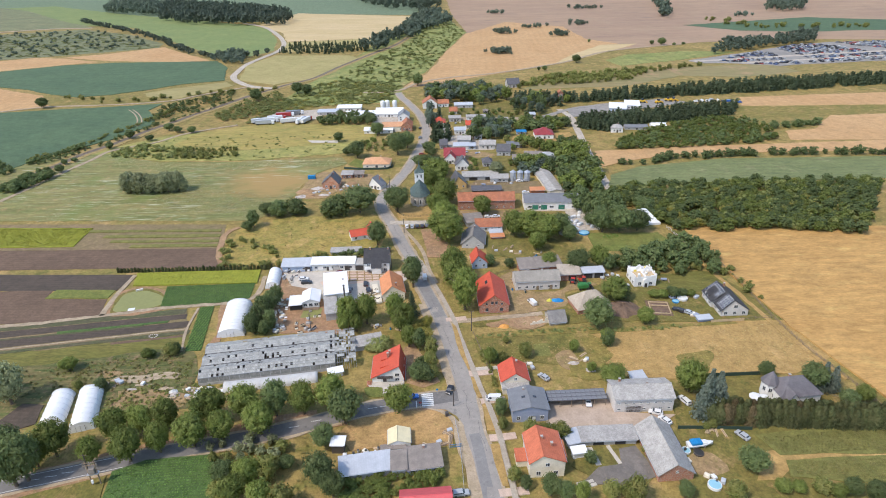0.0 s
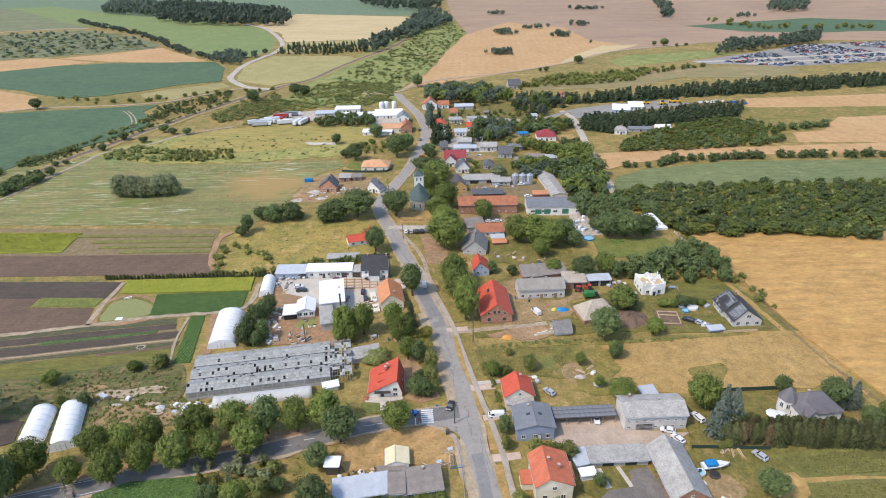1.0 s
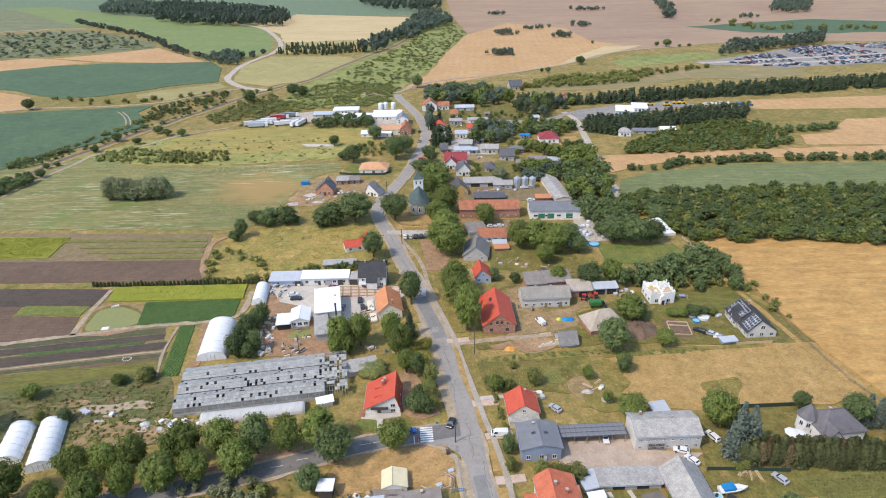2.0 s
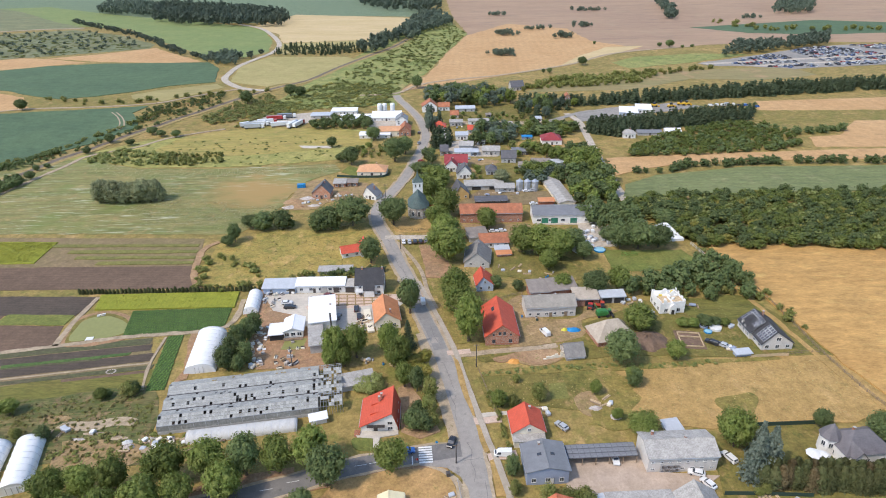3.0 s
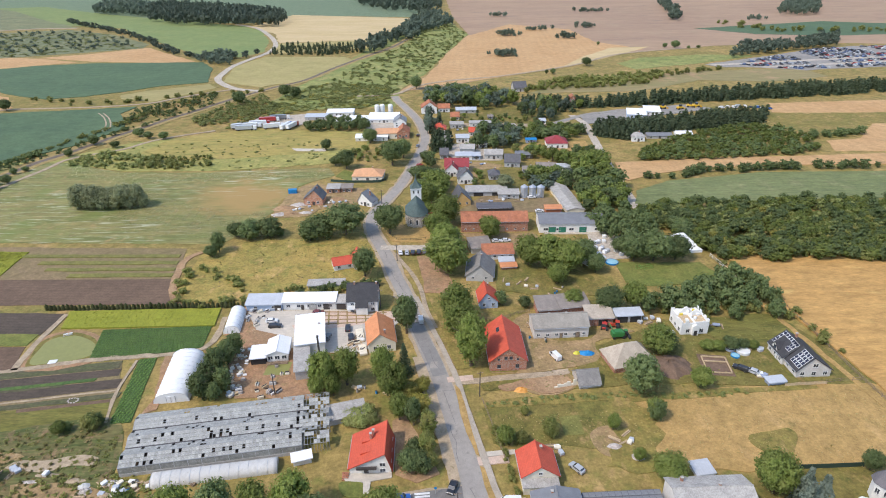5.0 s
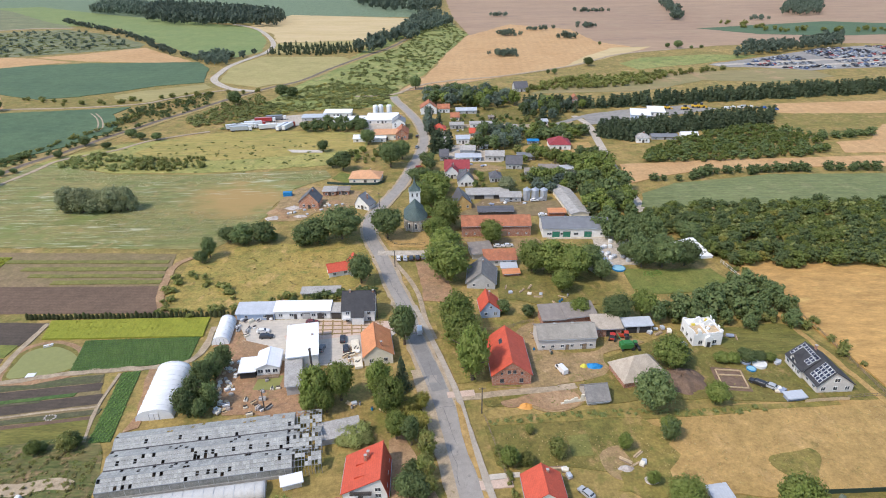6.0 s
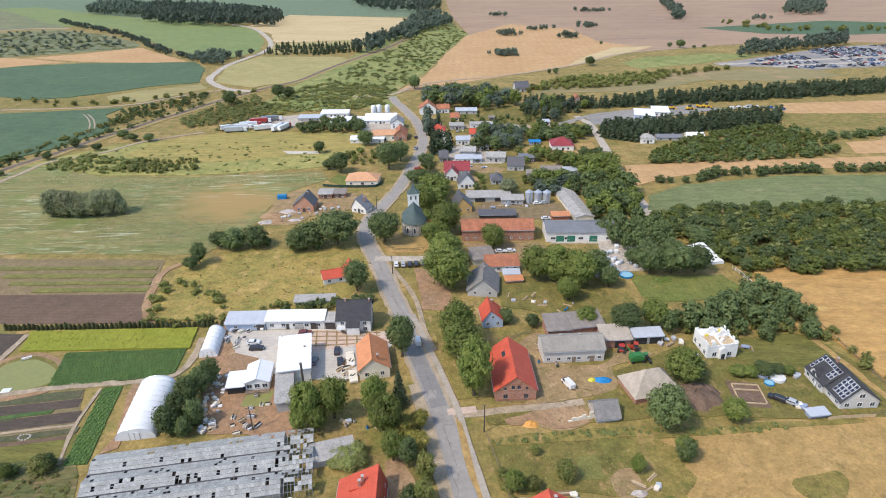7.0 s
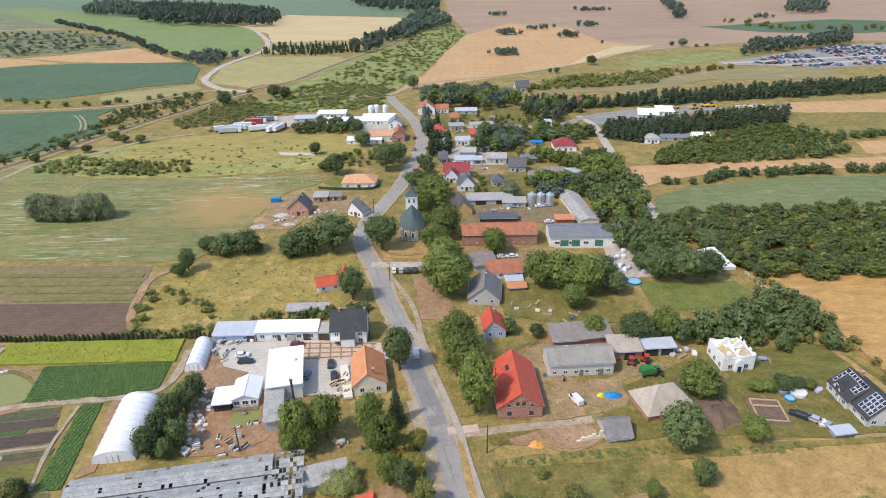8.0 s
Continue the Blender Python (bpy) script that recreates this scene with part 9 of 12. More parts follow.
wood("conifer_belt", "long dark belt of conifers", spread([(67.8, 553.3), (119.6, 549.1), (188, 557), (236.8, 567), (295.2, 574.6), (497.7, 606.9), (522.5, 635.7), (302.3, 605.6), (197.3, 583.1), (136.4, 563.3), (69.8, 568.8)], 480, 6, 2.2), "spruce", 8, 12, 0.72, 6)
wood("conifer_belt", "dark conifer plantation by the white hall", spread([(112, 488), (108, 464), (128, 455), (150, 470), (174, 474), (210, 484), (240, 496), (256, 522), (226, 516), (186, 510), (168, 500), (140, 494)], 260, 7, 2.3), "spruce", 7, 11, 0.7, 7)
wood("hedgerow", "round bushes along the cabbage field", along([(118.9, 376.9), (132.8, 378.7), (157.9, 388.8), (175.6, 387.8), (198.1, 390.1), (219.8, 390.7), (308.7, 387.4)], 5.0, 2.0, 8), "darkbush", 4, 6.5, 1.2, 8)
wood("hedgerow", "bushes between the orange strips", along([(254, 454), (262, 457), (270, 458.1), (289.4, 459.7)], 2.6, 2.6, 9), "darkbush", 4, 7, 1.2, 9)
wood("lane_trees", "young trees along the eastern lane", spread([(67.4, 315.3), (90, 326.1), (96.8, 302.9), (82.8, 288.6), (74.7, 298.7)], 25, 11, 4.0), "oak", 7, 11, 0.8, 11)
def grove(poly, n, seed, gap, kinds, lo, hi, wide, where, group):
    """Single trees of the village gardens, spread over a plot."""
    rng = random.Random(seed)
    for x, y in spread(poly, n, seed, gap):
        h = rng.uniform(lo, hi)
        tree(rng.choice(kinds), x, y, h, h * wide * rng.uniform(0.85, 1.2), where, group, light=True)


grove([(22, 459.9), (29, 480.6), (47.6, 484.2), (53.8, 466.8), (49.6, 438.8), (36, 433), (23.5, 441)], 26, 301, 4.0, ["oak", "hazetree"], 7, 11, 0.85, "in the orchard between the far houses", "orchard trees")
grove([(52.6, 462.3), (59.2, 485), (85, 483.5), (100, 480), (96, 457), (87.4, 455), (72.3, 458), (54, 455)], 34, 302, 3.8, ["oak", "lime", "darkbush"], 5, 8.5, 0.95, "along the garden lane", "lane garden trees")
grove([(-5.9, 457.3), (-4.5, 430), (5.5, 431), (7, 467.8)], 16, 303, 2.6, ["spruce"], 9, 13, 0.5, "among the far houses", "village spruces")
grove([(-12, 512.6), (-9.8, 474), (-2, 478), (1.5, 517), (-6.4, 523.6)], 12, 304, 3.2, ["spruce", "hazetree"], 9, 13, 0.55, "beside the far bend of the road", "village spruces")
grove([(44.5, 428), (48, 414), (57.2, 410), (64.7, 418), (66.3, 432), (52.9, 438)], 10, 305, 4.0, ["lime", "oak", "bush"], 4, 7, 1.0, "behind the black-roofed house", "back garden trees")
grove([(64, 412), (70, 402), (78, 396), (78.7, 380.8), (73.3, 357.1), (70.5, 342.4), (70, 329.7), (90.4, 328.6), (95, 350.8), (96.1, 381.3), (95.5, 404), (92, 416), (80, 414)], 56, 306, 4.6, ["oak", "lime", "oak", "tall", "lime"], 7, 12, 0.85, "beside the eastern lane", "eastern lane trees")
grove([(64, 416), (80, 417), (93, 418), (95, 432), (86, 432), (66, 428)], 14, 317, 3.5, ["bush", "lime", "darkbush"], 2.5, 4.5, 1.1, "before the crimson-roofed villa", "villa garden bushes")
grove([(48, 378.1), (53.9, 385), (63.7, 384), (72.2, 376), (71.5, 363), (60, 362), (47, 363.9)], 18, 307, 3.8, ["oak", "hazetree", "lime"], 6, 9, 0.95, "behind the grain silos", "silo garden trees")
grove([(-17, 606.7), (-12, 569.3), (8, 558), (28.8, 550), (39.8, 545), (44.4, 550.7), (61, 542), (64.7, 569.5), (46.3, 609.1)], 48, 308, 5.5, ["oak", "hazetree", "tall"], 9, 14, 0.85, "at the far end of the village", "far village trees")
grove([(65.1, 549), (64.7, 526), (71.8, 518), (76, 508), (90, 508), (96, 522), (104, 532), (119.4, 551.1), (93.5, 568)], 30, 309, 4.5, ["oak", "spruce", "lime", "hazetree"], 7, 11, 0.8, "before the conifer belt", "far village trees")
grove([(-11.3, 417.7), (-10.4, 403.6), (-4.4, 398), (-2.5, 404), (-5.6, 421)], 5, 310, 4.0, ["oak"], 6, 8, 1.0, "beside the crimson-roofed house", "roadside garden trees")
grove([(-11.5, 387.5), (-10, 352), (-2, 342), (1.5, 352), (0, 372), (-3.3, 388)], 11, 311, 4.5, ["oak", "lime"], 7, 11, 0.95, "between church and ochre house", "churchyard trees")
grove([(8, 505), (74, 505), (72, 515), (40, 528), (10, 530)], 20, 312, 5.0, ["bush", "lime", "darkbush"], 2.5, 5, 1.0, "in the far allotments", "allotment bushes")
grove([(22.4, 432), (30, 445), (22, 452), (14, 448)], 5, 313, 3.5, ["bush", "oak"], 3, 5.5, 1.0, "in the yards of the far houses", "allotment bushes")
grove([(16, 392), (24, 400), (27, 378), (22, 366), (17, 370)], 8, 314, 3.0, ["bush", "darkbush", "lime"], 2.5, 5, 1.0, "in the dry gardens", "dry garden bushes")
grove([(38, 372), (50, 400), (56, 388), (50, 366)], 8, 315, 4.0, ["bush", "lime"], 2.5, 4.5, 1.0, "in the dry gardens", "dry garden bushes")
tree("willow", 34.7, 363.5, 9, 9, "beside the pale long shed", "dry garden bushes")
trees(["oak"], [(-30, 409, 15.5, 14.5), (-24, 424, 12, 11), (-57.5, 404, 11.5, 12.5), (-75.7, 441.8, 8, 7), (-48.4, 457.5, 10, 9), (-65, 410, 6, 7)], "by the far bend of the road", "far roadside trees")
grove([(-62, 415), (-56, 440), (-40, 448), (-38, 416)], 16, 316, 4.5, ["bush", "lowscrub", "lime"], 2, 4.5, 1.1, "in the green garden by the bend", "bend garden bushes")
wood("roadside_scrub", "trees between the white halls", spread([(-100.9, 498.8), (-87.7, 513.2), (-59.1, 511.1), (-52.9, 491), (-67.5, 484.8), (-94.6, 486.7)], 36, 17, 3.5), "oak", 5, 8, 0.9, 17)
wood("scrub", "row of dark bushes below the beet field", along([(-284, 404), (-278.1, 413.3), (-272.3, 424.3), (-265.5, 441)], 2.6, 1.6, 19), "darkbush", 3, 5.2, 1.2, 19)
wood("scrub", "dark bushes at the railway bend", spread([(-302.8, 384.7), (-312.2, 398.8), (-297.2, 402.5), (-283.8, 389), (-285.8, 381.4)], 12, 20, 3.0), "darkbush", 4, 6.5, 1.1, 20)
wood("scrub", "thicket on the meadow side of the railway", spread([(-267.8, 347.4), (-271.8, 362), (-266.5, 373.9), (-259.6, 384.1), (-250.6, 376), (-255.2, 361), (-260.1, 348.8)], 34, 21, 2.6), "oak", 4, 6.5, 1.1, 21)
wood("scrub", "dark scrub between railway and beet field", spread([(-246, 514), (-257.2, 544.5), (-251.7, 569.1), (-232.7, 590), (-207, 630), (-201, 601.1), (-222, 545), (-234, 517)], 80, 220, 3.0), "oak", 2, 4.5, 1.3, 220, protos=FAR)
wood("scrub", "light green bushes across the rough grassland", spread([(-234.7, 417.9), (-236.5, 439.3), (-215.2, 443.3), (-195.6, 436.4), (-185.5, 431.6), (-178.2, 411.6), (-196, 406.6), (-219, 414.3)], 90, 221, 2.2), "lowscrub", 1.2, 3.2, 1.5, 221)
wood("scrub", "darker bushes across the rough grassland", spread([(-186.3, 412.1), (-189.8, 431.9), (-148.9, 433.1), (-142.6, 411.7), (-168.3, 406)], 60, 218, 2.2), "bush", 1.5, 4, 1.3, 218)
wood("scrub", "dense green scrub beside the truck park", spread([(-185.4, 576.5), (-175.2, 598.9), (-162.4, 615.1), (-135.1, 565.3), (-138.6, 534.4), (-160.3, 522.6), (-183.8, 506), (-196, 531.5)], 150, 219, 3.4), "lowscrub", 1.4, 3.4, 2.1, 219, protos=FAR)
trees(["oak"], [(-251.9, 385.9, 5.5, 6), (-258.2, 402.3, 4, 4.5), (-254.3, 408, 3.2, 4), (-243.8, 437, 5, 6), (-240, 462.4, 7, 8), (-221.9, 455.4, 5, 6), (-218, 483.5, 6, 8), (-209, 477.8, 5, 7), (-197, 475, 5.5, 7.5), (-369.5, 570.8, 10, 10), (-173, 579.9, 12, 12), (-140.6, 610, 11, 12), (-130.5, 604.5, 10, 11)], "beside the old railway", "railway bushes")
VALLEY_MOUTH = [(-160, 500), (-160, 545), (-134, 615), (-128, 660), (-84.6, 672), (-45.7, 640), (-47.7, 585), (-76, 549), (-112, 555), (-138, 520), (-151, 492)]
wood("scrub", "light green scrub between railway and halls", spread(VALLEY_MOUTH, 300, 22, 3.0), "lowscrub", 0.9, 2.4, 3.0, 22, protos=FAR)
wood("scrub", "yellowing scrub between railway and halls", spread(VALLEY_MOUTH, 110, 122, 4.0), "yellow", 0.8, 2.2, 3.0, 122, protos=FAR)
wood("scrub", "bushes along the field side of the old railway", along([(-287, 414), (-272, 436), (-262, 472), (-249, 508), (-238, 556), (-216, 604)], 2.8, 2.6, 222), "bush", 1.5, 4, 1.5, 222, protos=FAR)
wood("scrub", "dark bushes along the village side of the old railway", along([(-276, 404), (-262, 425), (-251, 455), (-236, 496), (-214, 545), (-198, 585)], 4.0, 2.6, 223), "oak", 1.5, 4.2, 1.4, 223, protos=FAR)
LONG_VALLEY = [(-100, 610), (-112, 690), (-84, 800), (-50, 930.3), (-40.4, 1166), (6, 1283.6), (43, 1035.9), (11.5, 867.1), (-14, 713.5), (-38.1, 636.7), (-43.3, 570.1), (-96, 560.7)]
wood("scrub", "low green scrub covering the valley strip", spread(LONG_VALLEY, 620, 123, 1.0), "lowscrub", 0.9, 2.2, 3.2, 123, protos=FAR)
wood("scrub", "low leafy scrub covering the valley strip", spread(LONG_VALLEY, 160, 124, 1.0), "lowscrub", 1.5, 3.6, 1.7, 124, protos=FAR)
wood("scrub", "low scrub on the rough grassland", spread([(-237.1, 423.5), (-234, 454.4), (-191.9, 463.9), (-110.7, 474.1), (-49, 454.6), (-46.1, 427.8), (-70.4, 413.6), (-96.8, 403.4), (-140.3, 402.2), (-195.4, 406.2)], 150, 125, 1.0), "lowscrub", 0.4, 1.0, 3.0, 125, protos=TINY)
wood("weeds", "low bushes on the weedy ground", spread([(-131.1, 179), (-94.8, 185), (-89.7, 179.2), (-87.5, 168.8), (-91.1, 164.6), (-114.2, 167.3), (-130.3, 163.5), (-137.9, 174.5)], 110, 127, 1.0), "bush", 0.2, 0.45, 4.4, 127, protos=TINY)
wood("weeds", "dark weeds by the ruined greenhouse", spread([(-94.2, 164.7), (-75.5, 164.3), (-70.9, 156.2), (-79, 154.5), (-92.7, 155.8), (-104.8, 151.4), (-110, 155.2), (-103.5, 164.9)], 70, 128, 0.8), "bush", 0.4, 1.0, 2.4, 128, protos=TINY)
# from here on most far woods wear the haze-tinted leaf colour
wood("tree_belt", "dark trees along the valley", along([(-91.9, 851.8), (-84.3, 919.8), (-59.8, 1010.7), (-34.9, 1139.4), (-28.2, 1268.7), (-13.4, 1355)], 6.0, 14.0, 24), "hazetree", 11, 19, 0.8, 24, protos=FAR)
wood("tree_belt", "dark trees in the upper valley", spread([(-68.1, 1011.9), (-34, 1290.9), (-2.4, 1329.5), (26.5, 1181.4), (-23.7, 1045.9), (-41.3, 958.8)], 90, 25, 8.0), "hazetree", 10, 18, 0.85, 25, protos=FAR)
wood("far_wood", "far dark wood", spread([(-553.3, 1300.3), (-696.6, 1631.7), (-637.5, 1651.1), (-350.5, 1420.6), (-281.9, 1293.6), (-280.8, 1179.5), (-361.5, 1192.7), (-472.5, 1228.8)], 330, 26, 9.0), "hazetree", 14, 24, 0.75, 26, protos=FAR)
wood("far_wood", "far dark wood beyond the pasture", spread([(-754.8, 1486.2), (-853.3, 1732.3), (-696.6, 1631.7), (-594, 1394.4), (-668.6, 1432.1)], 110, 27, 9.0), "hazetree", 14, 24, 0.75, 27, protos=FAR)
wood("far_wood", "far dark wood on the skyline", spread([(-205.8, 1655.5), (-209.8, 1943.6), (13.7, 1931), (3.6, 1454.3), (-58.1, 1363.7), (-135.8, 1483.4)], 200, 28, 10.0), "hazetree", 14, 24, 0.75, 28, protos=FAR)
wood("far_wood", "far dark wood block", spread([(626.7, 1241.5), (769.3, 1493), (833.9, 1477.4), (681.5, 1219.9)], 90, 29, 8.0), "hazetree", 14, 22, 0.7, 29, protos=FAR)
wood("far_wood", "far hedges and copses on the plain", along([(499.3, 1492.5), (446.4, 1276.9), (419.1, 1187.4)], 6, 9, 30), "hazetree", 12, 18, 0.9, 30, protos=FAR)
wood("far_wood", "far tree belt behind the parking ground", spread([(338.7, 783), (397.6, 866.8), (455.3, 869.4), (530.9, 925.5), (551.5, 934.6), (501.7, 853), (447.8, 830.9), (396.7, 810)], 110, 31, 8.0), "hazetree", 8, 15, 0.9, 31, protos=FAR)
wood("far_wood", "far copses on the reddish field", along([(480.5, 1138.9), (494.8, 1053), (558, 1013.1), (678.7, 1008.3)], 9, 14, 32), "bush", 4, 9, 1.3, 32)
for k, (x, y, n, r) in enumerate(((77.6, 826.9, 26, 20), (98.8, 1013.9, 18, 16), (187.5, 975, 16, 16), (115.1, 1307, 16, 16), (304.8, 1365.3, 22, 26), (155.3, 1076.9, 14, 20), (244.3, 1102, 14, 20), (552.8, 1172.7, 9, 14))):
    rng = random.Random(70 + k)
    wood("field_copse", "small copse in the harvested field", [(x + rng.gauss(0, r * 0.5), y + rng.gauss(0, r * 0.3)) for _ in range(n)], "hazetree", 5, 11, 0.95, 40 + k, protos=FAR)
trees(["oak"], [(-22.3, 635.2, 12, 11.3), (163.1, 745.5, 9.4, 11.1), (303.1, 864.1, 10.2, 11.7), (292.1, 870.6, 6, 6.5), (118.3, 700, 5.9, 6.3), (111.7, 700.6, 4.9, 4.2), (318, 857.2, 4.2, 5.2), (331.7, 860.4, 4.2, 5.2), (213, 901.9, 5, 4.1)], "standing alone by the far farm road", "field trees")
wood("hedgerow", "hedgerow along the far pasture", along([(-716.3, 1308.1), (-548.8, 1139.9), (-434.6, 1006.6), (-344.3, 882.4), (-290.6, 831.5), (-251.7, 835.5), (-235.9, 851.1)], 6.0, 6.0, 33), "hazetree", 5, 10, 1.1, 33, protos=FAR)
wood("hedgerow", "trees around the far lane", spread([(-301.3, 824.4), (-281.8, 865.6), (-257.2, 853.6), (-239.6, 786), (-269.1, 789.2)], 40, 34, 6.0), "hazetree", 6, 11, 1.0, 34, protos=FAR)
HILL = [(-816.1, 1113.6), (-771.3, 1130), (-647.2, 1175), (-525.3, 1090), (-420.6, 975), (-413, 943), (-465.8, 916), (-529.7, 886), (-592.9, 862), (-626.7, 845)]
wood("scrub", "bushes on the fallow land", spread(HILL, 120, 35, 8.0), "hazetree", 3, 6, 1.4, 35, protos=FAR)
wood("scrub", "low scrub covering the fallow land", spread(HILL, 620, 135, 1.0), "lowscrub", 0.6, 1.4, 6.0, 135, protos=TINY)
wood("tree_belt", "dark conifers around the far farm", spread([(-216.8, 862.3), (-219.9, 926.8), (-116, 934.8), (-93.9, 870.7), (-121.2, 864.6), (-146.4, 849.3), (-188.6, 854.4)], 110, 36, 5.0), "spruce", 6, 11, 0.6, 36)
wood("hedgerow", "bushes along the far farm road", along([(76.2, 616.5), (95.5, 644.8), (173.3, 664.6), (235, 688), (301.4, 713.1)], 6.0, 7.0, 37), "bush", 3, 7, 1.2, 37)
wood("hedgerow", "green bushes in the far fallow", spread([(81.8, 620.8), (120.9, 669.8), (206.3, 684.8), (237.1, 694), (197.4, 640.4), (111.9, 623)], 120, 38, 5.0), "bush", 3, 7, 1.2, 38)
wood("hedgerow", "bushes along the beet fields", along([(-368.9, 613.9), (-318, 592.5), (-281, 593.7), (-249.5, 608.2), (-216.3, 623.5), (-168, 628.7)], 8.0, 6.0, 39), "bush", 2.5, 5, 1.3, 39)
wood("slope_bushes", "bushes along the dry slope and the works sheds", along([(-77.9, 257.8), (-99.6, 274), (-104.1, 266.2), (-99.7, 248.3), (-83.6, 247.1), (-67.5, 248.8), (-57.9, 255), (-42.7, 255.1), (-35.2, 256.2)], 2.2, 2.5, 41), "bush", 1.5, 3.2, 1.3, 41)
wood("slope_bushes", "dark bushes behind the white workshops", along([(-55.6, 253.5), (-46.8, 256.7), (-35.4, 257.7), (-28, 260.3)], 2.0, 1.5, 42), "darkbush", 2.5, 4, 1.2, 42)
wood("wheat_edge", "bushes along the wheat field edge", along([(117.3, 273.7), (122.1, 255.8), (124.3, 234.2), (125.5, 220.1), (126.8, 212.5)], 2.4, 2.5, 43), "bush", 1.5, 4, 1.2, 43)
grove([(-70.5, 135), (-59.6, 136.6), (-46.7, 135.5), (-44.5, 122), (-56.8, 122.9), (-66.3, 126.6)], 16, 331, 3.2, ["lime", "bush", "willowbush"], 3, 4.4, 0.85, "in the allotment orchard", "allotment orchard")
wood("paddock_hedge", "weedy hedge along the paddock", along([(12.3, 188.4), (23.3, 189.6), (37.5, 191), (51.5, 191.6), (70, 190.6), (88, 192.4)], 0.9, 1.2, 44), "lowscrub", 0.4, 1.0, 2.0, 44)
wood("garden_hedge", "hop-like green hedge in front of the sheds", spread([(-29.7, 119.7), (-23.9, 123.1), (-14.6, 124), (-2, 122.5), (-1.2, 118.9), (-11.1, 117.7), (-15.5, 113.7), (-28.9, 114)], 70, 45, 0.9), "lime", 1.6, 2.8, 1.2, 45)
wood("garden_hedge", "garden shrubs by the footpath", along([(13, 178.3), (14.5, 171.7), (16, 163.3), (17.3, 155.3), (17.8, 148.6)], 1.3, 0.5, 46), "bush", 1.0, 2.0, 1.2, 46)


# ---- vehicles ----
CAR_PAINT = {}


def paint(name, col):
    if name not in CAR_PAINT:
        m = plain("car_paint_" + name, col, 0.3)
        m.node_tree.nodes["Principled BSDF"].inputs["Coat Weight"].default_value = 0.6
        CAR_PAINT[name] = m
    return CAR_PAINT[name]


COLOURS = {"white": (0.75, 0.75, 0.74), "silver": (0.42, 0.44, 0.46), "black": (0.025, 0.025, 0.028), "blue": (0.03, 0.12, 0.4), "red": (0.4, 0.04, 0.035), "dark red": (0.16, 0.03, 0.03), "grey": (0.18, 0.19, 0.2)}
PROFILES = {
    "car": (4.3, 1.75, [(-2.15, 0.35), (2.1, 0.35), (2.15, 0.75), (1.95, 0.9), (1.0, 1.0), (0.35, 1.45), (-1.3, 1.48), (-1.95, 1.05), (-2.15, 0.95)]),
    "estate": (4.7, 1.8, [(-2.35, 0.35), (2.3, 0.35), (2.35, 0.75), (2.1, 0.92), (1.15, 1.02), (0.5, 1.48), (-1.9, 1.5), (-2.3, 1.05), (-2.35, 0.9)]),
    "van": (4.9, 1.95, [(-2.45, 0.38), (2.4, 0.38), (2.45, 0.8), (2.2, 1.1), (1.75, 1.25), (1.2, 1.85), (-2.35, 1.95), (-2.45, 1.8)]),
}
WHEELS = {}


def wheel_meshes():
    bm = bmesh.new()
    lathe(bm, [(0.2, -0.1), (0.31, -0.1), (0.33, -0.06), (0.33, 0.06), (0.31, 0.1), (0.2, 0.1)], 16, pose(0, 0, 0, 90))
    WHEELS["tyre"] = mesh_of("tyre", bm, M_RUBBER)
    bm = bmesh.new()
    lathe(bm, [(0.05, -0.105), (0.19, -0.08), (0.19, 0.08), (0.05, 0.105)], 12, pose(0, 0, 0, 90))
    WHEELS["rim"] = mesh_of("rim", bm, M_METAL)


wheel_meshes()
M_HEAD = plain("clear_lamp", (0.8, 0.8, 0.78), 0.15)
M_TAIL = plain("red_lamp", (0.4, 0.02, 0.02), 0.2)


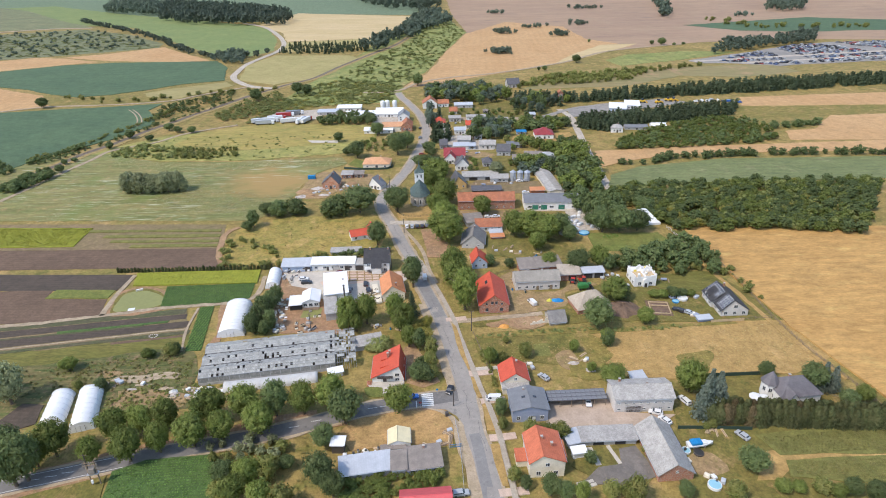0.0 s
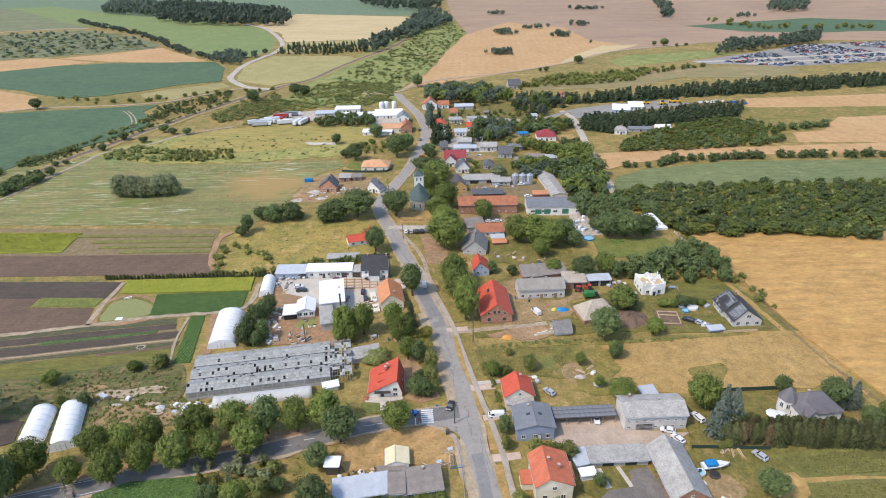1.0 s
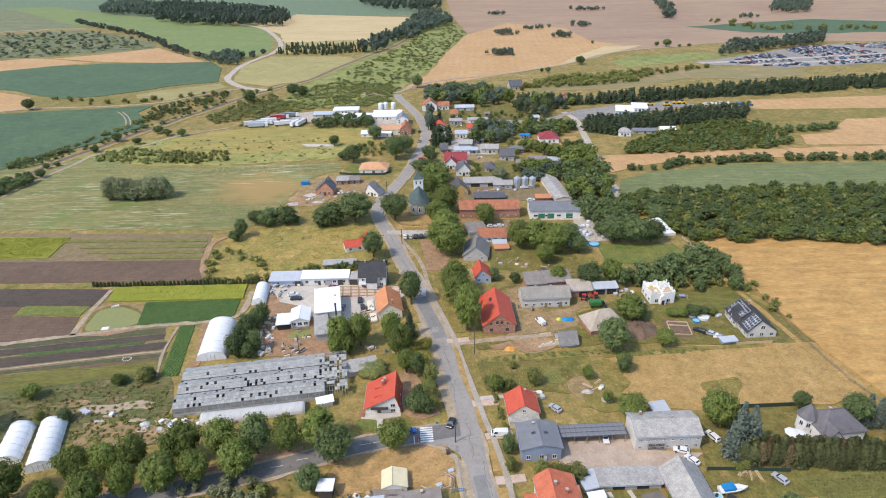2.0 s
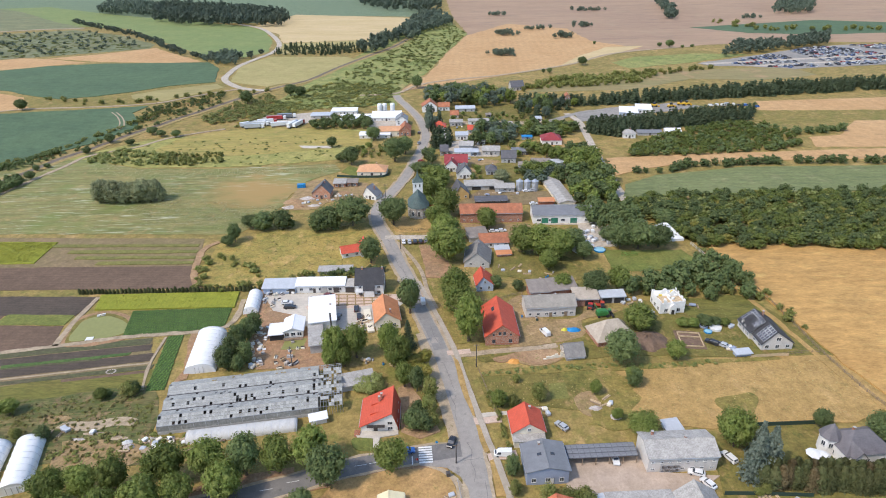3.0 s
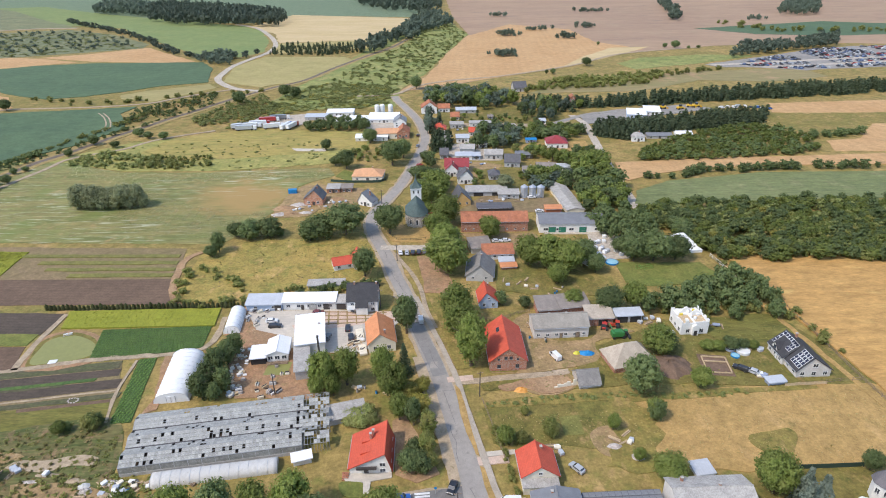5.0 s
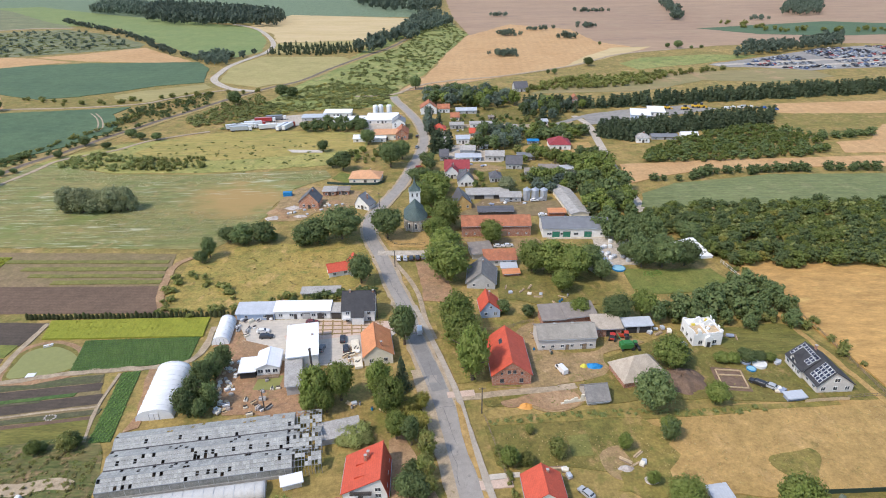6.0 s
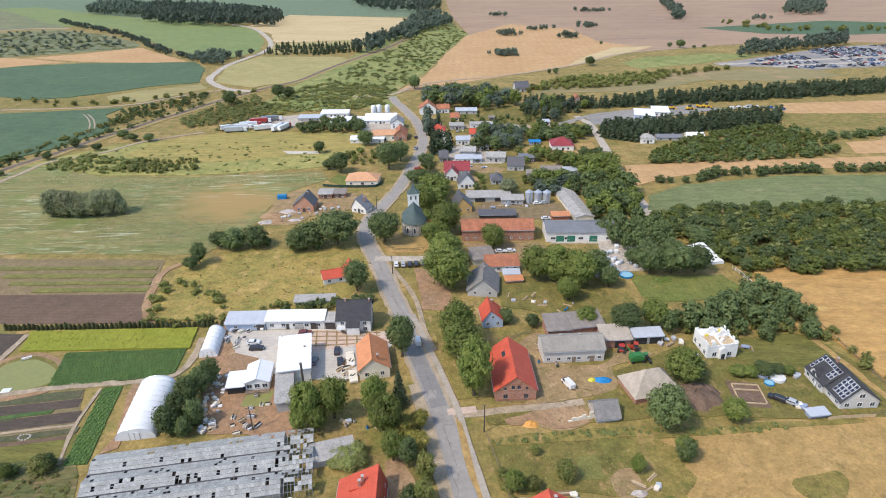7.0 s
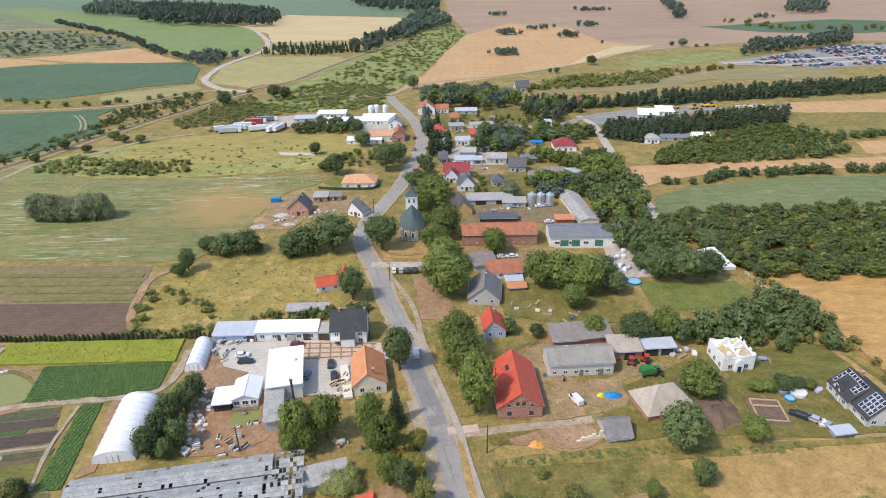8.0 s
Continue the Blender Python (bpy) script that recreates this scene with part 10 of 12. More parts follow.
def car(kind, colour, x, y, rot, where, z=0.06):
    length, width, prof = PROFILES[kind]
    th = thing("van" if kind == "van" else "car", "%s %s %s" % (colour, {"car": "hatchback car", "estate": "estate car", "van": "panel van"}[kind], where), "van" if kind == "van" else "car", x, y, rot, z, "parked vehicles")
    bm = bmesh.new()
    hw = width / 2
    rings = []
    for s, k in ((-1, 1.0), (-0.94, 1.0), (0.94, 1.0), (1, 1.0)):
        ring = []
        for u, zz in prof:
            tuck = 0.86 if zz > 1.15 else 1.0
            edge = 0.96 if abs(s) == 1 else 1.0
            ring.append(bm.verts.new((u * edge, s * hw * tuck, 0.35 + (zz - 0.35) * (edge + 0.02))))
        rings.append(ring)
    n = len(prof)
    for a, b in zip(rings, rings[1:]):
        for k in range(n):
            bm.faces.new((a[k], a[(k + 1) % n], b[(k + 1) % n], b[k]))
    bm.faces.new(rings[0])
    bm.faces.new(rings[-1][::-1])
    body = part("body", fixed(bm), paint(colour, COLOURS[colour]), th)
    top = max(p[1] for p in prof)
    front = [p for p in prof if p[0] > 0 and p[1] >= 1.0]
    a, b = front[0], front[1]
    bm = bmesh.new()
    mx, mz = (a[0] + b[0]) / 2, (a[1] + b[1]) / 2
    ang = math.degrees(math.atan2(b[1] - a[1], a[0] - b[0]))
    ln = math.hypot(a[0] - b[0], a[1] - b[1])
    box(bm, -ln / 2 * 0.86, ln / 2 * 0.86, -hw * 0.78, hw * 0.78, -0.02, 0.035)
    w = part("windscreen", bm, M_GLASS, th)
    w.matrix_local = pose(mx + 0.01, 0, mz + 0.01, 0, ang, 0)
    for s in (-1, 1):
        bm = bmesh.new()
        x0, x1 = (-1.5, 0.55) if kind == "car" else (-1.9, 0.7) if kind == "estate" else (0.55, 1.5)
        prism(bm, [(x0, 1.08), (x1 + 0.25, 1.08), (x1 - 0.1, top - 0.1), (x0 + 0.12, top - 0.1)], s * hw * 0.93, s * hw * 0.99, "y")
        part("side_window", fixed(bm), M_GLASS, th)
        bm = bmesh.new()
        rounded_box(bm, length / 2 - 0.16, length / 2 + 0.015, s * hw * 0.72 - 0.17, s * hw * 0.72 + 0.17, 0.62, 0.8, 0.03, 1)
        part("headlight", bm, M_HEAD, th)
        bm = bmesh.new()
        rounded_box(bm, -length / 2 - 0.02, -length / 2 + 0.1, s * hw * 0.8 - 0.1, s * hw * 0.8 + 0.1, 0.72, 0.98, 0.03, 1)
        part("tail_light", bm, M_TAIL, th)
        for u in (-length * 0.3, length * 0.3):
            t = shared("tyre", WHEELS["tyre"], th, pose(u, s * (hw - 0.06), 0.33))
            shared("rim", WHEELS["rim"], t)
    if kind != "van":
        bm = bmesh.new()
        box(bm, -0.02, 0.03, -hw * 0.74, hw * 0.74, -0.2, 0.2)
        w = part("rear_window", bm, M_GLASS, th)
        q = [p for p in prof if p[0] < -1.2 and p[1] > 1.0]
        a, b = q[0], q[-1] if len(q) > 2 else q[1]
        a, b = prof[6 if kind == "car" else 6], prof[7]
        w.matrix_local = pose((a[0] + b[0]) / 2 - 0.02, 0, (a[1] + b[1]) / 2 + 0.02, 0, math.degrees(math.atan2(a[0] - b[0], a[1] - b[1])), 0)
    return th


for kind, colour, x, y, rot, where in [
    ("car", "white", -18.5, 287.2, 95, "parked by the church lane"), ("car", "silver", -15.7, 287.1, 94, "parked by the church lane"),
    ("car", "black", -13.1, 287, 92, "parked by the church lane"), ("car", "black", -10.5, 287.3, 92, "parked by the church lane"), ("car", "grey", -8.1, 288.2, 92, "parked by the church lane"),
    ("van", "white", -8.3, 232.9, 96, "on the village road"), ("car", "black", 1.2, 157.5, 250, "at the junction"), ("car", "blue", -11, 154.5, 8, "waiting on the side road"),
    ("van", "white", 15.1, 153, 178, "on the footpath verge"), ("car", "silver", 32.9, 163.2, 128, "on the trodden yard"), ("car", "white", 44.9, 150.3, 268, "under the carport"),
    ("estate", "white", 75.5, 150.2, 114, "on the grass by the spruces"), ("car", "silver", 86.8, 134.5, 120, "on the lawn by the hedge"), ("estate", "silver", 3.3, 115.6, 6, "on the junction verge"),
    ("car", "white", 64.7, 145.1, 160, "before the grey hall"), ("car", "white", 66.4, 141.5, 120, "beside the barn"), ("estate", "black", -59.6, 230.8, 4, "in the works yard"),
    ("car", "white", -61.5, 234, 4, "in the works yard"), ("car", "dark red", -45.8, 239.1, 2, "before the workshop"), ("car", "grey", -39.9, 223.4, 84, "beside the white hall"),
    ("car", "black", -33.7, 228.6, 95, "on the works forecourt"), ("car", "black", -32, 223.1, 100, "on the works forecourt"), ("van", "white", 35.7, 210.4, 112, "on the farmyard grass"),
    ("car", "silver", 76.4, 222.5, 12, "beside the unfinished house"), ("estate", "black", 92.1, 202.7, 140, "on the solar house lawn"), ("car", "silver", 94.9, 201.1, 138, "on the solar house lawn"),
    ("car", "white", 24.3, 297.4, 4, "before the long barn"), ("car", "white", 28.6, 297.7, 4, "before the long barn"), ("car", "black", -16, 473, 80, "on the far road"), ("car", "grey", -15.5, 446.4, 260, "on the far road"),
    ("car", "red", -13, 406.3, 5, "beside the far road"), ("car", "white", -36.5, 488.4, 90, "before the cream hall"),
    ("car", "white", 47.4, 350.2, 5, "before the silos"), ("car", "silver", 51, 350.8, 5, "before the silos"), ("car", "silver", 33.9, 350.2, 5, "in the barn yard"), ("car", "white", 48.8, 331.2, 5, "in the barn yard"),
]:
    car(kind, colour, x, y, rot, where, 0.31 if "road" in where or "junction" in where else 0.2)


def truck(x, y, rot, body, cab, where):
    th = thing("lorry", "%s articulated lorry %s" % (body, where), "lorry", x, y, rot, 0.1, "lorries")
    bm = bmesh.new()
    rounded_box(bm, -7, 5.5, -1.25, 1.25, 1.1, 4.0, 0.08, 1)
    part("trailer", bm, paint(body, COLOURS[body]), th)
    bm = bmesh.new()
    rounded_box(bm, 6, 8.2, -1.2, 1.2, 0.6, 3.5, 0.2, 2)
    part("cab", bm, paint(cab, COLOURS[cab]), th)
    bm = bmesh.new()
    box(bm, 8.17, 8.23, -1.0, 1.0, 2.0, 3.0)
    part("windscreen", bm, M_GLASS, th)
    bm = bmesh.new()
    box(bm, -6.8, 7, -0.5, 0.5, 0.7, 1.1)
    part("chassis", bm, M_RUBBER, th)
    for u in (-5.8, -4.6, 4.6, 7.2):
        for s in (-1, 1):
            w = shared("tyre", WHEELS["tyre"], th, pose(u, s * 1.1, 0.5) @ Matrix.Diagonal((1.5, 1.8, 1.5, 1)))


for x, y, rot, body, cab in [(-149.8, 506.8, 25, "white", "red"), (-142.9, 507.8, 5, "white", "white"), (-138.1, 513.7, 10, "white", "red"), (-125.3, 505, 20, "white", "white"), (-115.6, 504.3, 75, "white", "blue"), (-111.1, 505.5, 72, "white", "red"), (-133.3, 524.6, 10, "red", "white"), (-126.5, 530.8, 10, "grey", "white"), (-144.7, 500.4, 8, "silver", "white")]:
    truck(x, y - 5, rot, body, cab, "in the truck park")
for kind, colour, x, y, rot in [("van", "white", 228, 541, 10), ("van", "white", 233.5, 543, 95), ("van", "white", 239, 542, 12), ("van", "silver", 243.5, 545.5, 8), ("van", "white", 248, 543.6, 80), ("car", "black", 252, 541, 5), ("van", "blue", 256.5, 540.2, 15), ("car", "white", 259, 537, 90), ("van", "blue", 263.4, 535, 4)]:
    car(kind, colour, x, y, rot, "by the conifer belt", 0.02)
M_YELLOW_PAINT = plain("yellow_machine_paint", (0.7, 0.42, 0.03), 0.4)
for x, y, rot in [(180.5, 542.3, 0), (193.7, 539.4, 20), (204.4, 546, -10), (209.1, 545.6, 5)]:
    th = thing("loader", "yellow wheel loader by the hall", "machine", x, y, rot, 0.1, "loaders")
    bm = bmesh.new()
    rounded_box(bm, -3, 2, -1.2, 1.2, 1, 2.4, 0.15, 1)
    part("body", bm, M_YELLOW_PAINT, th)
    bm = bmesh.new()
    rounded_box(bm, -1.2, 0.8, -0.9, 0.9, 2.4, 4.0, 0.15, 1)
    part("cab", bm, M_GLASS, th)
    bm = bmesh.new()
    prism(bm, [(3.4, 0.3), (4.6, 0.3), (4.6, 0.5), (3.6, 1.5)], -1.5, 1.5, "x")
    bmesh.ops.rotate(bm, verts=bm.verts, cent=(0, 0, 0), matrix=Matrix.Rotation(radians(-90), 3, "Z"))
    part("bucket", fixed(bm), M_YELLOW_PAINT, th)
    for u in (-2, 1.6):
        for s in (-1, 1):
            shared("tyre", WHEELS["tyre"], th, pose(u, s * 1.2, 0.8) @ Matrix.Diagonal((2.4, 3, 2.4, 1)))

# the far parking ground: a few hundred vehicles nobody could count
rng = random.Random(77)
M_CROWD = bpy.data.materials.new("mixed_car_paint")
M_CROWD.use_nodes = True
nt = M_CROWD.node_tree
ramp = nt.nodes.new("ShaderNodeValToRGB")
ramp.color_ramp.interpolation = "CONSTANT"
for k, (p, c) in enumerate(((0, (0.04, 0.04, 0.05, 1)), (0.28, (0.5, 0.5, 0.5, 1)), (0.42, (0.2, 0.21, 0.23, 1)), (0.68, (0.1, 0.14, 0.25, 1)), (0.82, (0.34, 0.36, 0.38, 1)), (0.94, (0.35, 0.06, 0.05, 1)))):
    e = ramp.color_ramp.elements[k] if k < 2 else ramp.color_ramp.elements.new(p)
    e.position, e.color = p, c
nt.links.new(nt.nodes.new("ShaderNodeNewGeometry").outputs["Random Per Island"], ramp.inputs[0])
nt.links.new(ramp.outputs[0], nt.nodes["Principled BSDF"].inputs["Base Color"])
nt.nodes["Principled BSDF"].inputs["Roughness"].default_value = 0.35
made = []
ring = np.array([(-2.1, 0.3), (2.1, 0.3), (2.1, 0.85), (1.1, 1.0), (0.4, 1.5), (-1.4, 1.5), (-2.1, 1.0), (-2.1, 0.6)])
quads = [(k, (k + 1) % 8, 8 + (k + 1) % 8, 8 + k) for k in range(8)] + [(0, 1, 2, 7), (2, 3, 6, 7), (3, 4, 5, 6), (8, 15, 10, 9), (10, 15, 14, 11), (11, 14, 13, 12)]
shell = np.array([(u, s * 0.88, z) for s in (-1, 1) for u, z in ring])
spots = spread([(325, 742), (395, 790), (468.9, 838), (531.1, 853), (660, 860), (670, 765), (565.2, 730), (431.3, 713), (382.2, 704), (340, 722)], 1250, 78, 3.0)
for x, y in spots:
    if noise.noise((x * 0.02, y * 0.012, 5)) < -0.2 or abs(y - 738 - (x - 300) * 0.155) < 6 or abs(y - 722 - (x - 350) * 0.143) < 5:
        continue
    a = radians(rng.choice((12, 102, 14, 100)) + rng.uniform(-5, 5))
    c, s = math.cos(a), math.sin(a)
    k = rng.choice((1, 1, 1, 1.25))
    made.append((np.stack([(shell[:, 0] * c - shell[:, 1] * s) * k + x, (shell[:, 0] * s + shell[:, 1] * c) * k + y, shell[:, 2] * k * 1.1 + 0.1], 1), np.array(quads)))
v, f = join(made)
tagged(new("parked_cars", mesh_arrays("parked_cars", v, f, M_CROWD)), "hundreds of parked cars on the far ground", "cars", kind="stuff")

# ---- farm machines ----
M_JD = plain("green_machine_paint", (0.04, 0.19, 0.05), 0.5)


def machine(name, label, x, y, rot, main, big):
    th = thing(name, label, "machine", x, y, rot, 0.2)
    k = 1.6 if big else 1.0
    bm = bmesh.new()
    if big:
        rounded_box(bm, -3.6, 1.6, -1.5, 1.5, 1.0, 3.0, 0.2, 2)
        rounded_box(bm, -2.6, 0.6, -1.3, 1.3, 3.0, 3.5, 0.15, 1)
    else:
        rounded_box(bm, 0.2, 2.2, -0.5, 0.5, 0.8, 1.7, 0.15, 2)
        rounded_box(bm, -1.3, 0.2, -0.8, 0.8, 0.7, 1.2, 0.1, 1)
    part("body", bm, main, th)
    bm = bmesh.new()
    x0 = 1.7 if big else -1.1
    rounded_box(bm, x0, x0 + 1.3, -0.8, 0.8, 1.25 * k, 2.5 * k ** 0.6, 0.1, 1)
    part("cab", bm, M_GLASS, th)
    bm = bmesh.new()
    rounded_box(bm, x0 - 0.1, x0 + 1.4, -0.9, 0.9, 2.5 * k ** 0.6, 2.62 * k ** 0.6, 0.05, 1)
    part("cab_roof", bm, main, th)
    for u, r, s0 in ((1.7 if not big else 1.4, 1.3 if not big else 2.6, 0.75 * k), (-0.8 if not big else -2.8, 2.3 if not big else 1.7, 0.8 * k)):
        for s in (-1, 1):
            shared("tyre", WHEELS["tyre"], th, pose(u, s * s0 * 1.1, 0.33 * r) @ Matrix.Diagonal((r, 2.2, r, 1)))
    if big:
        bm = bmesh.new()
        tube(bm, 0.18, 0.18, (-2.8, 1.3, 3.2), (-3.4, 4.2, 4.4), 8)
        part("unloading_auger", bm, main, th)
        bm = bmesh.new()
        rounded_box(bm, 3.2, 4.2, -2.2, 2.2, 0.3, 1.1, 0.1, 1)
        part("header", bm, M_RUBBER, th)
    else:
        bm = bmesh.new()
        tube(bm, 0.05, 0.05, (1.2, 0.3, 1.6), (1.2, 0.3, 2.5), 6)
        part("exhaust", bm, M_RUBBER, th)


machine("combine_harvester", "green combine harvester on the farmyard", 59.3, 221.2, 4, M_JD, True)
for ob in bpy.data.objects:
    if ob.name == "combine_harvester":
        ob.scale = (0.82, 0.82, 0.82)
machine("tractor", "red tractor beside the machine shed", 55.4, 226.5, 70, plain("red_machine_paint", (0.45, 0.04, 0.03), 0.4), False)
machine("tractor", "red tractor behind the harvester", 59.5, 227.1, 170, plain("red_machine_paint", (0.45, 0.06, 0.03), 0.4), False)


# ---- leisure things ----
def boat(x, y, rot):
    th = thing("motor_boat", "white motor boat under a blue cover on grass", "boat", x, y, rot, 0.2)
    bm = bmesh.new()
    rows = []
    for i in range(9):
        s = i / 8
        w = 1.25 * (1 - max(0, s - 0.45) ** 2 * 3.1)
        keel = 0.35 + 0.5 * max(0, s - 0.6) ** 1.5
        u = -3.8 + 7.6 * s
        rows.append([bm.verts.new(p) for p in ((u, -w, 1.5 + 0.2 * s), (u, -w * 0.8, 0.8 + 0.2 * s), (u, 0, keel), (u, w * 0.8, 0.8 + 0.2 * s), (u, w, 1.5 + 0.2 * s), (u, 0, 1.62 + 0.2 * s))])
    for a, b in zip(rows, rows[1:]):
        for k in range(6):
            bm.faces.new((a[k], a[(k + 1) % 6], b[(k + 1) % 6], b[k]))
    bm.faces.new(rows[0])
    bm.faces.new(rows[-1][::-1])
    part("hull", fixed(bm), M_FRAME, th)
    bm = bmesh.new()
    rounded_box(bm, -3.0, 0.2, -1.1, 1.1, 1.55, 2.6, 0.35, 3)
    part("blue_cover", bm, M_BLUE, th, "blue tarpaulin cover")
    bm = bmesh.new()
    rounded_box(bm, 0.3, 1.8, -0.8, 0.8, 1.6, 2.1, 0.2, 2)
    part("cabin", bm, M_FRAME, th)
    bm = bmesh.new()
    for u in (-2.0, 1.2):
        box(bm, u - 0.12, u + 0.12, -0.9, 0.9, -0.05, 0.75)
    part("cradle", bm, M_WOOD, th)


boat(72.9, 130.9, 6)


def ring_pool(x, y, r, h, water, rim, label, name="round_pool"):
    th = thing(name, label, "pool" if "pool" in name else "trampoline", x, y, 0, 0.15)
    bm = bmesh.new()
    lathe(bm, [(r, 0), (r + 0.03, h), (r - 0.12, h + 0.05), (r - 0.15, h - 0.1), (0.05, h - 0.12)], 28)
    part("rim", bm, rim, th)
    bm = bmesh.new()
    lathe(bm, [(r - 0.18, h - 0.1), (r - 0.2, h - 0.07), (0.05, h - 0.06)], 28)
    part("surface", bm, water, th)
    for k in range(6):
        bm = bmesh.new()
        a = k * math.tau / 6
        tube(bm, 0.03, 0.03, (r * math.cos(a) * 1.03, r * math.sin(a) * 1.03, 0), (r * math.cos(a) * 1.03, r * math.sin(a) * 1.03, h), 6)
        part("leg", bm, M_METAL, th)


M_POOL = glass_of("pool_water", (0.3, 0.55, 0.65))
ring_pool(71.4, 116.6, 1.8, 0.9, M_POOL, M_FRAME, "round garden pool with pale blue water")
ring_pool(71.6, 128.3, 1.4, 0.7, M_RUBBER, M_DARKFRAME, "black trampoline beside the boat", "trampoline")
ring_pool(96.9, 211.6, 2.1, 0.9, M_FRAME, M_FRAME, "round pool under a white cover")
ring_pool(93.5, 209.6, 1.4, 0.5, M_POOL, M_BLUE, "small bright blue paddling pool")
ring_pool(93.3, 213.1, 1.5, 0.8, M_RUBBER, M_GREYBLUE, "dark garden trampoline beside the pools", "trampoline")
ring_pool(70.7, 275.6, 2.6, 0.6, M_POOL, M_BLUE, "bright blue pool by the vegetable garden")
ring_pool(68.3, 129.3, 1.3, 0.6, M_POOL, M_FRAME, "small white tub beside the barn", "round_pool")


def parasol(x, y, r, label, material):
    th = thing("parasol", label, "parasol", x, y, 0, 0.1)
    bm = bmesh.new()
    lathe(bm, [(r, 2.1), (r * 0.5, 2.5), (0.05, 2.7)], 8)
    part("canopy", bm, material, th)
    bm = bmesh.new()
    tube(bm, 0.03, 0.03, (0, 0, 0), (0, 0, 2.6), 6)
    part("pole", bm, M_METAL, th)


parasol(97.6, 149.5, 2.2, "large white parasol on the garden terrace", M_FRAME)
parasol(99.8, 148.9, 1.9, "white parasol beside the other one", M_FRAME)


def heap(name, label, x, y, rx, ry, h, material, seed, category="heap"):
    bm = bmesh.new()
    n, rings = 26, 7
    rows = []
    for i in range(rings):
        s = i / (rings - 1)
        row = []
        for k in range(n):
            a = math.tau * k / n
            j = 1 + 0.25 * noise.noise((math.cos(a) * 1.6 + seed, math.sin(a) * 1.6, s * 2))
            row.append(bm.verts.new((rx * (1 - s) * j * math.cos(a), ry * (1 - s) * j * math.sin(a), h * (1 - (1 - s) ** 1.6) * (0.85 + 0.3 * noise.noise((a, s * 3, seed))) - 0.05)))
        rows.append(row)
    for a, b in zip(rows, rows[1:]):
        for k in range(n):
            bm.faces.new((a[k], a[(k + 1) % n], b[(k + 1) % n], b[k]))
    bm.faces.new(rows[-1])
    ob = new(name, mesh_of(name, fixed(bm), material))
    ob.matrix_world = pose(x, y, 0.05)
    return tagged(ob, label, category)


M_EARTH = surface("dug_earth", (0.19, 0.125, 0.085), (0.15, 0.1, 0.07), 0.2, 2, bump=0.8)
M_RUBBLE = surface("pale_rubble", (0.5, 0.46, 0.42), (0.36, 0.3, 0.26), 0.5, 2.5, c3=(0.62, 0.6, 0.57), spot=0.55, bump=0.9)
heap("earth_mound", "big mound of dug brown earth", 70.2, 204.6, 7.2, 6, 3.4, M_EARTH, 1)
heap("earth_mound", "brown earth heap beside the mound", 74.3, 206.7, 3.5, 4, 1.8, M_EARTH, 2)
heap("tarpaulin_mound", "heap under a bright blue tarpaulin", 46.2, 212.4, 3.2, 1.7, 1.3, M_BLUE, 3)
heap("spray_tank", "yellow and white spray tank on grass", 43, 212.5, 1.3, 1.0, 1.3, plain("yellow_plastic", (0.6, 0.55, 0.06)), 4, "tank")
heap("orange_tarpaulin", "orange tarpaulin over a low stack", 22.8, 194.7, 2.2, 1.4, 1.2, plain("orange_tarp", (0.65, 0.3, 0.06)), 5)
for k, (x, y, rx, ry, h) in enumerate([(-81.2, 340.8, 6, 4, 1.8), (-74.5, 345.9, 5, 3, 1.5), (-77, 334.1, 5, 3, 1.4), (-81.8, 333.1, 4, 3, 1.2), (-55.7, 353.3, 5, 3, 1.2), (-69.5, 335, 4, 2, 1)]):
    heap("earth_mound", "heap of excavated sandy earth on the plot", x, y, rx, ry, h, M_RUBBLE if k % 2 else M_DIRT, 10 + k)
for k, (x, y, rx, ry, h) in enumerate([(-83.8, 161.4, 2, 1.2, 1.0), (-83.6, 157.1, 2.5, 1.5, 1.2), (-74.3, 161.1, 2.2, 1.4, 1.0), (-89.7, 158.7, 2.0, 1.3, 1.2), (-94.5, 162.3, 4, 1.0, 0.5), (-102, 164.3, 4, 0.9, 0.4), (-105.4, 162.1, 3, 0.8, 0.4)]):
    heap("debris_mound", "heap of pale rubble and plastic in weeds", x, y, rx, ry, h, M_RUBBLE if k % 3 == 0 else M_TRACK, 20 + k)
heap("tarpaulin_mound", "crumpled white tarpaulin in the weeds", -90.6, 160.4, 1.7, 1.3, 0.9, M_OLDFILM, 31)
heap("rock_heap", "pile of grey garden stones", 49.6, 167.2, 2.0, 1.5, 1.2, M_RUBBLE, 32)
heap("scrap_mound", "pile of white boards and scrap in the garden", 44.6, 171.1, 2.2, 1.3, 0.9, M_RUBBLE, 33)

# scrap and pallets along the yard edge
rng = random.Random(12)
for k in range(46):
    u = rng.random()
    a, b = Vector((-66.4, 218.6)), Vector((-64.3, 192.4))
    p = a.lerp(b, u) + Vector((rng.uniform(-2.6, 2.6), rng.uniform(-1, 1)))
    th = thing("pallet", "stack of pale building scrap and pallets", "pallet", p.x, p.y, rng.uniform(0, 180), 0.2, "scrap stacks")
    n = rng.randint(1, 3)
    for j in range(n):
        bm = bmesh.new()
        rounded_box(bm, -0.6, 0.6, -0.5, 0.5, j * 0.3 - 0.1, 0.17 + j * 0.3, 0.03, 1)
        part("deck", bm, rng.choice((M_PLANK, M_RUBBLE, M_FRAME, M_CREAM)), th)
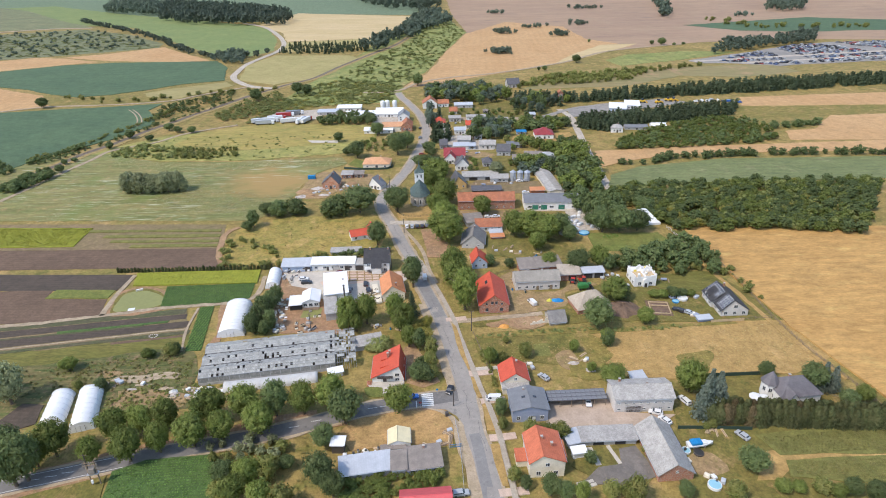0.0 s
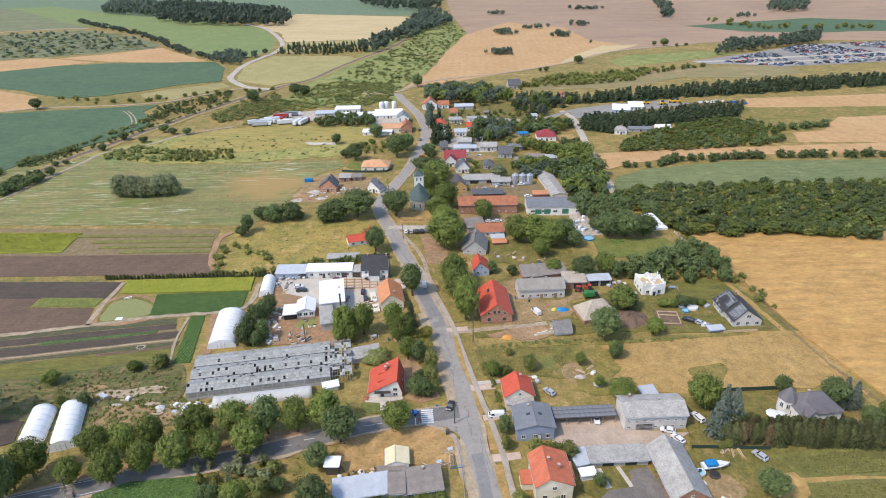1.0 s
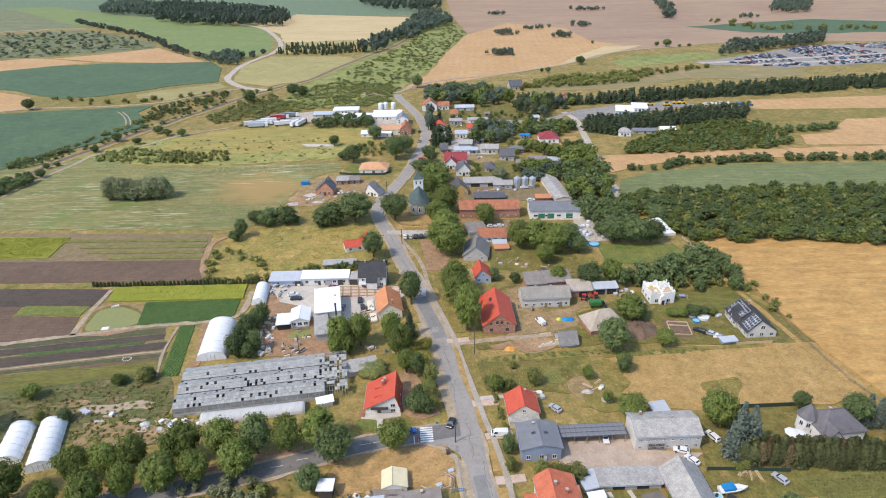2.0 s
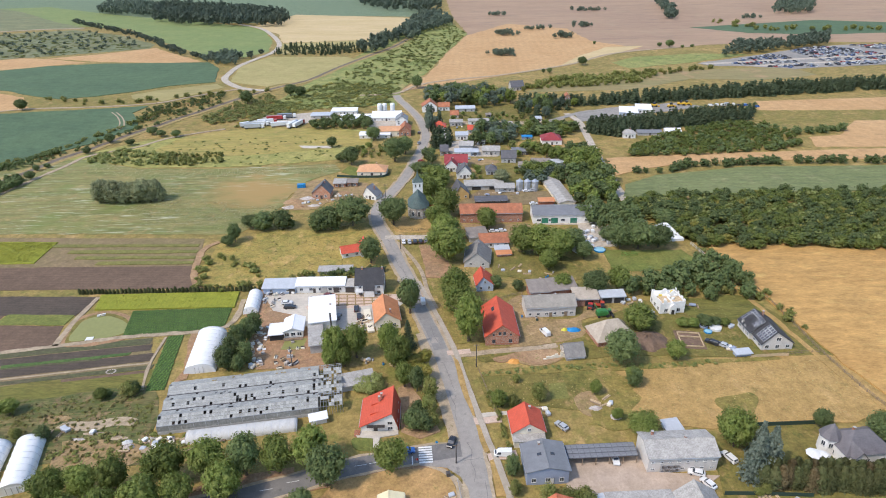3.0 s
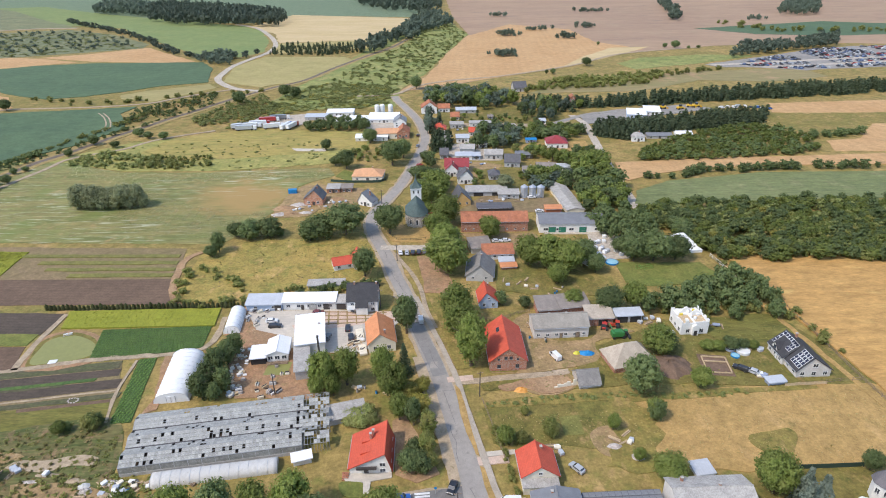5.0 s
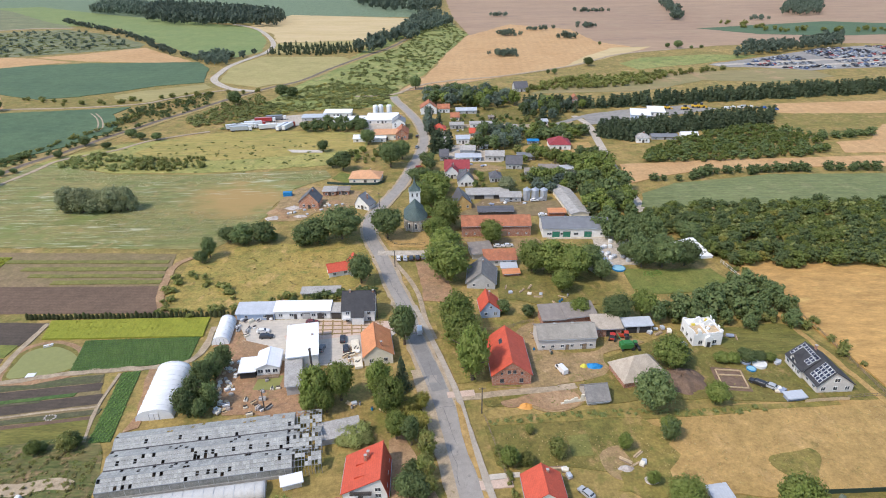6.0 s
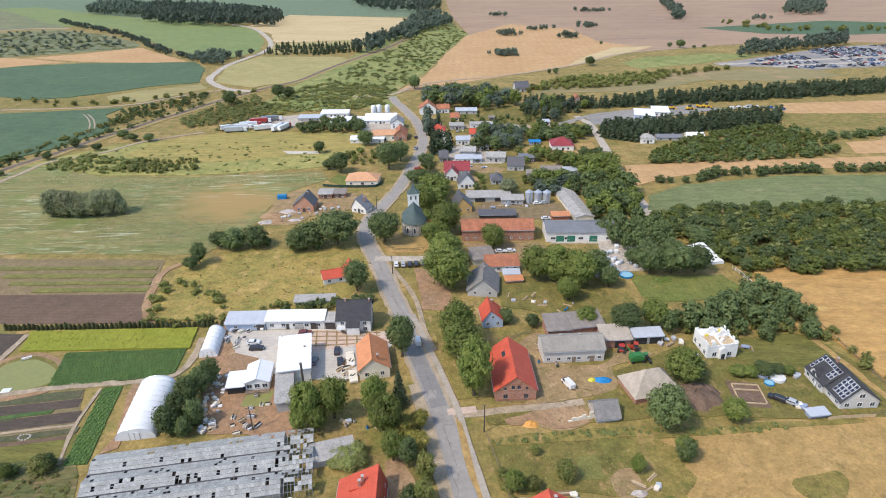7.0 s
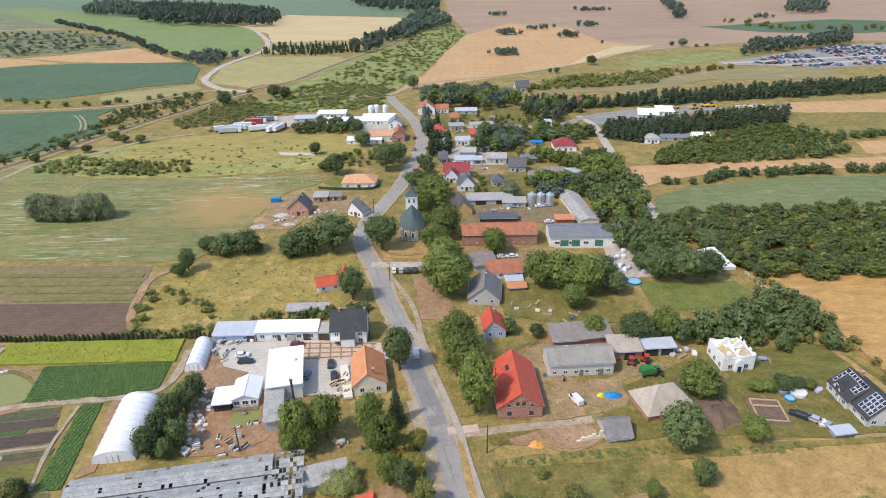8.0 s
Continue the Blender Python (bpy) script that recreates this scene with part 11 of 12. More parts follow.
for k in range(34):
    zone = k % 4
    x0, y0, sx, sy = [(-67.8, 234.8, 3.5, 7), (-29.4, 222, 2.5, 8), (-55.5, 195.4, 9, 5), (-51.1, 202.3, 6, 8)][zone]
    th = thing("crate", "pale crate of building material in the yard", "crate", x0 + rng.uniform(-sx, sx), y0 + rng.uniform(-sy, sy), rng.uniform(0, 90), 0.2, "yard crates")
    bm = bmesh.new()
    w = rng.uniform(0.4, 1.1)
    rounded_box(bm, -w, w, -0.5, 0.5, -0.18, rng.uniform(0.4, 1.0), 0.04, 1)
    part("body", bm, rng.choice((M_FRAME, M_RUBBLE, M_PLANK, M_GREYWALL, M_CREAM)), th)
    bm = bmesh.new()
    box(bm, -w - 0.02, w + 0.02, -0.06, 0.06, 0.0, 1.02)
    part("strap", bm, M_DARKFRAME, th)

# foundation trench with boards
x, y, rot, w, d, he, hr, ro = (85.3, 205.1, -6.9, 9.1, 10.5, 0, 0, 0.00)
LAYER[0] = 0.26
c, s = math.cos(radians(rot)), math.sin(radians(rot))
patch("foundation_pit", "dug brown foundation pit", [(x + u * c - v * s, y + u * s + v * c) for u, v in ((-w / 2, -d / 2), (w / 2, -d / 2), (w / 2, d / 2), (-w / 2, d / 2))], M_EARTH, 0, 0.3, 2, category="pit")
th = thing("shuttering", "timber shuttering boards round the foundation", "boards", x, y, rot, 0.27)
for u0, u1, v0, v1 in ((-w / 2 + 1, w / 2 - 0.5, -d / 2 + 1, -d / 2 + 1.3), (-w / 2 + 1, w / 2 - 0.5, d / 2 - 1.3, d / 2 - 1), (w / 2 - 0.8, w / 2 - 0.5, -d / 2 + 1, d / 2 - 1), (-w / 2 + 1, -w / 2 + 1.3, -d / 2 + 1, d / 2 - 1), (-w / 2 + 1, w / 2 - 1, 1.5, 1.8)):
    bm = bmesh.new()
    box(bm, u0, u1, v0, v1, 0, 0.35)
    part("board", bm, M_PLANK, th)


# ---- poles and fences ----
def pole(x, y, h, where, arms=True):
    th = thing("utility_pole", "dark wooden utility pole " + where, "pole", x, y, 8, 0, "utility poles")
    bm = bmesh.new()
    tube(bm, 0.2, 0.13, (0, 0, -0.2), (0, 0, h), 10)
    part("shaft", bm, M_DARKFRAME, th)
    if arms:
        bm = bmesh.new()
        box(bm, -0.9, 0.9, -0.06, 0.06, h - 0.5, h - 0.36)
        arm = part("crossarm", bm, M_WOOD, th)
        for u in (-0.8, 0, 0.8):
            bm = bmesh.new()
            tube(bm, 0.05, 0.03, (u, 0, h - 0.36), (u, 0, h - 0.12), 6)
            part("insulator", bm, M_KERB, arm)


for x, y, h, where in [(10.1, 192.2, 9, "by the footpath"), (-36.4, 199.8, 11, "beside the production hall"), (-51, 194.3, 8, "in the yard"), (-100.3, 125.2, 8, "by the side road"), (-31.3, 345.1, 8, "by the road bend"), (-23.4, 242.4, 8, "by the dark-roofed house"), (2.3, 150.4, 7, "at the junction"), (-19.5, 280.1, 8, "by the church lane")]:
    pole(x, y, h, where)


def fence(label, pts, gap, h, material, rails=2, solid=False):
    """Posts and rails, or close boards, along a line."""
    line = smooth_line(pts, gap)
    th = thing("fence", label, "fence", line[0].x, line[0].y, 0, 0)
    o = line[0]
    bm = bmesh.new()
    box(bm, -0.06, 0.06, -0.06, 0.06, -0.1, h)
    post = mesh_of("post", bm, material)
    for p in line:
        shared("post", post, th, pose(p.x - o.x, p.y - o.y, 0.1))
    for a, b in zip(line, line[1:]):
        a, b = a - o, b - o
        d = b - a
        ang = math.degrees(math.atan2(d.y, d.x))
        if solid:
            bm = bmesh.new()
            box(bm, 0, d.length, -0.03, 0.03, 0.1, h - 0.05)
            q = part("panel", bm, material, th)
            q.matrix_local = pose(a.x, a.y, 0.1, 0, 0, ang)
        else:
            for r in range(rails):
                zz = h * (0.35 + 0.55 * r / max(1, rails - 1))
                bm = bmesh.new()
                box(bm, 0, d.length, -0.025, 0.025, zz - 0.05, zz + 0.05)
                q = part("rail", bm, material, th)
                q.matrix_local = pose(a.x, a.y, 0.1, 0, 0, ang)


M_GREENFENCE = plain("dark_green_fence", (0.03, 0.06, 0.045), 0.7)
fence("dark green screen fence behind the garden", [(86.9, 162.2), (96.8, 162.4), (105.5, 162.7)], 2.5, 1.6, M_GREENFENCE, 2, True)
fence("dark fence along the yard by the boat", [(69.3, 138.3), (77.7, 138), (90.9, 137.2)], 2.5, 1.4, M_GREENFENCE, 2, True)
fence("pale post and rail fence along the wheat", [(113.6, 280), (114.7, 272.5), (115.4, 265), (115.8, 258)], 2.2, 1.5, M_FRAME)
fence("weathered post and rail fence along the wheat field", [(124.6, 240), (126, 213.5), (126.4, 198.2), (128.8, 176), (132.9, 159.4), (135.6, 143.6)], 3.0, 1.4, M_WOOD, 3)
fence("weathered fence between garden and paddock", [(110.7, 195), (119.5, 196.2), (125.8, 196.4)], 3.0, 1.3, M_WOOD)
fence("pale wooden fence along the solar house plot", [(101.6, 194.2), (105.9, 194.7), (114.6, 195)], 2.5, 1.2, M_PLANK, 2, True)
fence("garden fence along the footpath", [(10.6, 190.7), (12.4, 181.7), (13.8, 173.3), (15.3, 166.4)], 2.2, 1.2, M_WOOD)
fence("low dark fence by the church lane", [(-25.8, 310.6), (-21, 301.9), (-11.8, 300.5), (-7.7, 301.3)], 2.5, 1.1, M_GREENFENCE)
fence("dark garden fence by the orange bungalow", [(-63.5, 381), (-52.5, 378.7), (-34.9, 378.6), (-31.9, 385.2)], 3.0, 1.5, M_GREENFENCE, 2, True)
fence("farmyard fence beside the brick farmhouse", [(12.5, 232.7), (16.4, 233.1), (20.7, 233.3), (26.9, 236.9), (31, 238)], 2.5, 1.4, M_WOOD, 3)
fence("wire fence by the junction garden", [(2.5, 144), (3.5, 135.6), (4.1, 124.7), (4.3, 115)], 2.5, 1.3, M_METAL)
fence("garden fence along the orange house", [(16.8, 132.9), (17.5, 126.4), (18.1, 120.3), (18.6, 114.3)], 2.2, 1.2, M_WOOD)

# concrete block stacks, tanks and works clutter
for x, y in ((-50, 533), (-46, 534.5), (-39.5, 534)):
    th = thing("white_silo", "tall white storage tank by the works", "tank", x, y, 0, 0, "white tanks")
    bm = bmesh.new()
    lathe(bm, [(2.0, 0), (2.0, 8.2), (1.4, 9.0), (0.1, 9.2)], 20)
    part("drum", bm, M_FRAME, th)
    bm = bmesh.new()
    lathe(bm, [(2.05, 3.4), (2.05, 3.6)], 20)
    part("band", bm, M_METAL, th)
rng = random.Random(31)
for k in range(26):
    x0, y0 = [(75.1, 296.2), (75.2, 285.1)][k % 2]
    th = thing("big_bag", "white bulk bag in the works yard", "bag", x0 + rng.uniform(-9, 9), y0 + rng.uniform(-4, 4), rng.uniform(0, 90), 0.2, "bulk bags")
    bm = bmesh.new()
    rounded_box(bm, -0.8, 0.8, -0.8, 0.8, 0, 1.4, 0.25, 2)
    part("sack", bm, rng.choice((M_FRAME, M_WHITESHEET, M_SILVER)), th)
    bm = bmesh.new()
    box(bm, -0.5, 0.5, -0.05, 0.05, 1.35, 1.6)
    part("sling", bm, M_FRAME, th)
th = thing("container", "blue shipping container on the building plot", "container", -81.5, 363.5, 4)
bm = bmesh.new()
rounded_box(bm, -2.3, 2.3, -1.1, 1.1, 0, 2.4, 0.05, 1)
part("body", bm, M_BLUE, th)
bm = bmesh.new()
for k in range(11):
    box(bm, -2.2 + k * 0.42, -2.05 + k * 0.42, -1.14, -1.09, 0.2, 2.2)
part("corrugation", bm, M_BLUE, th)


# ---- yard clutter ----
def clutter(kind, x, y, rot, rng):
    if kind == "barrel":
        th = thing("barrel", "small plastic rain barrel in the yard", "barrel", x, y, rot, 0.2, "yard barrels")
        bm = bmesh.new()
        lathe(bm, [(0.3, -0.2), (0.36, 0.3), (0.36, 0.6), (0.3, 0.9)], 14)
        part("drum", bm, rng.choice((M_BLUE, M_GREENFENCE, M_KERB)), th)
        bm = bmesh.new()
        lathe(bm, [(0.33, 0.9), (0.33, 0.95)], 14)
        part("lid", bm, M_DARKFRAME, th)
    elif kind == "boards":
        th = thing("board_stack", "stack of weathered boards on the ground", "boards", x, y, rot, 0.2, "board stacks")
        for k in range(rng.randint(3, 6)):
            bm = bmesh.new()
            o = rng.uniform(-0.25, 0.25)
            box(bm, -1.6 + o, 1.6 + o, -0.5 + 0.17 * k, -0.34 + 0.17 * k, -0.2, rng.uniform(0.15, 0.4))
            part("board", bm, rng.choice((M_WOOD, M_PLANK)), th)
    elif kind == "bag":
        th = thing("sheeted_stack", "white sheeted stack in the yard", "stack", x, y, rot, 0.2, "sheeted stacks")
        bm = bmesh.new()
        rounded_box(bm, -0.8, 0.8, -0.6, 0.6, 0, rng.uniform(0.5, 1.0), 0.2, 2)
        part("sheet", bm, rng.choice((M_FRAME, M_SILVER, M_CREAM)), th)
        bm = bmesh.new()
        box(bm, -0.9, 0.9, -0.7, 0.7, -0.2, 0.08)
        part("pallet_base", bm, M_WOOD, th)
    else:
        th = thing("trailer", "small car trailer with a grey cover", "trailer", x, y, rot, 0.03, "car trailers")
        bm = bmesh.new()
        rounded_box(bm, -1.2, 1.2, -0.65, 0.65, 0.45, 1.0, 0.05, 1)
        part("tub", bm, M_GREYBLUE, th)
        bm = bmesh.new()
        tube(bm, 0.05, 0.05, (1.2, 0, 0.5), (2.3, 0, 0.45), 6)
        part("drawbar", bm, M_METAL, th)
        for s in (-1, 1):
            shared("tyre", WHEELS["tyre"], th, pose(0, s * 0.75, 0.3))


rng = random.Random(44)
for x0, y0, sx, sy, n, kinds in [
    (0.8, 138.4, 1.0, 3.0, 5, ("boards", "bag")), (-21.6, 131.8, 5.0, 1.0, 7, ("bag", "barrel", "boards")), (-28.8, 130.3, 2.0, 1.2, 3, ("bag", "barrel")),
    (-5.2, 134, 4.0, 1.0, 5, ("bag", "boards")), (67.7, 131.5, 1.0, 6.0, 5, ("barrel", "bag", "boards")), (81.7, 137.5, 5.0, 1.5, 5, ("boards",)),
    (71.8, 118.5, 2.5, 1.5, 4, ("barrel", "bag")), (73.7, 231.5, 5.0, 2.0, 7, ("boards", "bag")), (93.7, 226.6, 2.5, 1.5, 3, ("boards", "trailer")),
    (100.7, 213.4, 8.0, 1.5, 7, ("boards", "bag")), (95.3, 199.6, 4.0, 1.0, 3, ("bag", "trailer")), (33.1, 220.5, 6.0, 1.5, 4, ("boards", "barrel")), (30.6, 230.1, 1.5, 2.0, 4, ("bag", "boards")),
    (41.9, 253.4, 8.0, 4.0, 7, ("boards", "bag", "barrel")), (28.5, 259.3, 5.0, 3.0, 5, ("boards", "bag")), (32.2, 347.5, 12.0, 2.0, 9, ("boards", "trailer", "bag")), (57.8, 327.7, 3.0, 2.0, 4, ("barrel", "boards")),
    (-68, 340.2, 9.0, 3.0, 9, ("boards", "bag")), (-52.4, 349.6, 7.0, 3.0, 6, ("boards", "bag")), (47.6, 173.4, 3.0, 3.0, 5, ("boards", "bag")), (27.7, 170.4, 3.0, 2.0, 4, ("boards", "bag")),
    (-29.7, 217.5, 2.0, 6.0, 8, ("bag", "boards")), (-19, 204.5, 4.0, 2.0, 6, ("boards", "bag", "trailer")), (-22.4, 195.4, 6.0, 2.0, 7, ("boards", "bag", "barrel")), (-63.8, 242.2, 8.0, 1.0, 6, ("bag", "barrel")),
    (-73.1, 160.5, 12.0, 1.5, 10, ("bag", "boards")), (-85.6, 158.6, 5.0, 3.0, 7, ("bag", "boards")), (-107.5, 165, 8.0, 2.0, 6, ("boards", "bag")), (16.5, 408.5, 12.0, 3.0, 6, ("bag", "trailer")), (28.1, 485.3, 30.0, 6.0, 8, ("bag", "trailer")),
]:
    for k in range(n):
        clutter(rng.choice(kinds), x0 + rng.uniform(-sx, sx), y0 + rng.uniform(-sy, sy), rng.uniform(0, 180), rng)


def sign(x, y, rot, label, plate, h=2.3):
    th = thing("road_sign", label, "sign", x, y, rot, 0.2)
    bm = bmesh.new()
    tube(bm, 0.035, 0.035, (0, 0, 0), (0, 0, h), 8)
    part("post", bm, M_METAL, th)
    bm = bmesh.new()
    lathe(bm, [(0.4, -0.015), (0.4, 0.015)], 20, pose(0, -0.04, h - 0.3, 90))
    part("plate", bm, plate, th)


sign(-2.9, 156.2, 0, "round road sign beside the zebra crossing", M_BLUE)
sign(-8.2, 150, 180, "round road sign across from the zebra crossing", M_TAIL)
th = thing("litter_bin", "dark litter bin at the junction corner", "bin", 0.1, 146, 10, 0.2)
bm = bmesh.new()
rounded_box(bm, -0.5, 0.5, -0.45, 0.45, 0.1, 1.3, 0.06, 2)
part("body", bm, M_DARKFRAME, th)
bm = bmesh.new()
rounded_box(bm, -0.55, 0.55, -0.5, 0.5, 1.3, 1.42, 0.05, 2)
part("lid", bm, M_DARKFRAME, th)
th = thing("garden_gate", "blue metal garden gate by the path", "gate", 2.4, 132.7, 5, 0.2)
bm = bmesh.new()
for k in range(12):
    box(bm, -1.6 + k * 0.28, -1.54 + k * 0.28, -0.03, 0.03, 0.1, 1.3)
box(bm, -1.7, 1.7, -0.04, 0.04, 1.2, 1.28)
box(bm, -1.7, 1.7, -0.04, 0.04, 0.2, 0.28)
part("leaf", bm, M_BLUE, th)
for u in (-1.8, 1.8):
    bm = bmesh.new()
    box(bm, u - 0.12, u + 0.12, -0.12, 0.12, -0.1, 1.5)
    part("post", bm, M_KERB, th)


# ---- low plants ----
def tufts(name, label, spots, lo, hi, leaf, seed, category="grass", n=12, size=0.5, spread_r=0.45):
    rng = np.random.default_rng(seed)
    protos = []
    for s in range(4):
        ang = rng.uniform(0, math.tau, n)
        r = spread_r * np.sqrt(rng.uniform(0, 1, n))
        p = np.stack([np.cos(ang) * r, np.sin(ang) * r, rng.uniform(0.15, 0.75, n)], 1)
        nor = np.stack([np.cos(ang) * 0.5, np.sin(ang) * 0.5, np.ones(n)], 1)
        protos.append(leaves(rng, p, nor, size))
    made = []
    for k, (x, y) in enumerate(spots):
        v, f = protos[k % 4]
        h = rng.uniform(lo, hi)
        a = rng.uniform(0, math.tau)
        c, s = math.cos(a), math.sin(a)
        made.append((np.stack([(v[:, 0] * c - v[:, 1] * s) * h * 1.3 + x, (v[:, 0] * s + v[:, 1] * c) * h * 1.3 + y, v[:, 2] * h + 0.15], 1), f))
    v, f = join(made)
    return tagged(new(name, mesh_arrays(name, v, f, leaf)), label, category, kind="stuff")


def fast_spread(poly, n, seed):
    rng = random.Random(seed)
    xs, ys = [p[0] for p in poly], [p[1] for p in poly]
    out = []
    while len(out) < n:
        p = (rng.uniform(min(xs), max(xs)), rng.uniform(min(ys), max(ys)))
        if inside(p, poly):
            out.append(p)
    return out


def crop_rows(poly, turn, gap, along_gap, seed):
    """Points on straight rows inside a plot."""
    rng = random.Random(seed)
    c, s = math.cos(radians(turn)), math.sin(radians(turn))
    loc = [(x * c + y * s, -x * s + y * c) for x, y in poly]
    u0, u1 = min(p[0] for p in loc), max(p[0] for p in loc)
    v0, v1 = min(p[1] for p in loc), max(p[1] for p in loc)
    out = []
    v = v0
    while v < v1:
        u = u0
        while u < u1:
            if inside((u, v), loc):
                out.append((u * c - v * s + rng.uniform(-0.1, 0.1), u * s + v * c + rng.uniform(-0.1, 0.1)))
            u += along_gap * rng.uniform(0.8, 1.3)
        v += gap
    return out


F_CROP = foliage("crop_leaves", (0.12, 0.21, 0.05), (0.18, 0.3, 0.075), (0.2, 0.31, 0.085))
F_MUSTARD = foliage("mustard_leaves", (0.19, 0.21, 0.03), (0.3, 0.295, 0.05), (0.33, 0.315, 0.06))
F_DRYGRASS = foliage("dry_grass_blades", (0.36, 0.28, 0.13), (0.5, 0.39, 0.19), (0.36, 0.31, 0.12))
F_WEED = foliage("weed_leaves", (0.18, 0.19, 0.06), (0.25, 0.235, 0.085), (0.27, 0.235, 0.09))
PLOT_A = [(-120.4, 230.8), (-82.4, 232.1), (-81.3, 218.4), (-116.3, 213.2)]
patch("field", "dark green leaf crop in rows", PLOT_A, M_LEAFCROP, 0, 0.2, 3)
tufts("leaf_crop", "rows of dark green leafy plants", crop_rows(PLOT_A, 4, 1.15, 0.8, 1), 0.35, 0.5, F_CROP, 1, "crop")
PLOT_B = [(-99.7, 213), (-94.4, 213.7), (-89.3, 183.3), (-95.1, 182.8)]
patch("field", "narrow strip of green leafy crop", PLOT_B, M_LEAFCROP, 0, 0.2, 3)
tufts("leaf_crop", "narrow rows of bright green plants", crop_rows(PLOT_B, 82, 1.05, 0.7, 2), 0.35, 0.55, F_CROP, 2, "crop")
tufts("mustard_crop", "dense bright yellow-green mustard plants", crop_rows([(-137.9, 242.7), (-83.3, 243.4), (-82, 232.6), (-135.4, 232.4)], 3, 1.0, 0.7, 3), 0.45, 0.7, F_MUSTARD, 3, "crop")
tufts("mustard_crop", "yellow-green mustard plants by the meadow", crop_rows([(-253.7, 297.1), (-184.8, 293.6), (-183.9, 272.9), (-237.5, 273.6)], 2, 1.2, 1.0, 4), 0.5, 0.8, F_MUSTARD, 4, "crop")
tufts("leaf_crop", "vegetable rows by the side road", crop_rows([(-92.7, 117.6), (-93.8, 125.8), (-86.1, 129.8), (-67.8, 131.4), (-64.6, 120.6), (-61, 106.2), (-96.2, 107)], 4, 1.0, 0.7, 5), 0.35, 0.55, F_CROP, 5, "crop")
tufts("leaf_crop", "garden rows behind the thuja hedge", crop_rows([(92, 134.1), (128.7, 137), (149.7, 134.7), (144.2, 127.5), (95.4, 127.8)], 2, 0.9, 0.8, 6), 0.4, 0.6, F_WEED, 6, "crop")
tufts("leaf_crop", "potato rows in the garden", crop_rows([(96, 124.2), (121.1, 125.2), (141.4, 123.8), (142, 114.7), (95.2, 119.8)], 2, 0.9, 0.8, 7), 0.4, 0.6, F_WEED, 7, "crop")
tufts("leaf_crop", "rows of vegetables behind the sheds", crop_rows([(79.8, 273.1), (87.3, 273.6), (86.6, 269.1), (78.8, 268.6)], 20, 1.4, 0.9, 8), 0.4, 0.7, F_CROP, 8, "crop")
tufts("weeds", "tall weeds on the waste ground", fast_spread([(-165.7, 169.4), (-126.9, 177.5), (-94.9, 181.1), (-88.1, 173.6), (-81.7, 153), (-110.5, 156.1), (-156, 155.3)], 220, 9), 0.3, 0.8, F_WEED, 9, "weeds")
tufts("dry_grass", "dry grass tufts on the waste ground", fast_spread([(-165.7, 169.4), (-126.9, 177.5), (-94.9, 181.1), (-88.1, 173.6), (-81.7, 153), (-110.5, 156.1), (-156, 155.3)], 220, 10), 0.3, 0.6, F_DRYGRASS, 10)
tufts("dry_grass", "dry grass tufts on the slope", fast_spread([(-100.9, 258.7), (-104.8, 274.2), (-97.6, 291.4), (-79.1, 304.4), (-33.2, 308.7), (-27.3, 283.9), (-27.5, 256), (-64.3, 250.4)], 160, 11), 0.3, 0.6, F_DRYGRASS, 11)
tufts("weeds", "weeds on the slope", fast_spread([(-100.9, 258.7), (-104.8, 274.2), (-97.6, 291.4), (-79.1, 304.4), (-33.2, 308.7), (-27.3, 283.9), (-27.5, 256), (-64.3, 250.4)], 70, 12), 0.3, 0.6, F_WEED, 12, "weeds")
tufts("dry_grass", "dry grass of the paddock", fast_spread([(15.4, 183.9), (46.3, 184.9), (63.1, 189.3), (127.5, 194.6), (135, 172.3), (117.9, 163.5), (76, 162.4), (45.9, 170), (14.5, 173)], 700, 13), 0.15, 0.3, F_DRYGRASS, 13)
tufts("weeds", "grass tufts in the farm gardens", fast_spread([(11.4, 194.4), (48.2, 195.3), (100, 194.2), (119.1, 210.4), (113.7, 233.9), (81, 230.4), (49.4, 215)], 450, 14), 0.2, 0.4, F_WEED, 14, "weeds")
tufts("weeds", "weeds between the allotments", fast_spread([(-69.3, 132.1), (-42.1, 140.4), (-37.5, 115.7), (-38.5, 102.4), (-61, 102.9)], 260, 15), 0.2, 0.45, F_WEED, 15, "weeds")
tufts("meadow_flowers", "white blossom scattered over the meadow", fast_spread([(-172.6, 378.6), (-130.6, 346.6), (-103, 335.4), (-87.7, 335.9), (-93.4, 316.9), (-102, 303.9), (-151.1, 314), (-176.9, 338.9), (-155.5, 343.1)], 1500, 31), 0.3, 0.65, F_BLOSSOM, 31, "flowers", 5, 0.4, 1.2)
tufts("meadow_flowers", "white blossom along the upper meadow", fast_spread([(-235.9, 421.4), (-193, 401.4), (-138.9, 398.4), (-68.3, 401.8), (-71.8, 387.5), (-133.9, 384.8), (-175.6, 378.7), (-222.4, 398.5)], 1000, 32), 0.3, 0.7, F_BLOSSOM, 32, "flowers", 5, 0.4, 1.2)


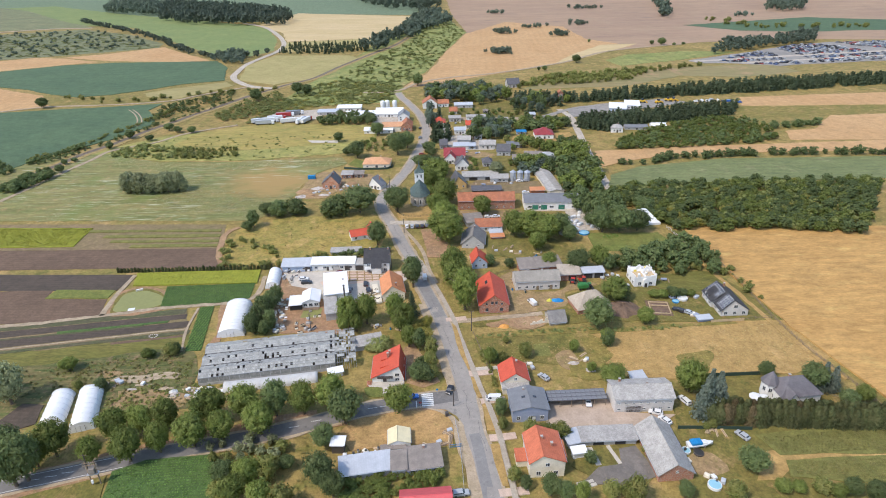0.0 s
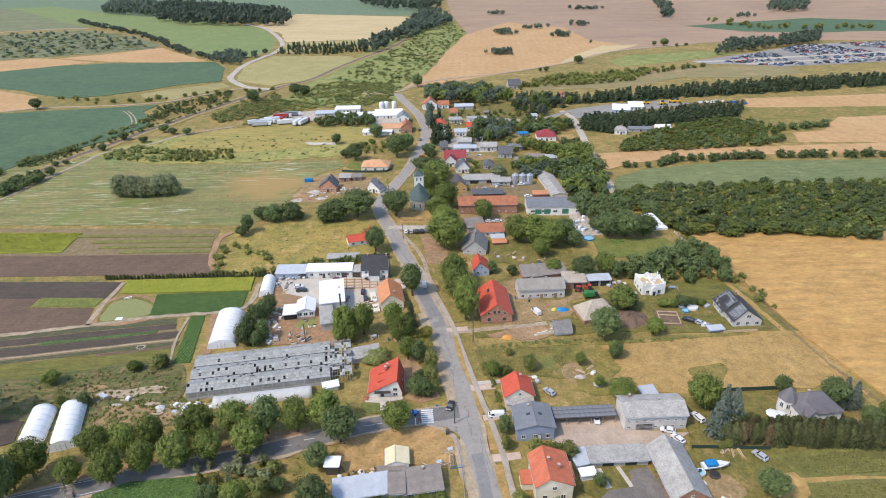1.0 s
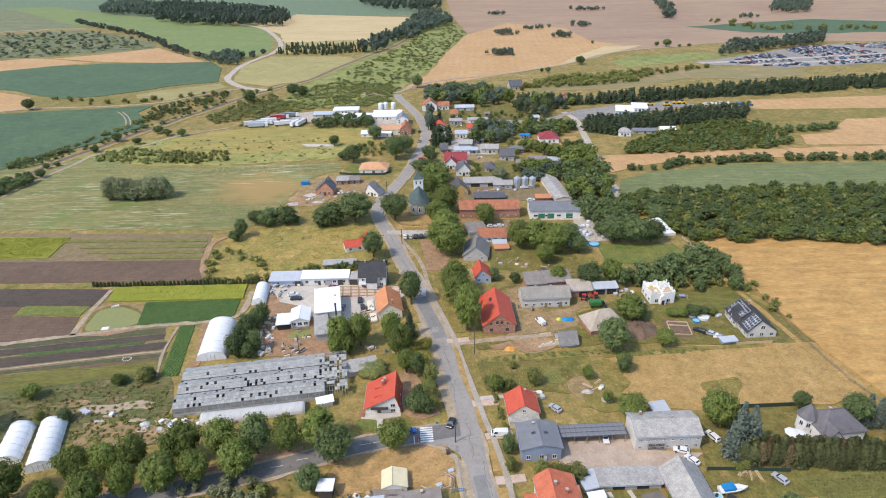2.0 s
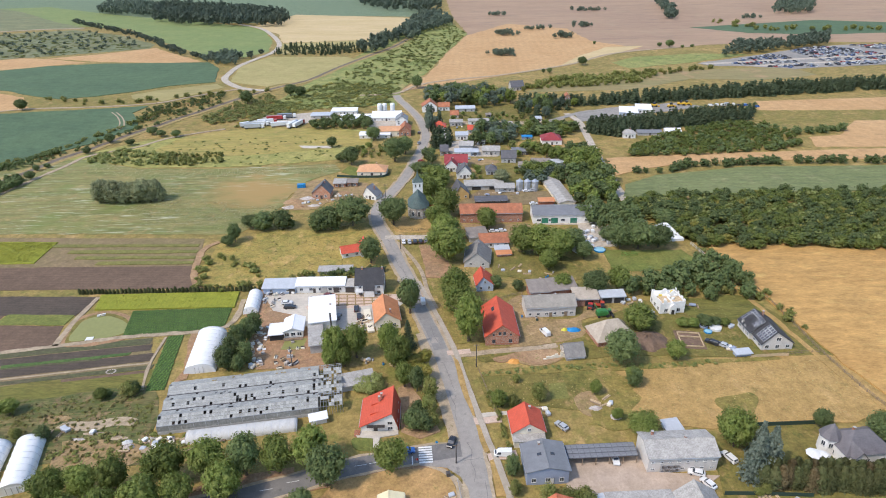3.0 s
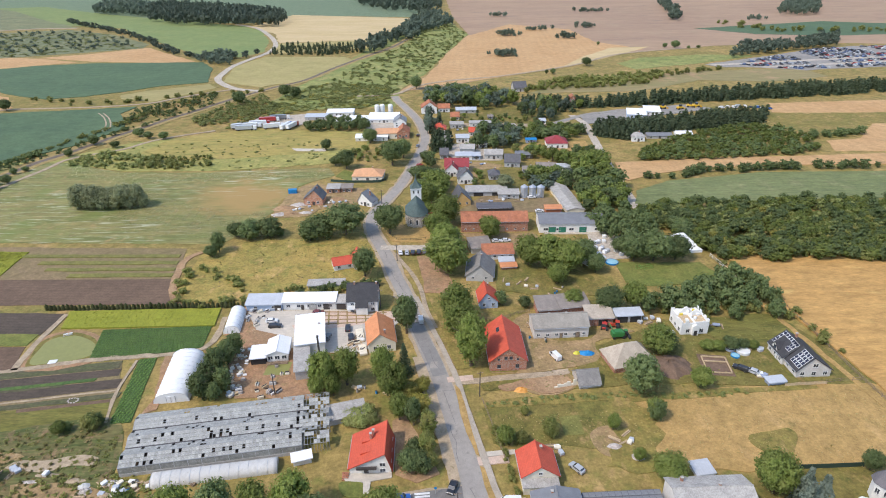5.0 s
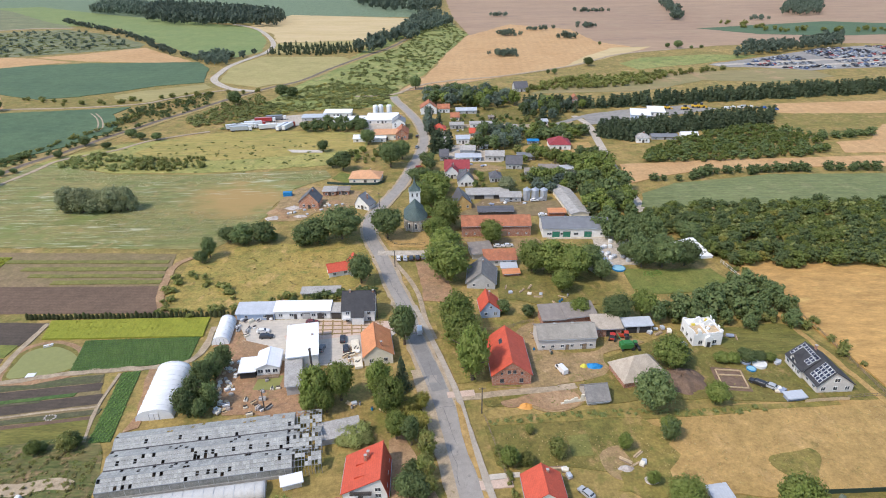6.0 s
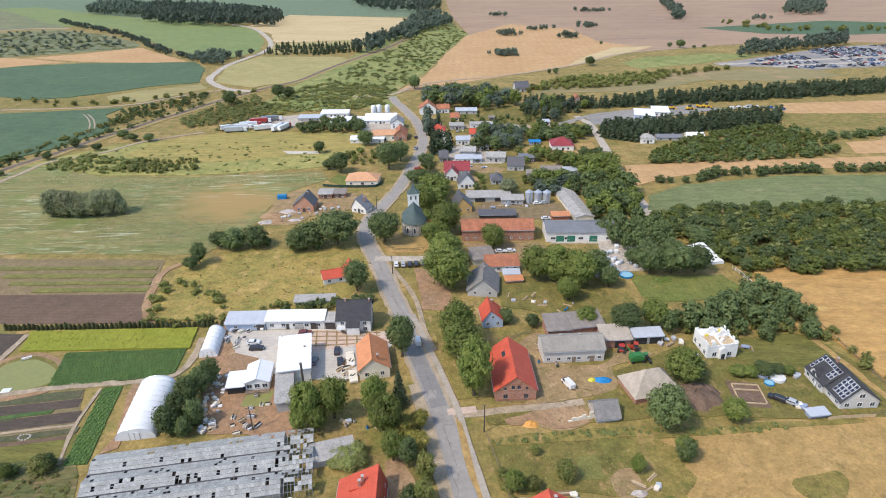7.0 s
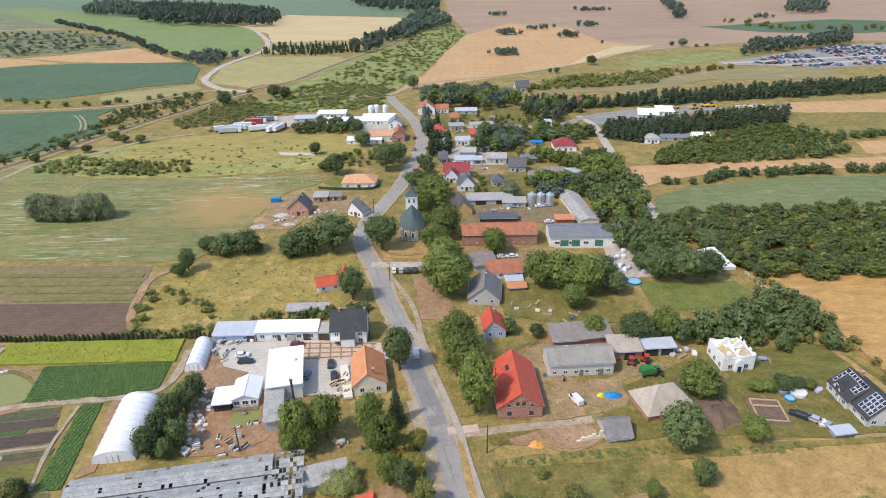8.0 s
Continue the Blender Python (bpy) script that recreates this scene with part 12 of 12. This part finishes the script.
# small things by the pond and on the weedy ground
th = thing("jetty", "small weathered white jetty on the pond bank", "jetty", -127.6, 212.2, 8, 0.1)
for k in range(5):
    bm = bmesh.new()
    box(bm, -1.3, 1.3, -1.0 + k * 0.42, -0.62 + k * 0.42, 0.3, 0.36)
    part("plank", bm, M_FRAME, th)
for u, v in ((-1.2, -0.9), (1.2, -0.9), (-1.2, 0.9), (1.2, 0.9)):
    bm = bmesh.new()
    tube(bm, 0.07, 0.07, (u, v, -0.3), (u, v, 0.31), 6)
    part("post", bm, M_WOOD, th)
th = thing("rowing_boat", "white rowing boat pulled up on the bank", "boat", -130.9, 228, 25, 0.1)
bm = bmesh.new()
prism(bm, [(-0.5, 0), (0.5, 0), (0.75, 0.5), (0.65, 0.5), (0.42, 0.1), (-0.42, 0.1), (-0.65, 0.5), (-0.75, 0.5)], -1.7, 1.2, "x")
part("hull", fixed(bm), M_FRAME, th)
bm = bmesh.new()
box(bm, -0.2, 0.15, -0.6, 0.6, 0.32, 0.38)
part("seat", bm, M_PLANK, th)
x0, y0 = -110.8, 193.1
rng = random.Random(44)
for k in range(12):
    a = k * math.tau / 12
    bm = bmesh.new()
    rounded_box(bm, -0.28, 0.28, -0.22, 0.22, -0.1, rng.uniform(0.2, 0.4), 0.1, 1)
    ob = new("field_stone", mesh_of("field_stone", bm, M_RUBBLE))
    ob.matrix_world = pose(x0 + 1.5 * math.cos(a), y0 + 1.1 * math.sin(a), 0.06, 0, 0, rng.uniform(0, 180))
    tagged(ob, "pale field stone in a ring on the plot", "stone", "stone ring")
for k in range(26):
    clutter(rng.choice(("boards", "bag", "boards", "barrel")), *[p + rng.uniform(-s, s) for p, s in zip((-76, 158.6), (7.0, 3.0))], rng.uniform(0, 180), rng)

# transformer on two poles beside the side road
th = thing("transformer_pole", "rusty transformer platform on two wooden poles", "transformer", -96.8, 121.9, 10)
for u in (-1.1, 1.1):
    bm = bmesh.new()
    tube(bm, 0.2, 0.15, (u, 0, -0.2), (u, 0, 8.6), 9)
    part("shaft", bm, M_WOOD, th)
bm = bmesh.new()
rounded_box(bm, -0.8, 0.8, -0.6, 0.6, 4.4, 6.2, 0.1, 1)
part("transformer_box", bm, M_BROWNSHEET, th)
bm = bmesh.new()
box(bm, -1.5, 1.5, -0.7, 0.7, 4.2, 4.38)
part("platform", bm, M_METAL, th)
for z in (7.4, 8.2):
    bm = bmesh.new()
    box(bm, -1.8, 1.8, -0.26, -0.14, z, z + 0.16)
    arm = part("crossarm", bm, M_WOOD, th)
    for u in (-1.6, 0, 1.6):
        bm = bmesh.new()
        tube(bm, 0.07, 0.04, (u, -0.2, z + 0.15), (u, -0.2, z + 0.45), 6)
        part("insulator", bm, M_KERB, arm)
bm = bmesh.new()
rounded_box(bm, -1.0, -0.4, -0.5, -0.1, 1.0, 2.2, 0.05, 1)
part("switch_box", bm, M_FRAME, th)
